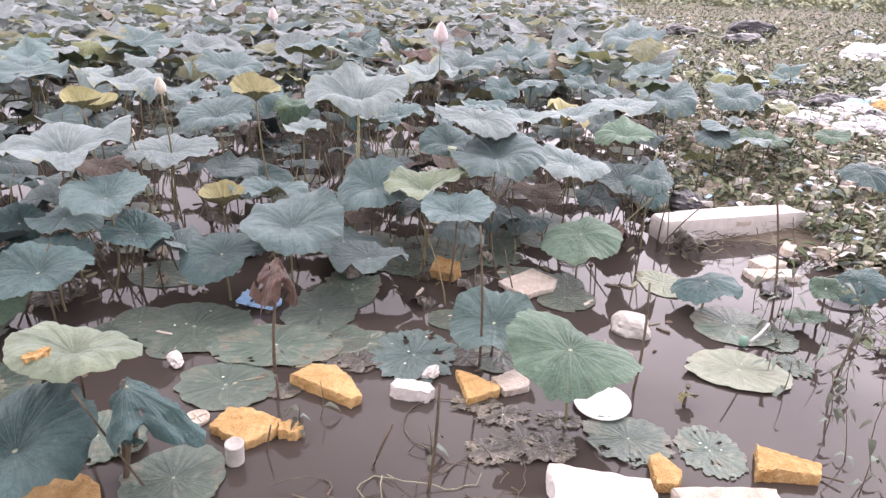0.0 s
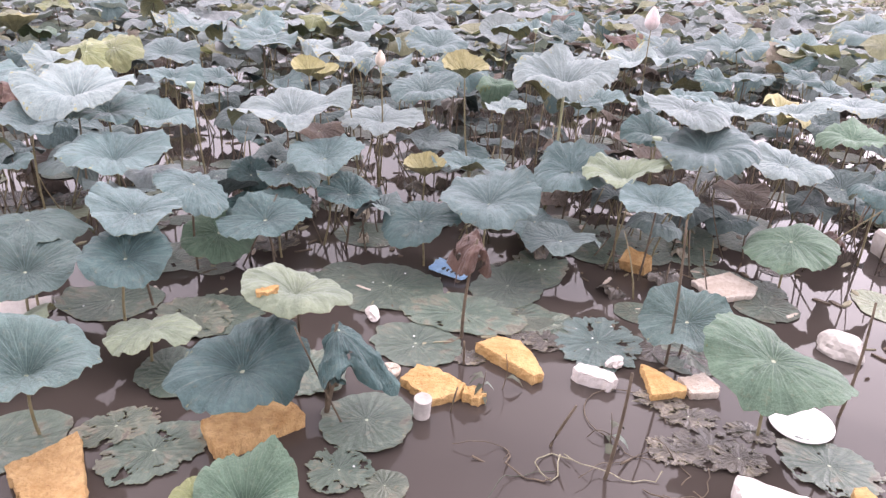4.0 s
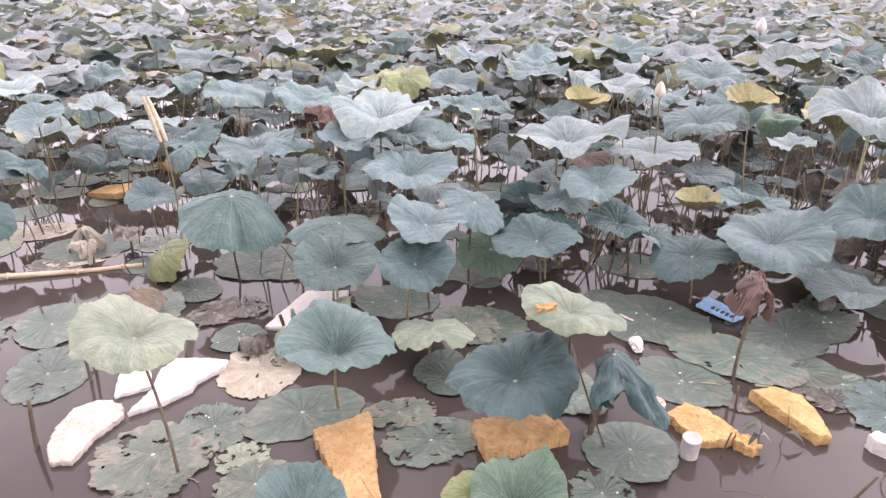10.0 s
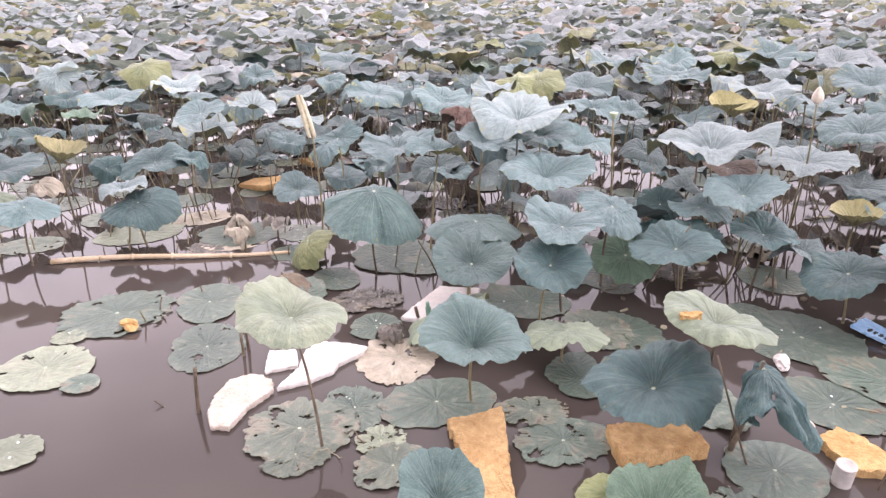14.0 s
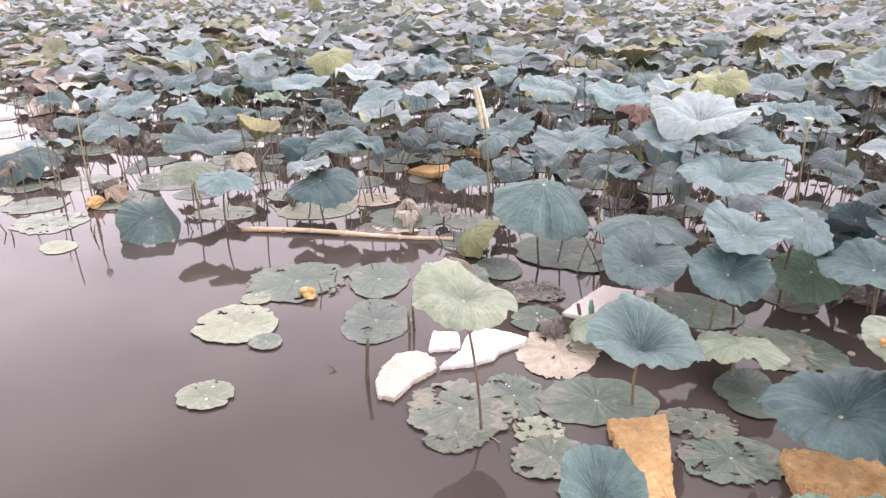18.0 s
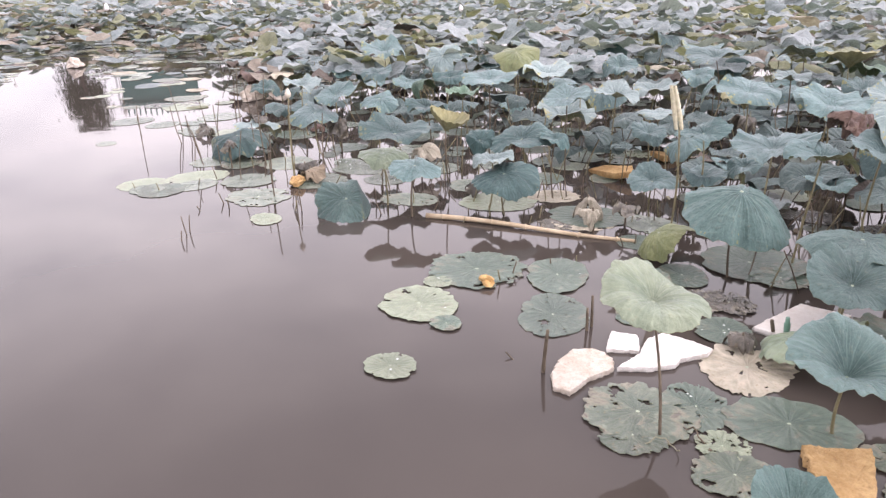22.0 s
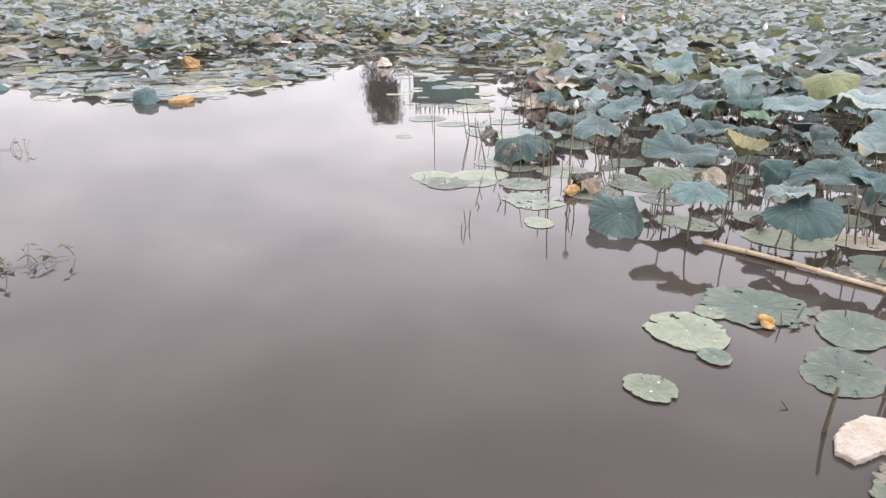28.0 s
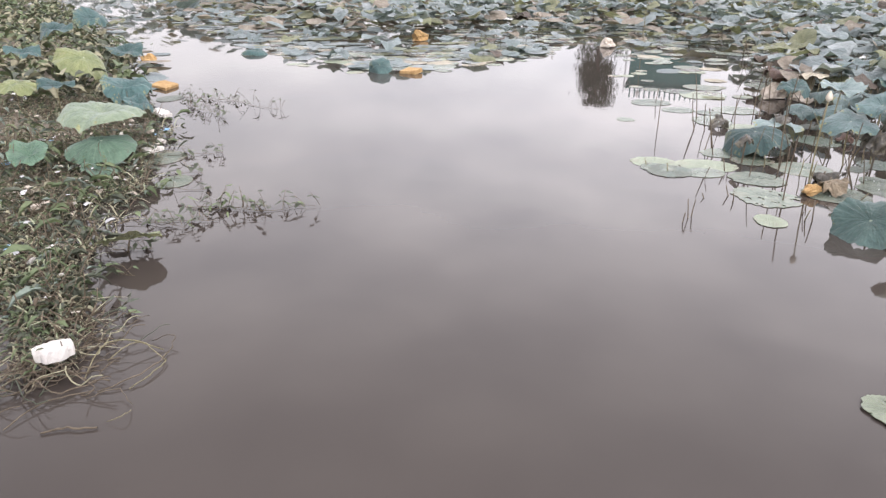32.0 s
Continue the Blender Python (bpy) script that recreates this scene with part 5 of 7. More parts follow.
# dead and living stalks in the thicket
bits = []
for _ in range(2600):
    ang, dist = radians(field.uniform(-20, 112)), 3.0 + 13 * field.random() ** 1.1
    x, y = -0.15 - dist * math.sin(ang), -0.3 + dist * math.cos(ang)
    if in_field(x, y) and not inside(x, y, PADS_ONLY) and (not inside(x, y, PLACED) or field.random() < (0.9 if x < -3.2 else 0.3)):
        h = head_room(x, y, field.uniform(0.08, 0.42))
        v, f = tube(bent((x, y, -0.04), (x + field.gauss(0, 0.17) * h * 2, y + field.gauss(0, 0.17) * h * 2, h), field, 0.05, 4), [0.0042, 0.004, 0.0036, 0.003], 4)
        bits.append((v, f, 0 if field.random() < 0.6 else 1))
tagged(new("stalk_thicket", joined("stalk_thicket", bits, (dry_stalk_mat, stalk_mat))), "thicket of thin brown lotus stalks standing in water", "stalks", kind="stuff")

# ---- floating foam and plastic litter ----
def slab_data(rng, length, width, thick, taper=1.0, rough=0.06, n=40, curl=0.0):
    """A broken plate of foam: an uneven outline, crumbling edges, a slightly dished top."""
    outline = []
    q, skew = (rng.uniform(0, 6.28), rng.uniform(0, 6.28)), rng.uniform(-4, 4) * rough
    for i in range(n):
        a = 2 * math.pi * i / n
        c, s = math.cos(a), math.sin(a)
        k = 1 / max(abs(c), abs(s))
        x, y = 0.5 * c * k, 0.5 * s * k
        w = width * (1 - (1 - taper) * (x + 0.5))
        j = 1 + rng.uniform(-rough, rough) + 1.3 * rough * math.sin(2 * a + q[0]) + 1.0 * rough * math.sin(3 * a + q[1])
        outline.append((x * length * j, y * w * (j + rng.uniform(-rough, rough)) + skew * x * w))
    verts, faces = [], []
    for scale, z in ((0.95, -0.35), (0.99, 0.0), (1.0, 0.8), (0.982, 1.0), (0.6, 1.03), (0.25, 1.0)):
        for x, y in outline:
            verts.append((x * scale + rng.uniform(-1, 1) * 0.0028, y * scale + rng.uniform(-1, 1) * 0.0035, z * thick + rng.uniform(-1, 1) * 0.0018 + curl * (x / length) ** 2))
    for i in range(5):
        for k in range(n):
            k2 = (k + 1) % n
            faces.append((i * n + k, i * n + k2, (i + 1) * n + k2, (i + 1) * n + k))
    faces.append(tuple(range(n))[::-1])
    faces.append(tuple(5 * n + k for k in range(n)))
    return verts, faces


SLABS = [0]


def shard_data(rng, corners, thick, rough=0.002, step=0.011, heave=0.003):
    """A plate broken out of foam: straight sides between the corners, torn and crumbling along them."""
    outline = []
    cx, cy = sum(p[0] for p in corners) / len(corners), sum(p[1] for p in corners) / len(corners)
    for (x1, y1), (x2, y2) in zip(corners, corners[1:] + corners[:1]):
        ln = math.hypot(x2 - x1, y2 - y1)
        n = max(2, int(ln / step))
        bow = rng.uniform(-0.03, 0.03) * ln
        for i in range(n):
            t = i / n
            j = bow * math.sin(math.pi * t) + rng.gauss(0, rough) * (0.3 if i == 0 else 1)
            outline.append((x1 + (x2 - x1) * t - cx - (y2 - y1) / ln * j, y1 + (y2 - y1) * t - cy + (x2 - x1) / ln * j))
    n, off = len(outline), Vector((rng.uniform(-9, 9), rng.uniform(-9, 9), 0))
    verts, faces = [], []
    levels = ((0.96, -0.4), (0.985, 0.05), (1.0, 0.45), (0.992, 0.85), (0.97, 1.0), (0.80, 1.0), (0.58, 1.0), (0.34, 1.0), (0.12, 1.0))
    for i, (scale, z) in enumerate(levels):
        for x, y in outline:
            px, py = x * scale + rng.gauss(0, 0.0012) * (i < 5), y * scale + rng.gauss(0, 0.0012) * (i < 5)
            h = z * thick + (heave * (noise.noise(Vector((px * 22, py * 22, 0)) + off) + 0.6 * noise.noise(Vector((px * 70, py * 70, 0)) + off)) if i > 2 else 0.0)
            verts.append((px, py, h))
    for i in range(len(levels) - 1):
        for k in range(n):
            k2 = (k + 1) % n
            faces.append((i * n + k, i * n + k2, (i + 1) * n + k2, (i + 1) * n + k))
    faces.append(tuple(range(n))[::-1])
    faces.append(tuple((len(levels) - 1) * n + k for k in range(n)))
    return verts, faces, (cx, cy)


def shard(mat, label, corners, thick, z=0.0, tip=(0, 0), rough=0.0016, heave=0.003):
    """tip: degrees by which the plate leans about x and y."""
    SLABS[0] += 1
    if sum(x1 * y2 - x2 * y1 for (x1, y1), (x2, y2) in zip(corners, corners[1:] + corners[:1])) < 0:
        corners = corners[::-1]
    v, f, (cx, cy) = shard_data(random.Random(400 + SLABS[0]), corners, thick, rough, heave=heave)
    ob = new("foam_piece", mesh_of("foam_piece", v, f, (mat,), smooth=False))
    ob.matrix_world = pose(cx, cy, z, tip[0], tip[1], 0)
    return tagged(ob, label, "foam piece", "broken foam pieces on the pond")


def slab(mat, label, x, y, length, width, thick, spin, taper=1.0, z=0.0, tilt=0.0, rough=0.03, curl=0.0):
    SLABS[0] += 1
    rng = random.Random(300 + SLABS[0])
    v, f = slab_data(rng, length, width, thick, taper, rough, curl=curl)
    ob = new("foam_piece", mesh_of("foam_piece", v, f, (mat,), smooth=False))
    ob.matrix_world = pose(x, y, z, tilt, 0, spin)
    return tagged(ob, label, "foam piece", "broken foam pieces on the pond")


def lump(mat, label, x, y, size, seed):
    """A torn crumb of foam with no flat side."""
    bm = bmesh.new()
    bmesh.ops.create_icosphere(bm, subdivisions=3, radius=1.0)
    off = Vector((seed * 3.1, seed * 1.3, 0))
    for q in bm.verts:
        d = q.co.copy()
        k = 1 + 0.55 * noise.noise(d * 1.2 + off) + 0.3 * noise.noise(d * 2.9 + off) + 0.15 * noise.noise(d * 7 + off)
        q.co = Vector((d.x * k * 1.15, d.y * k * 0.8, max(-0.35, d.z * k * 0.7) + 0.35)) * size
    me = bpy.data.meshes.new("foam_piece")
    bm.to_mesh(me)
    bm.free()
    me.materials.append(mat)
    ob = tagged(new("foam_piece", me), label, "foam piece", "broken foam pieces on the pond")
    ob.matrix_world = pose(x, y, 0.008, 0, 0, seed * 40)
    return ob


YEL, ORA = "broken yellow foam slab floating on the muddy water", "rust-orange soaked foam slab floating among lotus leaves"
WHI, CRE = "white polystyrene sheet floating between lotus leaves", "rough cream foam chunk with crumbled edges on the water"
shard(foam_yellow, YEL, [(-0.53, 2.07), (-0.47, 2.16), (-0.38, 2.17), (-0.33, 2.11), (-0.26, 1.98), (-0.29, 1.94)], 0.032, 0.004, (-4, 4))
shard(foam_yellow, YEL, [(-0.72, 1.79), (-0.69, 1.88), (-0.61, 1.88), (-0.50, 1.83), (-0.51, 1.77), (-0.58, 1.71)], 0.034, 0.0, (2, 0), heave=0.006)
shard(foam_yellow, "small knob of yellow foam broken off a slab", [(-0.505, 1.815), (-0.45, 1.83), (-0.42, 1.79), (-0.44, 1.765), (-0.495, 1.77)], 0.034, 0.0, rough=0.0025, heave=0.006)
shard(foam_orange, ORA, [(-1.185, 1.345), (-1.10, 1.45), (-1.014, 1.535), (-0.915, 1.485), (-1.00, 1.36), (-1.072, 1.25)], 0.058, 0.0, (0, 0), rough=0.0012, heave=0.004)
shard(foam_orange, ORA, [(-1.58, 1.03), (-1.5, 1.21), (-1.42, 1.14), (-1.13, 0.86), (-1.22, 0.77), (-1.39, 0.93)], 0.036, 0.0, heave=0.005)
shard(foam_yellow, YEL, [(0.06, 2.17), (0.14, 2.13), (0.215, 2.08), (0.215, 2.05), (0.10, 1.98)], 0.034)
shard(foam_cream, CRE, [(0.19, 2.14), (0.28, 2.20), (0.33, 2.13), (0.32, 2.09), (0.235, 2.05)], 0.026)
slab(foam_orange, "torn orange foam lump standing against stalks", 0.02, 3.05, 0.12, 0.10, 0.085, -22, 0.8, tilt=25)
shard(foam_cream, "flat pale foam scrap lying on floating leaves", [(0.26, 2.96), (0.44, 3.13), (0.55, 3.01), (0.52, 2.91), (0.37, 2.81)], 0.02, 0.012)
slab(foam_white, "thick white polystyrene block lying in the shallows", 0.47, 1.52, 0.29, 0.17, 0.070, -5, 0.95)
shard(foam_yellow, YEL, [(0.655, 1.73), (0.69, 1.745), (0.735, 1.66), (0.705, 1.60), (0.645, 1.60)], 0.036)
slab(foam_cream, "broken white polystyrene corner with a grey groove", 0.83, 1.50, 0.30, 0.14, 0.060, 6, 0.9)
shard(foam_yellow, YEL, [(1.01, 1.80), (1.08, 1.76), (1.18, 1.72), (1.15, 1.66), (0.955, 1.665)], 0.040, 0.0, (-3, 2), heave=0.006)
slab(foam_yellow, YEL, 1.08, 1.47, 0.13, 0.10, 0.038, 20, 0.9)
slab(foam_orange, ORA, 0.55, 1.36, 0.30, 0.06, 0.035, 2, 0.8)
shard(foam_white, WHI, [(-2.27, 0.77), (-2.39, 0.86), (-2.33, 0.94), (-2.22, 0.88)], 0.016, heave=0.001)
shard(foam_white, WHI, [(-2.14, 0.74), (-2.20, 0.87), (-2.29, 0.96), (-2.31, 1.04), (-2.26, 1.08), (-2.15, 1.15), (-2.12, 1.11), (-2.12, 0.99), (-2.09, 0.95), (-2.10, 0.85)], 0.020, heave=0.001)
shard(foam_cream, CRE, [(-2.05, 0.51), (-2.10, 0.47), (-2.18, 0.50), (-2.25, 0.56), (-2.31, 0.65), (-2.28, 0.73), (-2.20, 0.76), (-2.14, 0.73), (-2.11, 0.61)], 0.020, 0.0, rough=0.002, heave=0.003)
shard(foam_white, WHI, [(-2.24, 1.40), (-2.35, 1.73), (-2.20, 1.85), (-2.14, 1.78), (-2.15, 1.60), (-2.16, 1.44)], 0.022, heave=0.001)
shard(foam_orange, ORA, [(-4.52, 1.88), (-4.50, 2.0), (-4.30, 2.10), (-4.16, 2.02), (-4.26, 1.92)], 0.03, 0.03, (10, -6))
shard(foam_orange, ORA, [(-4.70, 2.48), (-4.66, 2.68), (-4.56, 2.70), (-4.55, 2.50)], 0.028, 0.02, (-6, 4))
lump(foam_orange, "small orange foam scrap resting on floating leaves", -4.86, -0.14, 0.055, 8)
lump(foam_yellow, "small tan foam crumb sitting on a lotus pad", -2.98, 0.55, 0.036, 5)


def top_of(thing, x, y):
    """Height of a leaf's blade at (x, y)."""
    blade = [c for c in thing.children if c.name.startswith("blade")][0]
    m = thing.matrix_basis @ blade.matrix_basis
    return min((m @ q.co for q in blade.data.vertices), key=lambda p: (p.x - x) ** 2 + (p.y - y) ** 2 - 0.001 * p.z).z


slab(foam_yellow, "yellow foam scrap caught on a pale lotus leaf", -1.065, 1.555, 0.060, 0.028, 0.010, 42, 0.8, z=top_of(lime_leaf, -1.065, 1.555) - 0.001, rough=0.14)
slab(foam_cream, "cracked white foam shell lying by the bank", 1.67, 3.20, 0.26, 0.12, 0.030, 9, 0.7)
slab(foam_cream, "cracked white foam shell lying by the bank", 1.70, 3.33, 0.17, 0.12, 0.040, 25, 0.8)
shard(foam_white, "white foam brick lying on tangled dry vines", [(-1.462, -2.775), (-1.495, -2.80), (-1.552, -2.782), (-1.590, -2.745), (-1.568, -2.70), (-1.522, -2.69), (-1.468, -2.715)], 0.034, 0.066, (6, -5), rough=0.004, heave=0.005)
lump(foam_orange, ORA, -7.7, -8.42, 0.095, 11)
shard(foam_orange, ORA, [(-6.10, -6.82), (-6.46, -6.99), (-6.31, -6.61), (-6.02, -6.53)], 0.025, 0.01)
shard(foam_orange, ORA, [(-8.55, -4.75), (-8.46, -4.50), (-8.28, -4.52), (-8.30, -4.76)], 0.04, 0.01, (6, 5))
lump(foam_orange, ORA, -12.0, -6.2, 0.16, 14)
shard(foam_white, WHI, [(-5.00, -5.75), (-5.10, -5.73), (-4.97, -5.47), (-4.83, -5.46)], 0.02, 0.03, (4, 3))
shard(foam_white, WHI, [(-3.84, -4.675), (-3.92, -4.64), (-3.89, -4.50), (-3.77, -4.55)], 0.018, 0.05, (5, 4))
lump(foam_cream, "rounded beige foam lump lodged among lotus stalks", -8.45, -0.31, 0.13, 17)
lump(foam_cream, "rounded beige foam lump lodged among lotus stalks", -8.34, -0.02, 0.11, 19)
lump(foam_cream, "pale beige foam chunk standing at the far water edge", -12.5, -2.85, 0.14, 23)
shard(foam_white, "rounded white foam block floating on the water", [(-0.168, 2.03), (-0.155, 2.072), (-0.10, 2.072), (-0.03, 2.058), (-0.012, 2.022), (-0.03, 1.995), (-0.10, 2.002), (-0.15, 2.01)], 0.046, 0.0, (0, 2), rough=0.003, heave=0.004)
lump(foam_white, "white polystyrene crumb floating beside lotus leaves", -0.97, 2.17, 0.034, 21)
lump(foam_white, "white polystyrene crumb floating beside lotus leaves", -0.03, 2.16, 0.032, 33)

# the long white box section on the bank
bx = tagged(new("foam_box"), "long white polystyrene box lying at the bank", "foam box")
bx.matrix_world = pose(1.668, 3.835, 0.012, 0, 0, 17.4)
rngb = random.Random(9)
v, f, _ = shard_data(rngb, [(-0.51, -0.075), (0.49, -0.07), (0.46, 0.075), (-0.50, 0.07)], 0.118, 0.0012, 0.03, 0.003)
part("body", mesh_of("body", v, f, (foam_white,), smooth=False), bx)
v, f, _ = shard_data(rngb, [(-0.05, -0.004), (0.05, -0.004), (0.05, 0.004), (-0.05, 0.004)], 0.02, 0.001, 0.02, 0.001)
part("scuff", mesh_of("scuff", v, f, (foam_cream,), smooth=False), bx, "grey scuff dented into the side").matrix_local = pose(0.05, -0.073, 0.07)


def lathe(profile, sides=28):
    """Vertices and faces of a turned shape; profile of (radius, height)."""
    verts = [(r * math.cos(2 * math.pi * k / sides), r * math.sin(2 * math.pi * k / sides), z) for r, z in profile for k in range(sides)]
    faces = [(i * sides + k, i * sides + (k + 1) % sides, (i + 1) * sides + (k + 1) % sides, (i + 1) * sides + k) for i in range(len(profile) - 1) for k in range(sides)]
    faces.append(tuple(range(sides))[::-1])
    faces.append(tuple((len(profile) - 1) * sides + k for k in range(sides)))
    return verts, faces


v, f = lathe([(0.055, -0.006), (0.094, 0.012), (0.098, 0.014), (0.098, 0.017), (0.093, 0.016), (0.070, 0.006), (0.02, 0.005)], 40)
plate = tagged(new("plate", mesh_of("plate", v, f, (plastic_white,))), "round white foam plate floating half under a leaf", "plate")
plate.matrix_world = pose(0.57, 2.02, 0.006, 4, -3, 0)

lid = tagged(new("jar_lid"), "round beige plastic lid with raised cross ribs", "lid")
lid.matrix_world = pose(-0.78, 1.85, 0.004)
v, f = lathe([(0.036, -0.006), (0.040, -0.004), (0.040, 0.009), (0.037, 0.011), (0.034, 0.007), (0.01, 0.006)], 32)
disc = part("disc", mesh_of("disc", v, f, (foam_cream,)), lid)
for k in range(4):
    v, f = tube([(0.006, 0, 0.009), (0.033, 0, 0.009)], [0.0032, 0.0032], 6)
    part("rib", mesh_of("rib", v, f, (foam_cream,)), disc).matrix_local = pose(0, 0, 0, 0, 0, 45 + 90 * k)

cup = tagged(new("ribbed_cup"), "small ribbed grey plastic cup standing in the water", "cup")
cup.matrix_world = pose(-0.60, 1.66, 0.0, 6, 4, 0)
prof = [(0.024, -0.02)]
for k in range(9):
    prof += [(0.0275, 0.004 + 0.007 * k), (0.0275, 0.0075 + 0.007 * k), (0.0238, 0.009 + 0.007 * k)]
v, f = lathe(prof, 28)
part("wall", mesh_of("wall", v, f, (plastic_grey,)), cup)
v, f = lathe([(0.0255, 0.066), (0.0285, 0.067), (0.0285, 0.072), (0.024, 0.073), (0.02, 0.069)], 28)
part("rim", mesh_of("rim", v, f, (plastic_grey,)), cup)

blue = tagged(new("plastic_packet"), "torn blue and white plastic packet under a dead leaf", "packet")
blue.matrix_world = pose(-0.79, 2.66, 0.022, 0, 4, -13)
v, f = slab_data(random.Random(4), 0.17, 0.11, 0.012, 0.9, 0.05)
sheet = part("sheet", mesh_of("sheet", v, f, (plastic_blue,), smooth=False), blue)
for k in range(5):
    v, f = slab_data(random.Random(5 + k), 0.012, 0.022, 0.004, 1, 0.02, n=12)
    part("stripe", mesh_of("stripe", v, f, (plastic_black,), smooth=False), sheet).matrix_local = pose(-0.02 + 0.022 * k, -0.028, 0.0125)

v, f = lathe([(0.008, -0.05), (0.011, -0.04), (0.012, 0.03), (0.008, 0.035), (0.008, 0.06)], 14)
pen = tagged(new("plastic_tube", mesh_of("plastic_tube", v, f, (plastic_green,))), "short green plastic tube resting on a white foam sheet", "tube")
pen.matrix_world = pose(-2.14, 1.47, 0.05, 15, 10, 0)
v, f = lathe([(0.016, -0.01), (0.020, 0.0), (0.018, 0.02), (0.012, 0.03)], 14)
gl = tagged(new("green_cap", mesh_of("green_cap", v, f, (plastic_green,))), "crumpled green bottle cap on a floating leaf", "bottle cap")
gl.matrix_world = pose(1.24, 2.48, 0.02)
v, f = tube([(0, 0, 0), (0.06, 0.05, 0.012), (0.12, 0.11, 0.03)], [0.006, 0.006, 0.005])
sw = tagged(new("drinking_straw", mesh_of("drinking_straw", v, f, (plastic_white,))), "short white drinking straw lying on a lotus pad", "straw")
sw.matrix_world = pose(1.27, 2.49, 0.022)

# bamboo pole
bam = tagged(new("bamboo_pole"), "dry tan bamboo pole floating along the leaf edge", "bamboo pole")
bam.matrix_world = pose(-3.59, 1.0, 0.012, 0, 0, 52)
pts = [(-0.60 + 0.1 * i, 0.012 * math.sin(i * 0.55), 0.006 * math.sin(i * 0.4)) for i in range(13)]
v, f = tube(pts, [0.015 - 0.0004 * i for i in range(13)], 10)
cane = part("cane", mesh_of("cane", v, f, (bamboo_mat,)), bam)
for i in (1, 4, 6, 9, 11):
    v, f = tube([(pts[i][0] - 0.006, pts[i][1], pts[i][2]), (pts[i][0], pts[i][1], pts[i][2]), (pts[i][0] + 0.006, pts[i][1], pts[i][2])], [0.0145, 0.0175, 0.0145], 10)
    part("joint", mesh_of("joint", v, f, (bamboo_mat,)), cane)


# ---- sticks, stubs and dry stalks ----
STICKS = [0]


def stick(x0, y0, x1, y1, z1, r, label="bare brown lotus stalk standing in the water"):
    STICKS[0] += 1
    rng = random.Random(700 + STICKS[0])
    v, f = tube(bent((0, 0, -0.10), (x1 - x0, y1 - y0, z1), rng, 0.035, 8), [r * (1 - 0.05 * i) * rng.uniform(0.92, 1.08) for i in range(8)], 7)
    ob = new("dry_stalk", mesh_of("dry_stalk", v, f, (dry_stalk_mat,)))
    ob.matrix_world = pose(x0, y0, 0)
    return tagged(ob, label, "stalk", "bare stalks")


stick(0.15, 2.24, 0.12, 2.24, 0.57, 0.0060)
stick(-0.03, 1.56, -0.00, 1.56, 0.37, 0.0060)
stick(-0.21, 1.66, -0.13, 1.66, 0.16, 0.0060)
stick(0.70, 2.13, 0.70, 2.13, 0.43, 0.0060)
stick(1.49, 2.77, 1.39, 2.82, 0.61, 0.0060)
stick(2.12, 3.41, 2.12, 3.41, 0.38, 0.0040)
stick(1.46, 2.19, 1.48, 2.17, 0.24, 0.0050)
stick(1.21, 3.31, 1.14, 3.34, 0.30, 0.0040)
stick(-2.22, 0.49, -2.22, 0.50, 0.17, 0.0090)
stick(-2.47, 0.82, -2.47, 0.81, 0.14, 0.0080)
stick(-6.46, -1.27, -6.46, -1.27, 0.27, 0.0045)
stick(-5.61, -0.74, -5.65, -0.84, 0.35, 0.0055)
stick(-4.66, -0.30, -4.66, -0.29, 0.41, 0.0055)
stick(-5.79, -0.08, -5.78, -0.06, 0.42, 0.0045)
stick(-5.54, -0.62, -5.54, -0.64, 0.17, 0.0045)
stick(-5.66, -0.38, -5.66, -0.38, 0.29, 0.0045)
stick(-5.62, -0.55, -5.63, -0.57, 0.12, 0.0045)
stick(-5.77, -0.85, -5.75, -0.81, 0.14, 0.0045)
stick(-4.31, -0.16, -4.32, -0.17, 0.13, 0.0045)
stick(-7.52, -0.10, -7.52, -0.11, 0.25, 0.0045)
stick(-7.01, -0.69, -6.99, -0.63, 0.26, 0.0045)
stick(-4.15, -0.80, -4.15, -0.79, 0.10, 0.0040)
stick(-4.01, -0.84, -4.01, -0.83, 0.06, 0.0040)
stick(-4.96, -0.29, -4.96, -0.30, 0.29, 0.0040)
stick(-5.12, -0.50, -5.12, -0.46, 0.35, 0.0040)
stick(-6.15, -0.13, -6.14, -0.10, 0.21, 0.0040)
stick(-2.17, 1.45, -2.19, 1.44, 0.07, 0.0100)
stick(-4.11, -0.80, -4.11, -0.83, 0.11, 0.0040)
stick(-2.45, 0.79, -2.45, 0.78, 0.10, 0.0080)
stick(-0.78, 1.55, -0.93, 1.47, 0.36, 0.0040)
stick(-0.55, 1.98, -0.55, 1.98, 0.10, 0.0060)
stick(-0.92, 1.67, -0.90, 1.69, 0.12, 0.0120)
stick(-0.90, 1.55, -0.85, 1.58, 0.19, 0.0100)
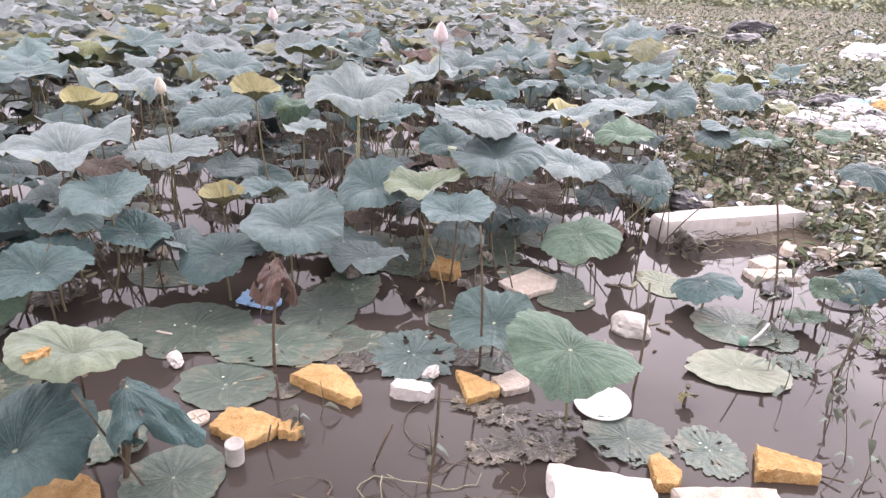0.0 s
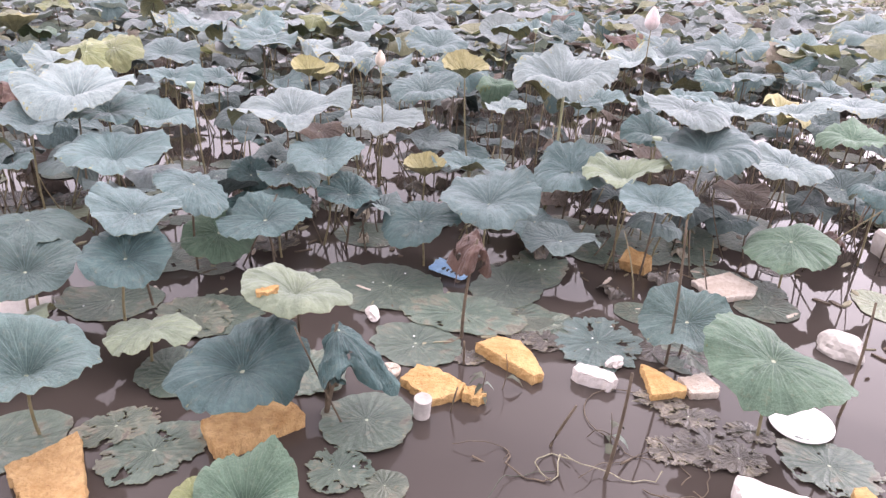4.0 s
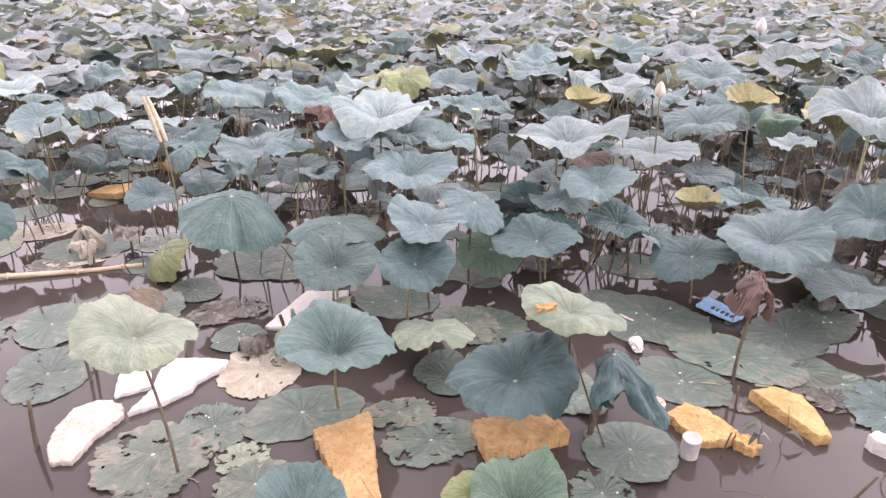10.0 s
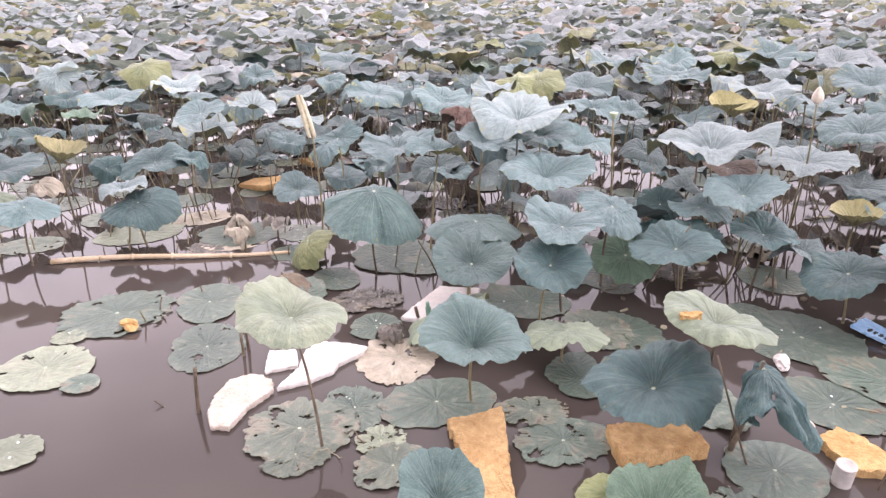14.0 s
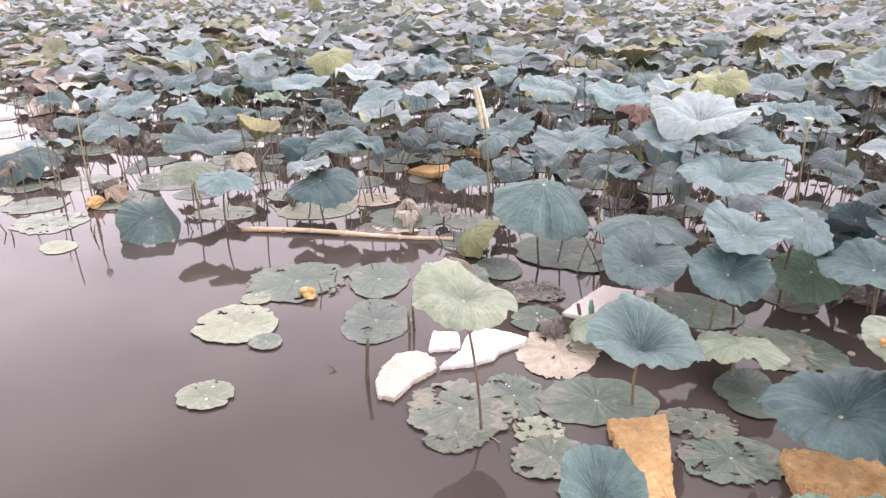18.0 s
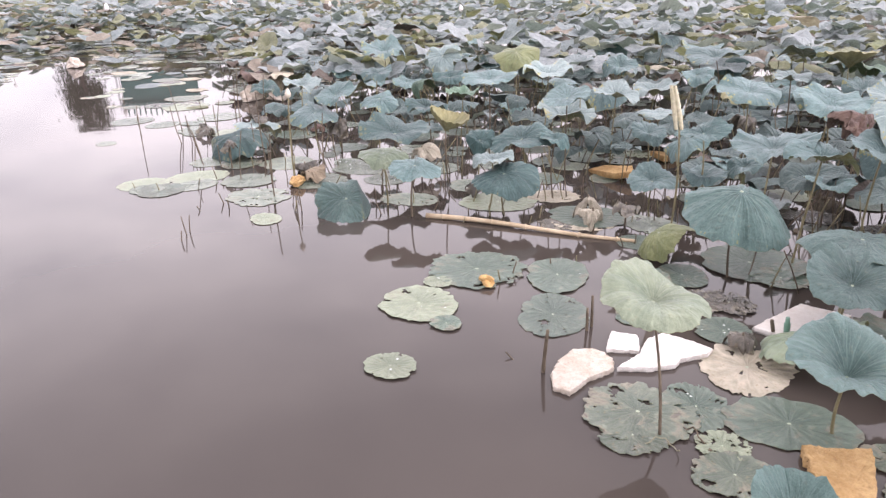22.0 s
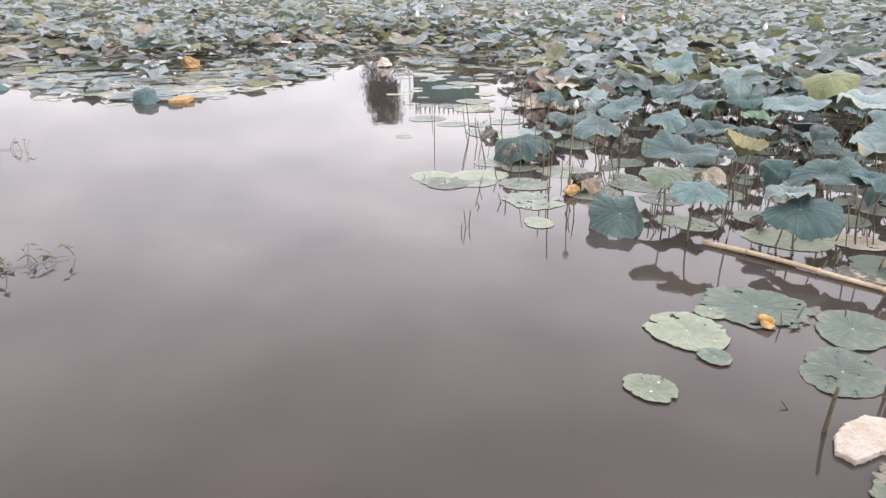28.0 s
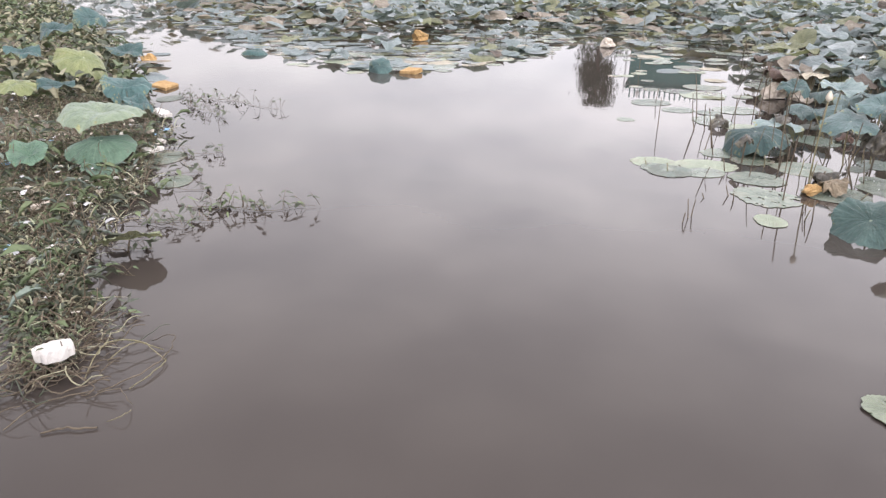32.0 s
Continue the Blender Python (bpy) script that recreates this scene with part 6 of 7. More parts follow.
for x0, y0, x1, y1, z1 in ((-6.90, -0.97, -7.02, -1.05, 0.42), (-6.51, -0.86, -6.44, -0.90, 0.24), (-7.26, -0.49, -7.24, -0.46, 0.50), (-6.60, -0.45, -6.66, -0.44, 0.60), (-6.64, -0.23, -6.60, -0.22, 0.52),
                           (-7.50, -0.35, -7.53, -0.40, 0.36), (-6.42, -0.93, -6.55, -1.02, 0.30), (-5.87, -0.77, -5.90, -0.83, 0.22), (-5.45, -0.30, -5.45, -0.33, 0.55), (-6.10, -0.62, -6.22, -0.66, 0.35), (-7.0, -0.75, -6.9, -0.8, 0.28), (-7.6, -1.45, -7.6, -1.42, 0.16), (-5.2, 0.1, -5.3, 0.12, 0.4)):
    stick(x0, y0, x1, y1, z1, 0.005)
stick(-2.20, 0.50, -2.36, 0.40, 0.02, 0.004, "thin bent twig trailing on the water")
stick(-1.68, 0.70, -1.35, 0.70, 0.03, 0.006, "dead stalk lying along the water")
for x0, y0, x1, y1, z1 in ((0.62, 2.05, 1.22, 1.66, 0.02), (-0.05, 1.55, -0.4, 1.52, 0.01), (0.16, 1.95, 0.02, 1.62, 0.02), (-0.02, 1.75, 0.12, 1.4, 0.02), (-0.3, 1.42, 0.05, 1.40, 0.02),
                           (0.72, 3.1, 0.20, 3.02, 0.03), (1.15, 1.75, 1.5, 1.45, 0.03), (0.35, 1.42, -0.05, 1.34, 0.01), (-1.45, 0.80, -1.22, 0.78, 0.03), (1.05, 3.35, 1.35, 3.0, 0.04)):
    stick(x0, y0, x1, y1, z1, 0.005, "dead brown stalk lying on the water")


def vine(points, r, label, mat=dry_stalk_mat):
    v, f = tube(points, [r] * len(points), 5)
    return tagged(new("dry_vine", mesh_of("dry_vine", v, f, (mat,))), label, "vine", "dry vines")


vr = random.Random(21)
for cx, cy, rad, n in ((-0.05, 1.62, 0.16, 5), (0.12, 1.55, 0.12, 4), (-0.35, 1.50, 0.12, 2), (-1.62, 0.72, 0.08, 2), (-1.40, -2.80, 0.14, 44), (-1.62, -2.80, 0.11, 34), (-1.52, -2.68, 0.10, 16), (-1.74, -2.92, 0.10, 16), (1.42, 3.62, 0.16, 12), (1.75, 3.72, 0.18, 14), (2.05, 3.82, 0.16, 12), (1.28, 3.5, 0.10, 8)):
    for _ in range(n):
        a, x, y = vr.uniform(0, 6.28), cx + vr.gauss(0, rad * 0.5), cy + vr.gauss(0, rad * 0.5)
        z0 = 0.01 + max(0, ground_height(x, y)) + (0.03 if n > 6 else 0)
        pts = []
        for i in range(11):
            pts.append((x, y, max(0.004, z0 + 0.02 * math.sin(i * 0.6 + a))))
            a += vr.gauss(0.16, 0.46)
            x, y = x + rad * 0.2 * math.cos(a), y + rad * 0.2 * math.sin(a)
        vine(pts, vr.uniform(0.001, 0.0026), "tangled dry vine at the water's edge", vr.choice((weed_dry, dry_stalk_mat, dry_stalk_mat, dry_stalk_mat, dry_stalk_mat, weed_dark)))


def hoop(x1, y1, x2, y2, side, rise, r, mat=weed_dry):
    """A vine that leaves the bank, loops over the water and comes back down."""
    d, m = Vector((x2 - x1, y2 - y1, 0)), Vector(((x1 + x2) / 2, (y1 + y2) / 2, 0))
    s_ = Vector((-d.y, d.x, 0)) * side
    vine([Vector((x1, y1, 0.006)) + d * (i / 9) + s_ * math.sin(math.pi * i / 9) + Vector((vr.gauss(0, 0.004), vr.gauss(0, 0.004), rise * math.sin(math.pi * i / 9))) for i in range(10)], r, "dry vine looping out over the water", mat)


for x1, y1, x2, y2, side, rise, r in ((-1.50, -2.60, -1.77, -2.50, 0.30, 0.06, 0.0034), (-1.47, -2.50, -1.76, -2.47, -0.22, 0.02, 0.0034), (-1.53, -2.42, -1.75, -2.46, -0.15, 0.01, 0.0028), (-1.62, -2.62, -1.72, -2.45, 0.35, 0.04, 0.0026),
                                      (-1.20, -2.60, -1.47, -2.52, 0.12, 0.01, 0.003), (-1.24, -2.48, -1.33, -2.34, 0.05, 0.004, 0.005), (-1.42, -2.50, -1.46, -2.34, 0.3, 0.02, 0.002), (-1.36, -2.34, -1.44, -2.32, -0.4, 0.02, 0.002), (-1.80, -2.58, -1.76, -2.46, 0.4, 0.03, 0.0022)):
    hoop(x1, y1, x2, y2, side, rise, r * 0.7, vr.choice((dry_stalk_mat, dry_stalk_mat, stalk_mat)))
ring = [(0.02 + 0.13 * math.cos(a / 20 * 6.28), 1.88 + 0.14 * math.sin(a / 20 * 6.28), 0.006) for a in range(15)]
vine(ring, 0.0018, "thin wire loop lying on the water")


# ---- buds, pods and withered leaves ----
def bud(x, y, z, size, fx, fy, mat, label, petals=7):
    """A closed lotus bud of overlapping petals on a long stalk."""
    rng = random.Random(int(900 + 97 * x + 31 * y))
    thing = tagged(new("lotus_bud"), label, "lotus bud", "lotus buds")
    thing.matrix_world = pose(fx, fy, 0)
    v, f = tube(bent((0, 0, -0.08), (x - fx, y - fy, z), rng, 0.03, 8), [0.0055, 0.0053, 0.005, 0.005, 0.0047, 0.0045, 0.0043, 0.004])
    part("stalk", mesh_of("stalk", v, f, (stalk_mat,)), thing)
    for k in range(petals):
        verts, faces = [], []
        base = 2 * math.pi * k / petals + 0.3
        inner = 0.86 if k % 2 else 1.0
        for i in range(8):
            s = i / 7
            rad = size * inner * (0.06 + 0.44 * math.sin(math.pi * min(1, s ** 0.68 * 0.95 + 0.03)))
            if s > 0.95:
                rad = size * 0.015
            for j in range(5):
                a = base + (j - 2) * 0.30
                verts.append((rad * math.cos(a), rad * math.sin(a), size * 1.55 * s))
        for i in range(7):
            for j in range(4):
                faces.append((i * 5 + j, i * 5 + j + 1, (i + 1) * 5 + j + 1, (i + 1) * 5 + j))
        part("petal", mesh_of("petal", verts, faces, (mat,)), thing).matrix_local = pose(x - fx, y - fy, z - 0.01)
    return thing


bud(-1.40, 3.34, 0.78, 0.055, -1.50, 3.57, petal_cream, "closed cream lotus bud on a tall stalk")
bud(-0.09, 5.46, 0.86, 0.11, -0.05, 5.5, petal_pink, "large closed pink lotus bud above the leaves")
bud(-1.90, 7.6, 0.80, 0.10, -1.9, 7.6, petal_pink, "large closed pink lotus bud above the leaves")
bud(-1.60, 3.40, 0.55, 0.035, -1.55, 3.43, petal_cream, "small cream lotus bud on a thin stalk")
bud(-5.17, -0.12, 0.55, 0.045, -5.15, -0.13, petal_cream, "small grey lotus bud on a thin stalk over water")
bud(-4.95, 2.0, 0.45, 0.04, -4.9, 2.0, petal_cream, "small cream lotus bud on a thin stalk")
br = random.Random(5)
for _ in range(46):
    ang, dist = radians(br.uniform(0, 118)), br.uniform(10, 34)
    x, y = -0.15 - dist * math.sin(ang), -0.3 + dist * math.cos(ang)
    if in_field(x, y):
        bud(x, y, br.uniform(0.66, 0.86), br.uniform(0.055, 0.085), x + 0.02, y, petal_white, "white lotus bud standing over the distant leaves", 5)


def pod(x, y, z, fx, fy):
    thing = tagged(new("lotus_seed_pod"), "pale green lotus seed pod on a thin stalk", "seed pod", "lotus seed pods")
    thing.matrix_world = pose(fx, fy, 0)
    v, f = tube(bent((0, 0, -0.05), (x - fx, y - fy, z), random.Random(3), 0.03, 6), [0.005] * 6)
    part("stalk", mesh_of("stalk", v, f, (stalk_mat,)), thing)
    v, f = lathe([(0.005, -0.02), (0.014, -0.008), (0.021, 0.008), (0.024, 0.016), (0.022, 0.020), (0.004, 0.019)], 18)
    part("head", mesh_of("head", v, f, (SKINS["lime"][0],)), thing).matrix_local = pose(x - fx, y - fy, z + 0.018)


pod(0.02, 3.40, 0.52, 0.03, 3.42)
pod(-1.02, 6.0, 0.70, -1.0, 6.0)
pod(-2.3, 3.0, 0.62, -2.25, 3.02)


def withered(kind, x, y, z, r, fx, fy, label, fold=1.0, seed=1):
    """A crumpled leaf that hangs folded round the head of its stalk."""
    rng = random.Random(seed)
    thing = tagged(new("withered_lotus_leaf"), label, "lotus leaf", "withered lotus leaves")
    thing.matrix_world = pose(fx, fy, 0)
    v, f, uv, slots = blade_data(rng, r, 0.1, 0.12, 0.12, 14, 64)
    w = []
    for a, b, c in v:
        d = math.hypot(a, b)
        ang = math.atan2(b, a)
        pinch = 1 - (0.55 + 0.3 * math.sin(ang + seed)) * fold * d / r
        crease = 0.20 * d * math.sin(5 * ang + 2 * math.sin(2 * ang + seed)) + 0.30 * d * noise.noise(Vector((math.cos(ang) * 2, math.sin(ang) * 2, seed + d * 20)))
        w.append((a * pinch + crease * math.cos(ang) * 0.6, b * pinch + crease * math.sin(ang) * 0.6, c - fold * d * (0.75 + 0.35 * math.sin(2 * ang + seed)) + 0.30 * d * noise.noise(Vector((a * 14, b * 14, seed))) + 0.1 * d * noise.noise(Vector((a * 45, b * 45, seed)))))
    part("blade", mesh_of("blade", w, f, (SKINS[kind][0], SKINS[kind][0]), True, uv, slots), thing).matrix_local = pose(x - fx, y - fy, z, rng.uniform(-18, 18), rng.uniform(-18, 18), rng.uniform(0, 360))
    sv, sf = tube(bent((0, 0, -0.08), (x - fx, y - fy, z), rng, 0.04, 7), [0.007, 0.0068, 0.0065, 0.006, 0.006, 0.0055, 0.005])
    part("stalk", mesh_of("stalk", sv, sf, (dry_stalk_mat,)), thing)
    return thing


withered("dead", -0.57, 2.17, 0.41, 0.13, -0.60, 2.16, SPOKEN["dead"], 0.95, 4)
pad("husk", -4.08, 1.40, 0.17, 0.8, 63, 0.1)
pad("husk", -3.61, 1.36, 0.19, 0.9, 63, 0.08)
withered("husk", -3.63, 1.40, 0.15, 0.13, -3.62, 1.38, "twisted dry yellow lotus leaf on a bleached pad", 1.0, 36)
withered("brown", -4.97, -0.03, 0.10, 0.14, -4.97, -0.03, "brown dead lotus leaf heaped beside orange foam", 0.7, 38)
withered("rotten", -6.7, -0.75, 0.09, 0.13, -6.7, -0.75, "brown rotten lotus leaf slumped among pads", 0.7, 39)
withered("dark", -0.822, 1.52, 0.365, 0.195, -0.90, 1.60, "dark teal lotus leaf folded and hanging on its stalk", 1.05, 3)
withered("husk", -3.39, 1.30, 0.16, 0.11, -3.38, 1.31, SPOKEN["husk"], 0.9, 6)
withered("brown", -2.78, 1.165, 0.13, 0.15, -2.78, 1.165, "brown curled lotus leaf with a tan rim", 0.7, 8)
withered("rotten", -5.15, -0.05, 0.09, 0.14, -5.15, -0.05, "brown rotten lotus leaf slumped among pads", 0.7, 10)
withered("dead", 0.95, 3.55, 0.16, 0.14, 0.95, 3.55, SPOKEN["dead"], 0.9, 12)
withered("rotten", 1.30, 3.48, 0.14, 0.13, 1.30, 3.48, "brown withered lotus leaf beside the foam box", 0.8, 14)
withered("rotten", -5.7, 0.30, 0.28, 0.15, -5.7, 0.30, "brown withered lotus leaf hanging on its stalk", 0.9, 16)
withered("dead", -3.15, 2.75, 0.62, 0.16, -3.15, 2.75, SPOKEN["dead"], 0.7, 18)
withered("rotten", -4.2, 2.9, 0.4, 0.16, -4.2, 2.9, "brown withered lotus leaf hanging on its stalk", 0.9, 20)
withered("dead", -3.6, 3.6, 0.5, 0.16, -3.6, 3.6, SPOKEN["dead"], 0.9, 22)
withered("rotten", -1.3, 4.6, 0.4, 0.16, -1.3, 4.6, "brown withered lotus leaf hanging on its stalk", 0.9, 24)
pad("husk", -2.02, 1.20, 0.165, 1.15, 20, 0.12)
withered("rotten", -2.14, 1.27, 0.07, 0.09, -2.14, 1.27, "dark brown curled leaf scrap on a tan dead leaf", 0.6, 27)

scroll_skin = plain("leaf_rolled", (0.56, 0.51, 0.35), (0.70, 0.65, 0.48), scale=30, rough=0.6, bump=0.3)
# the rolled young leaf
roll = tagged(new("rolled_lotus_leaf"), "rolled yellow young lotus leaf on a tall stalk", "lotus leaf")
roll.matrix_world = pose(-3.36, 1.77, 0)
v, f = tube(bent((0, 0, -0.08), (-0.01, -0.01, 0.58), random.Random(2), 0.02, 8), [0.0065, 0.0063, 0.006, 0.006, 0.0058, 0.0055, 0.0052, 0.005])
part("stalk", mesh_of("stalk", v, f, (stalk_mat,)), roll)
for side in (-1, 1):
    verts, faces, uvs = [], [], []
    for i in range(13):
        s = i / 12
        rad = 0.0155 * math.sin(math.pi * min(1, 0.14 + s * 0.74)) ** 0.5 * (1 + 0.08 * math.sin(26 * s + side))
        for j in range(13):
            a = j / 12 * 5.6
            k = rad * (1 - 0.05 * j)
            verts.append((side * 0.0140 * (1 - 0.35 * s) + 0.045 * s + 0.010 * s * s + k * math.cos(a), k * math.sin(a) + 0.003 * math.sin(9 * s), 0.55 + 0.23 * s))
            uvs.append((j / 12, 0.3 + 0.6 * s))
    for i in range(12):
        for j in range(12):
            faces.append((i * 13 + j, i * 13 + j + 1, (i + 1) * 13 + j + 1, (i + 1) * 13 + j))
    part("scroll", mesh_of("scroll", verts, faces, (scroll_skin,), True, uvs), roll).matrix_local = pose(-0.008, -0.008, 0, 0, 0, 242)


wl_ = random.Random(44)
for k in range(16):
    x, y = wl_.uniform(-1.9, 0.3), wl_.uniform(2.7, 3.6)
    withered(wl_.choice(("rotten", "rotten", "husk")), x, y, wl_.uniform(0.04, 0.10), wl_.uniform(0.06, 0.10), x, y, "brown dead lotus leaf slumped under the canopy", wl_.uniform(0.4, 0.9), 80 + k)
made = 0
while made < 12:
    x, y = wl_.uniform(-6.6, -3.2), wl_.uniform(-0.6, 2.8)
    if in_field(x, y) and edge_distance(x, y, WATER) > 0.12:
        made += 1
        withered(wl_.choice(("rotten", "rotten", "husk", "dead")), x, y, wl_.uniform(0.06, 0.3), wl_.uniform(0.08, 0.14), x, y, "brown dead lotus leaf slumped between the pads", wl_.uniform(0.4, 0.9), 50 + made)
withered("yellow", 0.87, 2.06, 0.05, 0.04, 0.87, 2.06, "yellow curled leaf scrap standing in the water", 0.5, 31)


# ---- the banks: weeds, plastic bags and crumbs ----
def weed_mesh(name, label, spots, rng, mats, size, high, broad=0.26):
    """Pointed leaves folded along the midrib, hung on thin stems, at (x, y) over the ground."""
    verts, faces, slots = [], [], []
    for x, y in spots:
        z0 = max(0.0, ground_height(x, y))
        m = rng.choices(range(len(mats)), (5, 3, 3, 2)[:len(mats)])[0]
        top = high * rng.random() ** 1.5
        for _ in range(rng.choice((3, 4, 5))):
            h = z0 + top * rng.uniform(0.3, 1)
            a, up, ln = rng.uniform(0, 6.28), rng.uniform(-0.7, 0.6), size * rng.choice((0.5, 0.8, 1.0, 1.5))
            ox, oy = x + rng.gauss(0, size * 0.7), y + rng.gauss(0, size * 0.7)
            d = Vector((math.cos(a) * math.cos(up), math.sin(a) * math.cos(up), math.sin(up)))
            s = Vector((-math.sin(a), math.cos(a), rng.uniform(-0.5, 0.5))) * broad * rng.uniform(0.6, 1.2)
            lift, sag = Vector((0, 0, 0.12)), Vector((0, 0, -0.3 * ln))
            p, k = Vector((ox, oy, max(0.008, h))), len(verts)
            verts += [p, p + ln * (0.35 * d + s + lift), p + ln * (0.4 * d), p + ln * (0.35 * d - s + lift), p + ln * (0.75 * d + 0.55 * s + lift) + sag * 0.4, p + ln * 0.75 * d + sag * 0.4, p + ln * (0.75 * d - 0.55 * s + lift) + sag * 0.4, p + ln * d + sag]
            faces += [(k, k + 2, k + 1), (k, k + 3, k + 2), (k + 1, k + 2, k + 5, k + 4), (k + 2, k + 3, k + 6, k + 5), (k + 4, k + 5, k + 7), (k + 5, k + 6, k + 7)]
            slots += [m] * 6
    return tagged(new(name, mesh_of(name, verts, faces, mats, False, slots=slots)), label, "weeds", kind="stuff")


wr = random.Random(31)


def scatter(poly, count, low, high, dist_low, dist_high, power=1.0):
    out = []
    while len(out) < count:
        ang, dist = radians(wr.uniform(low, high)), dist_low + (dist_high - dist_low) * wr.random() ** power
        x, y = -0.1 - dist * math.sin(ang), -0.3 + dist * math.cos(ang)
        if noise.noise(Vector((x * 1.4, y * 1.4, 7))) + 0.6 * noise.noise(Vector((x * 4, y * 4, 2))) < wr.uniform(-0.75, 0.25):
            continue
        if inside(x, y, poly) and not (abs(x - 1.62) < 0.52 and abs(y - 3.81) < 0.34):
            out.append((x, y))
    return out


FOUR = (weed_mat, weed_dry, weed_pale, weed_blue)
weed_mesh("bank_weeds", "low green and dry weeds covering the littered bank", scatter(RIGHT, 4600, -42, -5, 3.3, 11, 1.3), wr, FOUR, 0.06, 0.17)
# paler, bluer weeds farther off: haze imitated by the choice of colours
weed_mesh("bank_weeds", "grassy weeds on the far part of the bank", scatter(RIGHT, 4800, -40, -5, 9.5, 42, 1.3), wr, (weed_pale, weed_blue, weed_mat), 0.10, 0.26)
weed_mesh("bank_weeds", "matted weeds and trash along the water's edge", scatter(LEFT, 3800, 122, 152, 2.8, 9, 1.1), wr, (weed_dark, weed_mat, dry_stalk_mat, weed_dry), 0.042, 0.13, 0.15)
weed_mesh("bank_weeds", "broad green weed leaves along the water's edge", scatter(LEFT, 200, 124, 150, 3.3, 7, 1.1), wr, (weed_mat, weed_dark, weed_blue), 0.11, 0.14, 0.13)
weed_mesh("bank_weeds", "weeds on the farther bank behind the water", scatter(LEFT, 2000, 122, 152, 8, 28), wr, (weed_mat, weed_dry, weed_dark), 0.14, 0.30)


# the haze over this scrub is only its pale, bluish colouring
weed_mesh("bank_weeds", "low scrub far along the bank, haze in its colour", scatter(RIGHT, 2600, -36, -5, 38, 85, 1.0), wr, (weed_pale, weed_blue, weed_pale), 0.4, 0.45)
# lotus leaves that have spread onto the littered bank
for k in range(34):
    ang, dist = radians(wr.uniform(-26, -9)), wr.uniform(4.6, 10.5)
    x, y = -0.1 - dist * math.sin(ang), -0.3 + dist * math.cos(ang)
    if inside(x, y, RIGHT) and edge_distance(x, y, RIGHT) < 1.6 and not (abs(x - 1.65) < 0.7 and abs(y - 3.8) < 0.5):
        tilt, az = wr.gauss(0, 0.3), wr.uniform(0, 6.28)
        leaf(wr.choice(("blue", "blue", "pale", "green", "olive")), x, y, ground_height(x, y) + wr.uniform(0.15, 0.5), wr.uniform(0.10, 0.19), tilt * math.cos(az), tilt * math.sin(az), cup=wr.choice((-0.2, 0.2, 0.4)), ruf=0.13, flop=wr.choice((0, 0.7)), label="lotus leaf standing among bank weeds and litter")


def grass_mesh(label, spots, rng, low, high, mats=(weed_pale, weed_dry, dry_stalk_mat)):
    """Long thin blades, each a bent strip, lying and leaning every way."""
    verts, faces, slots = [], [], []
    for x, y in spots:
        z0, ln, a, up = max(0.004, ground_height(x, y)), rng.uniform(low, high), rng.uniform(0, 6.28), rng.uniform(0.1, 1.2)
        w, d, k = 0.016 * ln + 0.002, Vector((math.cos(a), math.sin(a), 0)), len(verts)
        s = Vector((-math.sin(a), math.cos(a), 0))
        for i in range(5):
            t = i / 4
            p = Vector((x, y, z0)) + d * ln * t * math.cos(up) + Vector((0, 0, ln * (math.sin(up) * t - 0.75 * t * t * math.sin(up))))
            verts += [p + s * w * (1 - 0.8 * t), p - s * w * (1 - 0.8 * t)]
        faces += [(k + 2 * i, k + 2 * i + 1, k + 2 * i + 3, k + 2 * i + 2) for i in range(4)]
        slots += [rng.choice((0, 1, 1, 2))] * 4
    tagged(new("dry_grass", mesh_of("dry_grass", verts, faces, mats, False, slots=slots)), label, "grass", kind="stuff")


grass_mesh("bleached grass and vine strands on the littered bank", scatter(RIGHT, 3000, -42, -5, 3.3, 12, 1.2), wr, 0.10, 0.30)
# pale and bluish blades on the far slope stand in for haze
grass_mesh("far slope grass coloured pale in place of haze", scatter(RIGHT, 6500, -40, -5, 9, 42, 1.2), wr, 0.25, 0.7, (weed_pale, weed_pale, weed_blue))
grass_mesh("bent dry grass and strands along the water's edge", scatter(LEFT, 2600, 122, 152, 2.3, 9, 1.1), wr, 0.08, 0.26)
bits = []
for x, y in scatter(RIGHT, 420, -40, -8, 3.3, 14, 1.2) + scatter(LEFT, 900, 122, 150, 2.4, 8):
    z0, h = max(0, ground_height(x, y)), wr.uniform(0.08, 0.34) * (1 if x > 0 else 0.75)
    a = wr.uniform(0, 6.28)
    v, f = tube(bent((x, y, z0 - 0.02), (x + h * 0.6 * math.cos(a), y + h * 0.6 * math.sin(a), z0 + h * wr.uniform(0.2, 1)), wr, 0.12, 5), [0.0032, 0.003, 0.0028, 0.0025, 0.002], 4)
    bits.append((v, f, 0))
tagged(new("weed_stems", joined("weed_stems", bits, (dry_stalk_mat,))), "dry brown weed stems on the banks", "weeds", kind="stuff")


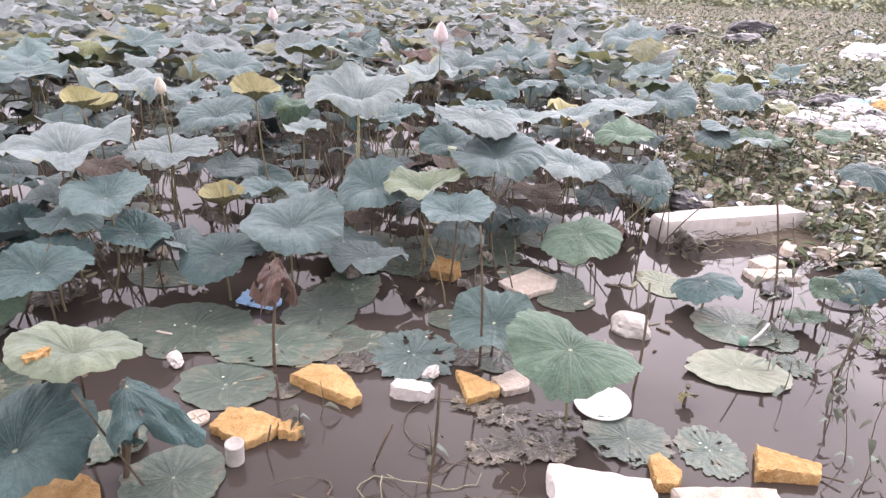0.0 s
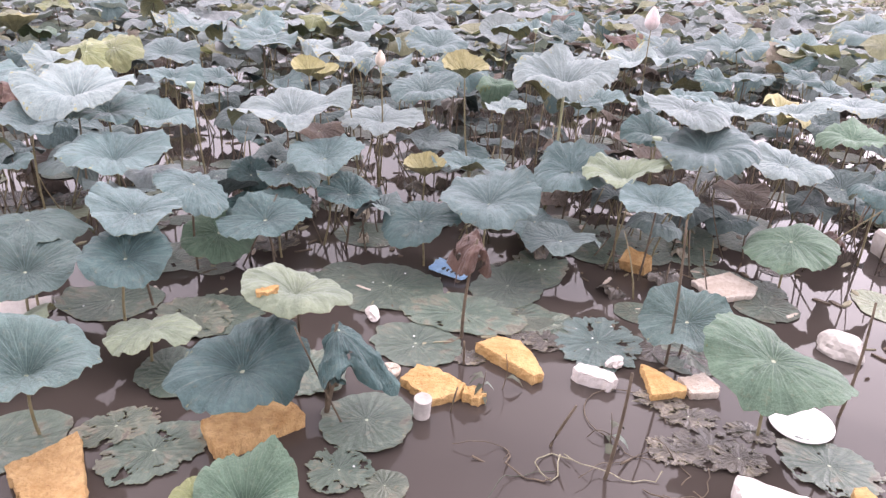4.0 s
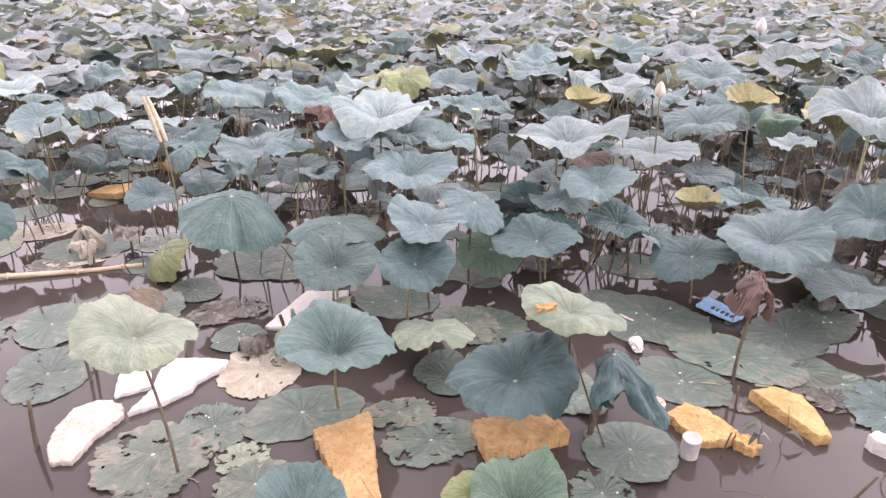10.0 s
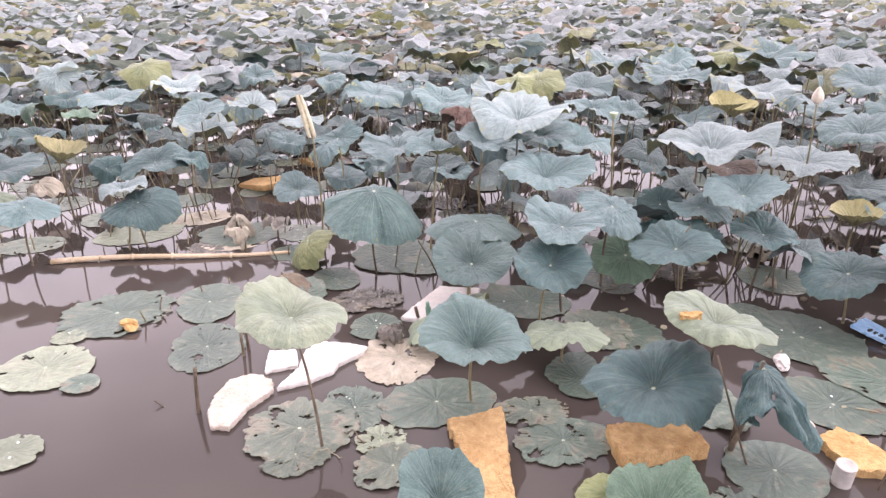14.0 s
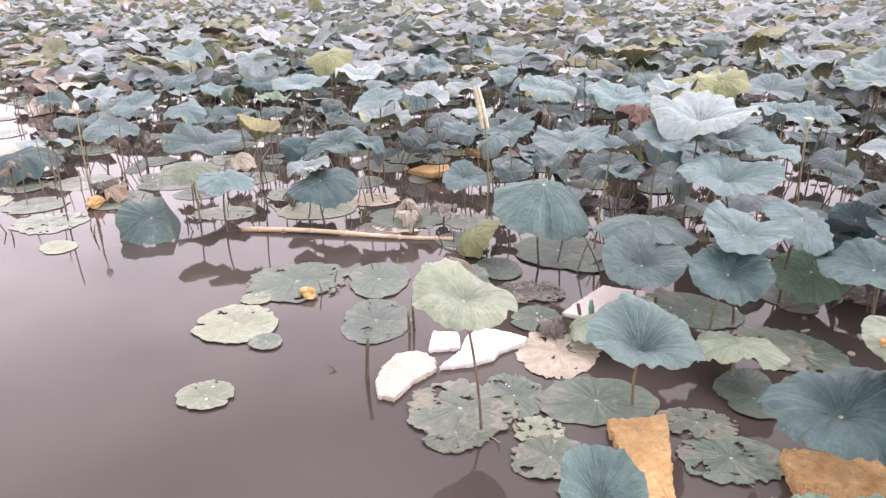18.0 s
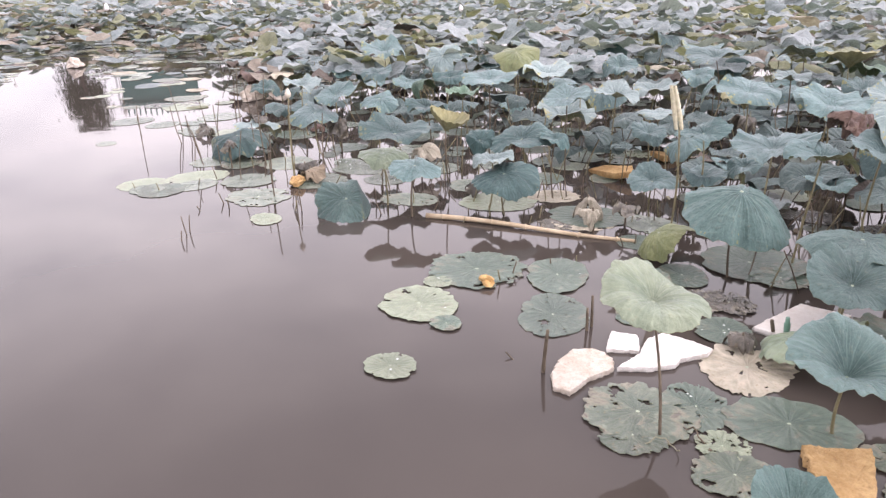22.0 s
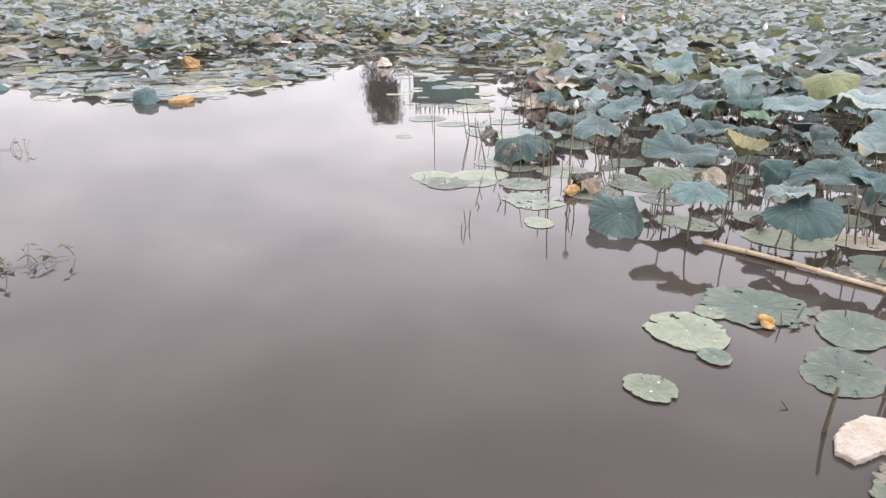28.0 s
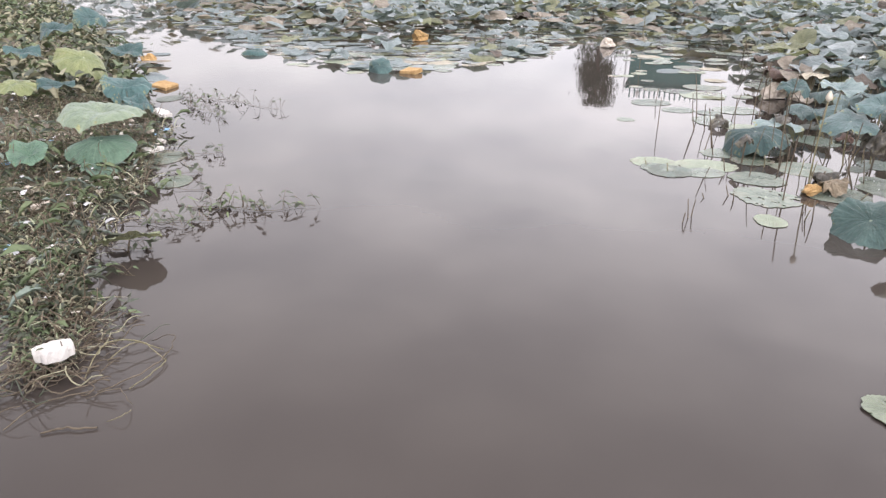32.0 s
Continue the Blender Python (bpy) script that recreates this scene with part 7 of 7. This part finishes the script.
def bag(x, y, size, mat, label, seed, squash=0.5):
    """A crumpled plastic bag: a lumpy, creased closed skin."""
    bm = bmesh.new()
    bmesh.ops.create_icosphere(bm, subdivisions=4 if size > 0.12 else 3, radius=1.0)
    off = Vector((seed * 7.3, seed * 1.7, 0))
    for q in bm.verts:
        d = q.co.copy()
        k = 1 + 0.35 * noise.noise(d * 1.3 + off) + 0.22 * abs(noise.noise(d * 3.1 + off)) - 0.10 * abs(noise.noise(d * 7.0 + off))
        q.co = Vector((d.x * k, d.y * k * 0.75, max(-0.25, d.z * k * squash))) * size
    me = bpy.data.meshes.new("plastic_bag")
    bm.to_mesh(me)
    bm.free()
    me.materials.append(mat)
    ob = tagged(new("plastic_bag", me), label, "plastic bag", "plastic bags on the bank")
    ob.matrix_world = pose(x, y, max(0, ground_height(x, y)) + 0.2 * size * squash, 0, 0, seed * 47 % 360)
    return ob


WB = "crumpled white plastic bag dumped on the bank"
bg = random.Random(91)
for k, (x, y, s) in enumerate(((3.55, 7.0, 0.26), (3.95, 7.25, 0.24), (4.35, 7.5, 0.30), (4.2, 6.7, 0.26), (4.6, 6.95, 0.26), (3.75, 6.35, 0.20), (4.25, 6.2, 0.24), (4.9, 7.9, 0.34), (4.75, 6.4, 0.28), (5.3, 7.3, 0.34), (4.7, 5.8, 0.22), (5.6, 8.6, 0.36), (7.6, 13.2, 0.6), (8.4, 13.6, 0.6), (9.2, 13.8, 0.6), (4.6, 20, 0.4), (5.2, 20.8, 0.4), (6.1, 22, 0.4), (3.4, 4.3, 0.09), (2.9, 4.9, 0.10), (4.05, 6.95, 0.18), (4.45, 7.2, 0.16), (3.7, 6.7, 0.14), (4.95, 6.75, 0.2), (4.5, 6.5, 0.15), (3.9, 6.0, 0.12))):
    bag(x + bg.gauss(0, 0.05), y + bg.gauss(0, 0.05), s * bg.uniform(0.75, 1.1), bag_white, WB, k + 1, bg.uniform(0.25, 0.55))
for k, (x, y, s) in enumerate(((4.35, 6.95, 0.24), (4.9, 6.5, 0.22), (3.9, 8.3, 0.3), (5.0, 9.2, 0.3), (6.3, 15.5, 0.5), (7.4, 18, 0.6), (2.05, 5.3, 0.16), (1.62, 3.05, 0.09), (5.5, 17.5, 0.5), (4.15, 7.7, 0.26), (4.7, 8.2, 0.24), (3.85, 6.55, 0.12), (1.55, 4.25, 0.16), (2.7, 4.0, 0.07))):
    bag(x, y, s, plastic_black, "crumpled black plastic bag among the bank litter", 40 + k, bg.uniform(0.35, 0.6))
for k, (x, y, s) in enumerate(((4.2, 9.2, 0.2), (4.0, 10.4, 0.2), (4.55, 7.75, 0.22), (4.95, 7.0, 0.14))):
    bag(x, y, s, plastic_blue, "crumpled light blue plastic bag on the bank", 60 + k, 0.5)
for k in range(34):
    ang, dist = radians(bg.uniform(-40, -9)), 4.4 + 12 * bg.random() ** 1.4
    x, y = -0.1 - dist * math.sin(ang), -0.3 + dist * math.cos(ang)
    if inside(x, y, RIGHT):
        bag(x, y, bg.uniform(0.05, 0.09) * (0.6 + dist * 0.09), bg.choice((bag_white, bag_white, foam_cream, plastic_black)), "small torn plastic scrap half hidden by weeds", 100 + k, bg.uniform(0.2, 0.6))
for k in range(16):
    ang, dist = radians(bg.uniform(126, 150)), 2.9 + 5 * bg.random()
    x, y = -0.1 - dist * math.sin(ang), -0.3 + dist * math.cos(ang)
    if inside(x, y, LEFT):
        bag(x, y, bg.uniform(0.025, 0.06), bg.choice((bag_white, bag_white, foam_cream, plastic_blue)), "small torn plastic scrap matted into the weeds", 150 + k, bg.uniform(0.3, 0.6))
bag(4.75, 7.55, 0.20, foam_yellow, "pale yellow plastic bag lying on white bags", 71, 0.6)
bag(0.80, 2.58, 0.085, plastic_grey, "half-sunk cloudy grey plastic bag", 72, 0.8)
bag(1.90, 2.95, 0.10, bag_white, "white plastic bag floating by the weeds", 73, 0.3)
bag(2.35, 2.75, 0.10, bag_white, "white plastic bag floating by the weeds", 74, 0.3)

cr = random.Random(81)
crumbs = [slab_data(random.Random(200 + k), 0.07, 0.05, 0.025, 0.8, 0.16, n=12) for k in range(5)]
crumb_meshes = [mesh_of("foam_crumb", v, f, (m,), smooth=False) for (v, f), m in zip(crumbs, (foam_white, foam_white, foam_cream, foam_white, foam_cream))]
for x, y in scatter(RIGHT, 260, -36, -6, 3.4, 8.5) + scatter(LEFT, 44, 124, 150, 2.8, 8.5):
    me = cr.choice(crumb_meshes)
    ob = new("foam_crumb", me)
    s = cr.uniform(0.5, 1.6) if x > 0 else cr.uniform(0.4, 0.9)
    ob.matrix_world = pose(x, y, max(0.0, ground_height(x, y)) + cr.uniform(0.02, 0.07), cr.uniform(-15, 15), cr.uniform(-15, 15), cr.uniform(0, 360)) @ Matrix.Scale(s, 4)
    tagged(ob, "small foam crumb lying among the bank weeds", "foam crumb", "foam crumbs on the banks")


def shreds(label, spots, rng, size):
    """Torn scraps of film and foam, creased across the middle."""
    bits = []
    for x, y in spots:
        z0, a, ln = max(0.0, ground_height(x, y)) + rng.uniform(0.01, 0.10), rng.uniform(0, 6.28), size * rng.uniform(0.4, 1.6)
        d, s_, up = Vector((math.cos(a), math.sin(a), rng.uniform(-0.3, 0.3))), Vector((-math.sin(a), math.cos(a), rng.uniform(-0.3, 0.3))) * rng.uniform(0.25, 0.7), Vector((0, 0, rng.uniform(0.1, 0.4)))
        p = Vector((x, y, z0))
        v = [p - ln * (d + s_), p + ln * (0.1 * d - 1.2 * s_ + up), p + ln * (d - 0.6 * s_), p + ln * (0.8 * d + s_), p + ln * (0.8 * s_ + up), p + ln * (-0.9 * d + 0.7 * s_)]
        bits.append((v, [(0, 1, 4, 5), (1, 2, 3, 4)], rng.choice((0, 0, 0, 1, 1, 2, 3))))
    tagged(new("plastic_shreds", joined("plastic_shreds", bits, (bag_white, foam_cream, plastic_black, plastic_blue), False)), label, "litter", kind="stuff")


shreds("torn white plastic and foam scraps among the weeds", scatter(RIGHT, 520, -40, -6, 3.5, 9, 1.2), cr, 0.035)
shreds("plastic scraps strewn over the far part of the bank", scatter(RIGHT, 420, -36, -5, 8, 26, 1.2), cr, 0.10)
shreds("small plastic scraps matted into the edge weeds", scatter(LEFT, 120, 124, 150, 2.7, 8.5), cr, 0.022)

# ---- water weeds that trail from the banks ----
def sprig(x, y, a, length, label, n=12, high=0.07):
    """A floating runner that wanders, with clumps of drooping shoots here and there."""
    rng = random.Random(int(1e3 * (x + 20) + 1e2 * (y + 20)))
    thing = tagged(new("water_weed"), label, "water weed", "trailing water weeds")
    thing.matrix_world = pose(x, y, 0, 0, 0, a)
    pts, q, turn = [], Vector((0, 0, 0.006)), 0.0
    for i in range(n + 1):
        pts.append(tuple(q))
        turn = 0.7 * turn + rng.gauss(0, 0.22)
        q = q + Vector((math.cos(turn), math.sin(turn), 0)) * length / n
        q.z = 0.005 + 0.012 * rng.random() ** 3
    v, f = tube(pts, [0.0021 - 0.001 * i / n for i in range(n + 1)], 5)
    part("runner", mesh_of("runner", v, f, (dry_stalk_mat,)), thing)
    for i in range(1, n + 1):
        for _ in range(rng.choice((0, 1, 1, 2, 3))):
            h, b = high * rng.uniform(0.15, 1.1), rng.uniform(0, 6.28)
            lean_ = rng.uniform(0.2, 1.0) * h
            tip = Vector((lean_ * math.cos(b), lean_ * math.sin(b), h))
            v, f = tube([(0, 0, 0), tip * 0.5 + Vector((0, 0, 0.12 * h)), tip], [0.0018, 0.0016, 0.0011], 4)
            bits = [(v, f, 0)]
            for k in range(rng.choice((1, 2, 3))):
                c, ln = b + k * 2.1 + rng.uniform(-0.7, 0.7), rng.uniform(0.03, 0.065)
                d, s = Vector((math.cos(c), math.sin(c), rng.uniform(-0.8, 0.2))), Vector((-math.sin(c), math.cos(c), 0)) * rng.uniform(0.16, 0.34)
                p = tip * rng.uniform(0.6, 1)
                bits.append(([p, p + ln * (0.3 * d + s), p + ln * d, p + ln * (0.3 * d - s)], [(0, 1, 2), (0, 2, 3)], rng.choice((1, 1, 2))))
            part("shoot", joined("shoot", bits, (dry_stalk_mat, weed_dark, weed_mat), False), thing).matrix_local = pose(pts[i][0] + rng.uniform(-0.03, 0.03), pts[i][1] + rng.uniform(-0.02, 0.02), pts[i][2])


SP = "trailing green water weed with drooping shoots"
for x, y, a, ln, n, h in ((-2.80, -3.55, 128, 0.35, 9, 0.09), (-3.05, -3.55, 115, 0.8, 18, 0.12), (-3.05, -3.50, 118, 0.4, 8, 0.08), (-2.75, -3.62, 100, 0.3, 8, 0.08), (-3.3, -3.95, 110, 0.3, 7, 0.10), (-5.85, -5.94, 84, 1.2, 20, 0.13), (-5.5, -5.75, 70, 0.8, 14, 0.12), (-5.75, -6.1, 95, 0.7, 12, 0.13), (-3.9, -4.5, 130, 0.4, 8, 0.1),
                          (-3.5, -4.25, 120, 0.35, 8, 0.08), (-2.2, -3.30, 95, 0.2, 6, 0.07), (-1.95, -2.95, 80, 0.18, 5, 0.07), (-2.4, -3.45, 110, 0.22, 6, 0.08)):
    sprig(x, y, a, ln, SP, n, h)
for x, y, a, ln in ((1.95, 2.9, -110, 0.5), (2.1, 2.75, -120, 0.5), (1.75, 2.6, -80, 0.4), (1.75, 2.05, -100, 0.4), (1.45, 1.65, -40, 0.3), (2.2, 2.9, -140, 0.6)):
    sprig(x, y, a, ln, "thin dark water weed standing in the shallows", 7, 0.16)


def water_plant(x, y, high, seed):
    """An upright shoot with drooping pairs of narrow leaves."""
    rng = random.Random(seed)
    thing = tagged(new("water_plant"), "thin weed shoot with drooping leaves standing in water", "water weed", "weed shoots in the shallows")
    thing.matrix_world = pose(x, y, 0)
    path = bent((0, 0, -0.05), (rng.gauss(0, 0.12) * high, rng.gauss(0, 0.12) * high, high), rng, 0.12, 7)
    v, f = tube(path, [0.0022, 0.0021, 0.002, 0.0018, 0.0016, 0.0013, 0.001], 5)
    part("stem", mesh_of("stem", v, f, (dry_stalk_mat,)), thing)
    for i in range(2, 7):
        for k in range(rng.choice((0, 0, 1, 1, 2))):
            a, ln = rng.uniform(0, 6.28), rng.uniform(0.035, 0.07)
            d, s = Vector((math.cos(a), math.sin(a), 0)), Vector((-math.sin(a), math.cos(a), 0)) * 0.2
            p = path[i]
            verts = [p, p + ln * (0.35 * d + s) + Vector((0, 0, 0.010)), p + ln * (0.35 * d - s) + Vector((0, 0, 0.010)), p + ln * (0.75 * d + 0.7 * s) - Vector((0, 0, 0.15 * ln)), p + ln * (0.75 * d - 0.7 * s) - Vector((0, 0, 0.15 * ln)), p + ln * d - Vector((0, 0, 0.55 * ln))]
            part("leaflet", mesh_of("leaflet", verts, [(0, 1, 2), (1, 3, 4, 2), (3, 5, 4)], (weed_dark if rng.random() < 0.75 else weed_blue,)), thing)


pr = random.Random(64)
water_plant(-0.43, 1.82, 0.11, 581)
water_plant(-0.40, 1.86, 0.13, 582)
water_plant(-0.02, 1.72, 0.12, 583)
stick(-0.52, 1.70, -0.50, 1.71, 0.10, 0.004, "short bare shoot standing beside yellow foam")
for k in range(24):
    water_plant(pr.uniform(1.25, 2.0), pr.uniform(1.55, 2.85), pr.uniform(0.10, 0.30), 600 + k)

# small litter afloat between the stalks
lr = random.Random(55)
bits = []
for _ in range(700):
    ang, dist = radians(lr.uniform(-24, 70)), 2.2 + 5.5 * lr.random()
    x, y = -0.1 - dist * math.sin(ang), -0.2 + dist * math.cos(ang)
    if inside(x, y, LEFT) or inside(x, y, RIGHT) or y < 2.05:
        continue
    a, ln, wd = lr.uniform(0, 6.28), lr.uniform(0.015, 0.09), lr.uniform(0.004, 0.03)
    dx, dy = math.cos(a), math.sin(a)
    z = lr.uniform(0.002, 0.006)
    top = [(x + dx * ln * u - dy * wd * w, y + dy * ln * u + dx * wd * w, z + lr.uniform(0, 0.004)) for u, w in ((-0.5, -0.3), (0, -0.5), (0.5, -0.2), (0.45, 0.3), (0, 0.5), (-0.4, 0.3))]
    bits.append((top + [(p, q, -0.004) for p, q, _ in top], [(0, 1, 2, 3, 4, 5)] + [(i, i + 6, (i + 1) % 6 + 6, (i + 1) % 6) for i in range(6)], lr.choice((0, 0, 0, 1, 1, 2))))
tagged(new("floating_litter", joined("floating_litter", bits, (dry_stalk_mat, weed_dry, foam_cream), False)), "scraps of stalk, dead leaf and foam afloat", "litter", kind="stuff")

# ---- the far bank: seen as reflections and as a line behind the field ----
hull_teal = plain("wall_teal", (0.05, 0.14, 0.13), (0.07, 0.18, 0.17), scale=0.6, rough=0.7, fine=8)
wall_white = plain("wall_white", (0.66, 0.66, 0.68), (0.74, 0.74, 0.75), scale=0.5, rough=0.8, fine=6)
wall_brick = plain("wall_brick", (0.28, 0.14, 0.11), (0.34, 0.19, 0.15), scale=0.5, rough=0.85, fine=6)
wall_blue = plain("sheet_blue", (0.18, 0.30, 0.50), (0.24, 0.37, 0.56), scale=0.5, rough=0.6, fine=6)
glass_dark = plain("window_dark", (0.02, 0.025, 0.03), (0.03, 0.035, 0.04), scale=1, rough=0.15, bump=0.0)
bark_mat = plain("bark", (0.09, 0.075, 0.06), (0.15, 0.125, 0.10), scale=3, rough=0.9, bump=0.8, fine=14)
tree_leaf = plain("tree_leaf", (0.035, 0.05, 0.028), (0.07, 0.085, 0.05), scale=0.8, rough=0.6)


def block(sx, sy, sz, bevel=0.03):
    bm = bmesh.new()
    bmesh.ops.create_cube(bm, size=1.0)
    for q in bm.verts:
        q.co = Vector((q.co.x * sx, q.co.y * sy, (q.co.z + 0.5) * sz))
    bmesh.ops.bevel(bm, geom=bm.edges[:], offset=bevel, segments=1, affect="EDGES")
    v = [tuple(q.co) for q in bm.verts]
    bm.verts.index_update()
    f = [tuple(q.index for q in face.verts) for face in bm.faces]
    bm.free()
    return v, f


def far_place(az, dist):
    return -0.15 - dist * math.sin(radians(az)), -0.5 + dist * math.cos(radians(az))


def house(az, dist, wide, deep, high, mat, label, rails=0):
    x, y = far_place(az, dist)
    thing = tagged(new("house"), label, "house", "houses on the far bank")
    thing.matrix_world = pose(x, y, 0.3, 0, 0, az)
    v, f = block(wide, deep, high)
    part("wall", mesh_of("wall", v, f, (mat,), False), thing)
    v, f = block(wide + 0.5, deep + 0.5, 0.25)
    part("roof", mesh_of("roof", v, f, (wall_white if not rails else mat,), False), thing).matrix_local = pose(0, 0, high)
    for k in range(max(2, int(wide / 2.2))):
        for row in range(max(1, int(high / 3))):
            v, f = block(0.9, 0.08, 1.2)
            part("window", mesh_of("window", v, f, (glass_dark,), False), thing).matrix_local = pose(-wide / 2 + 1.1 + 2.0 * k, -deep / 2 - 0.03, 1.0 + 2.8 * row)
    for k in range(rails):
        v, f = block(0.12, 0.12, 0.8, 0.01)
        part("baluster", mesh_of("baluster", v, f, (mat,), False), thing).matrix_local = pose(-wide / 2 + wide * (k + 0.5) / rails, -deep / 2 + 0.1, high + 0.25)


house(95.6, 66, 6.0, 5, 8.4, hull_teal, "dark teal painted house with a roof railing", 14)
house(64, 68, 14, 6, 3.2, wall_white, "low white house on the far bank")
house(54, 70, 9, 6, 3.0, wall_brick, "low brick-red house on the far bank")
house(76, 72, 7, 6, 3.0, wall_brick, "low brick-red house on the far bank")
house(86, 74, 6, 5, 2.6, wall_white, "low white house on the far bank")
house(82, 66, 2.2, 2, 2.6, wall_blue, "small shed clad in blue metal sheet")
x, y = far_place(98.6, 64)
pole = tagged(new("lamp_pole"), "slim white pole on the far bank", "pole")
pole.matrix_world = pose(x, y, 0.2)
v, f = tube([(0, 0, -0.3), (0, 0, 4), (0, 0, 9.2)], [0.10, 0.085, 0.06], 10)
part("shaft", mesh_of("shaft", v, f, (wall_white,)), pole)


def tree(az, dist, high, spread, label, seed, leaves=2600):
    """A slim tree: tapered trunk, rising limbs, and a crown of many small leaves in clumps."""
    rng = random.Random(seed)
    x, y = far_place(az, dist)
    thing = tagged(new("tree"), label, "tree", "trees on the far bank")
    thing.matrix_world = pose(x, y, 0.3)
    v, f = tube(bent((0, 0, -0.4), (rng.uniform(-0.3, 0.3), 0, high * 0.9), rng, 0.02, 8), [0.26 * (1 - 0.11 * i) for i in range(8)], 8)
    part("trunk", mesh_of("trunk", v, f, (bark_mat,)), thing)
    bits, heads = [], []
    for k in range(26):
        s = rng.uniform(0.18, 0.95)
        a = rng.uniform(0, 6.28)
        reach = spread * (0.55 + 0.45 * math.sin(math.pi * min(1, s * 1.02))) * rng.uniform(0.6, 1.05)
        tip = Vector((reach * math.cos(a), reach * math.sin(a), high * s + reach * 0.9))
        v, f = tube(bent((0, 0, high * s * 0.9), tip, rng, 0.08, 5), [0.07, 0.055, 0.04, 0.028, 0.015], 5)
        bits.append((v, f, 0))
        heads += [tip, tip * 0.7 + Vector((0, 0, 0.3 * high * s)), tip * 0.85 + Vector((0, 0, 0.1 * high * s))]
    part("limbs", joined("limbs", bits, (bark_mat,)), thing)
    verts, faces = [], []
    for _ in range(leaves):
        c = rng.choice(heads) + Vector((rng.gauss(0, 0.32), rng.gauss(0, 0.32), rng.gauss(0, 0.4)))
        c.z = min(c.z, high)
        d = Vector((rng.gauss(0, 1), rng.gauss(0, 1), rng.gauss(0, 1))).normalized()
        s = d.orthogonal() * 0.07
        k, ln = len(verts), rng.uniform(0.14, 0.26)
        verts += [c, c + d * ln * 0.5 + s, c + d * ln, c + d * ln * 0.5 - s]
        faces.append((k, k + 1, k + 2, k + 3))
    part("crown", mesh_of("crown", verts, faces, (tree_leaf,), False), thing)


tree(100.8, 64, 10.4, 1.6, "slim dark tree standing on the far bank", 3, 6500)
hr = random.Random(6)
hv, hf = [], []
for _ in range(9000):
    az = hr.uniform(30, 118)
    x, y = far_place(az, hr.uniform(60, 64))
    c = Vector((x, y, 0.3 + 1.3 * hr.random() ** 1.5 * (0.6 + 0.4 * math.sin(az * 1.7))))
    d = Vector((hr.gauss(0, 1), hr.gauss(0, 1), hr.gauss(0, 1))).normalized()
    s, k = d.orthogonal() * 0.12, len(hv)
    hv += [c, c + d * 0.15 + s, c + d * 0.34, c + d * 0.15 - s]
    hf.append((k, k + 1, k + 2, k + 3))
tagged(new("far_bushes", mesh_of("far_bushes", hv, hf, (tree_leaf,), False)), "low dark bushes along the far bank", "bushes", kind="stuff")
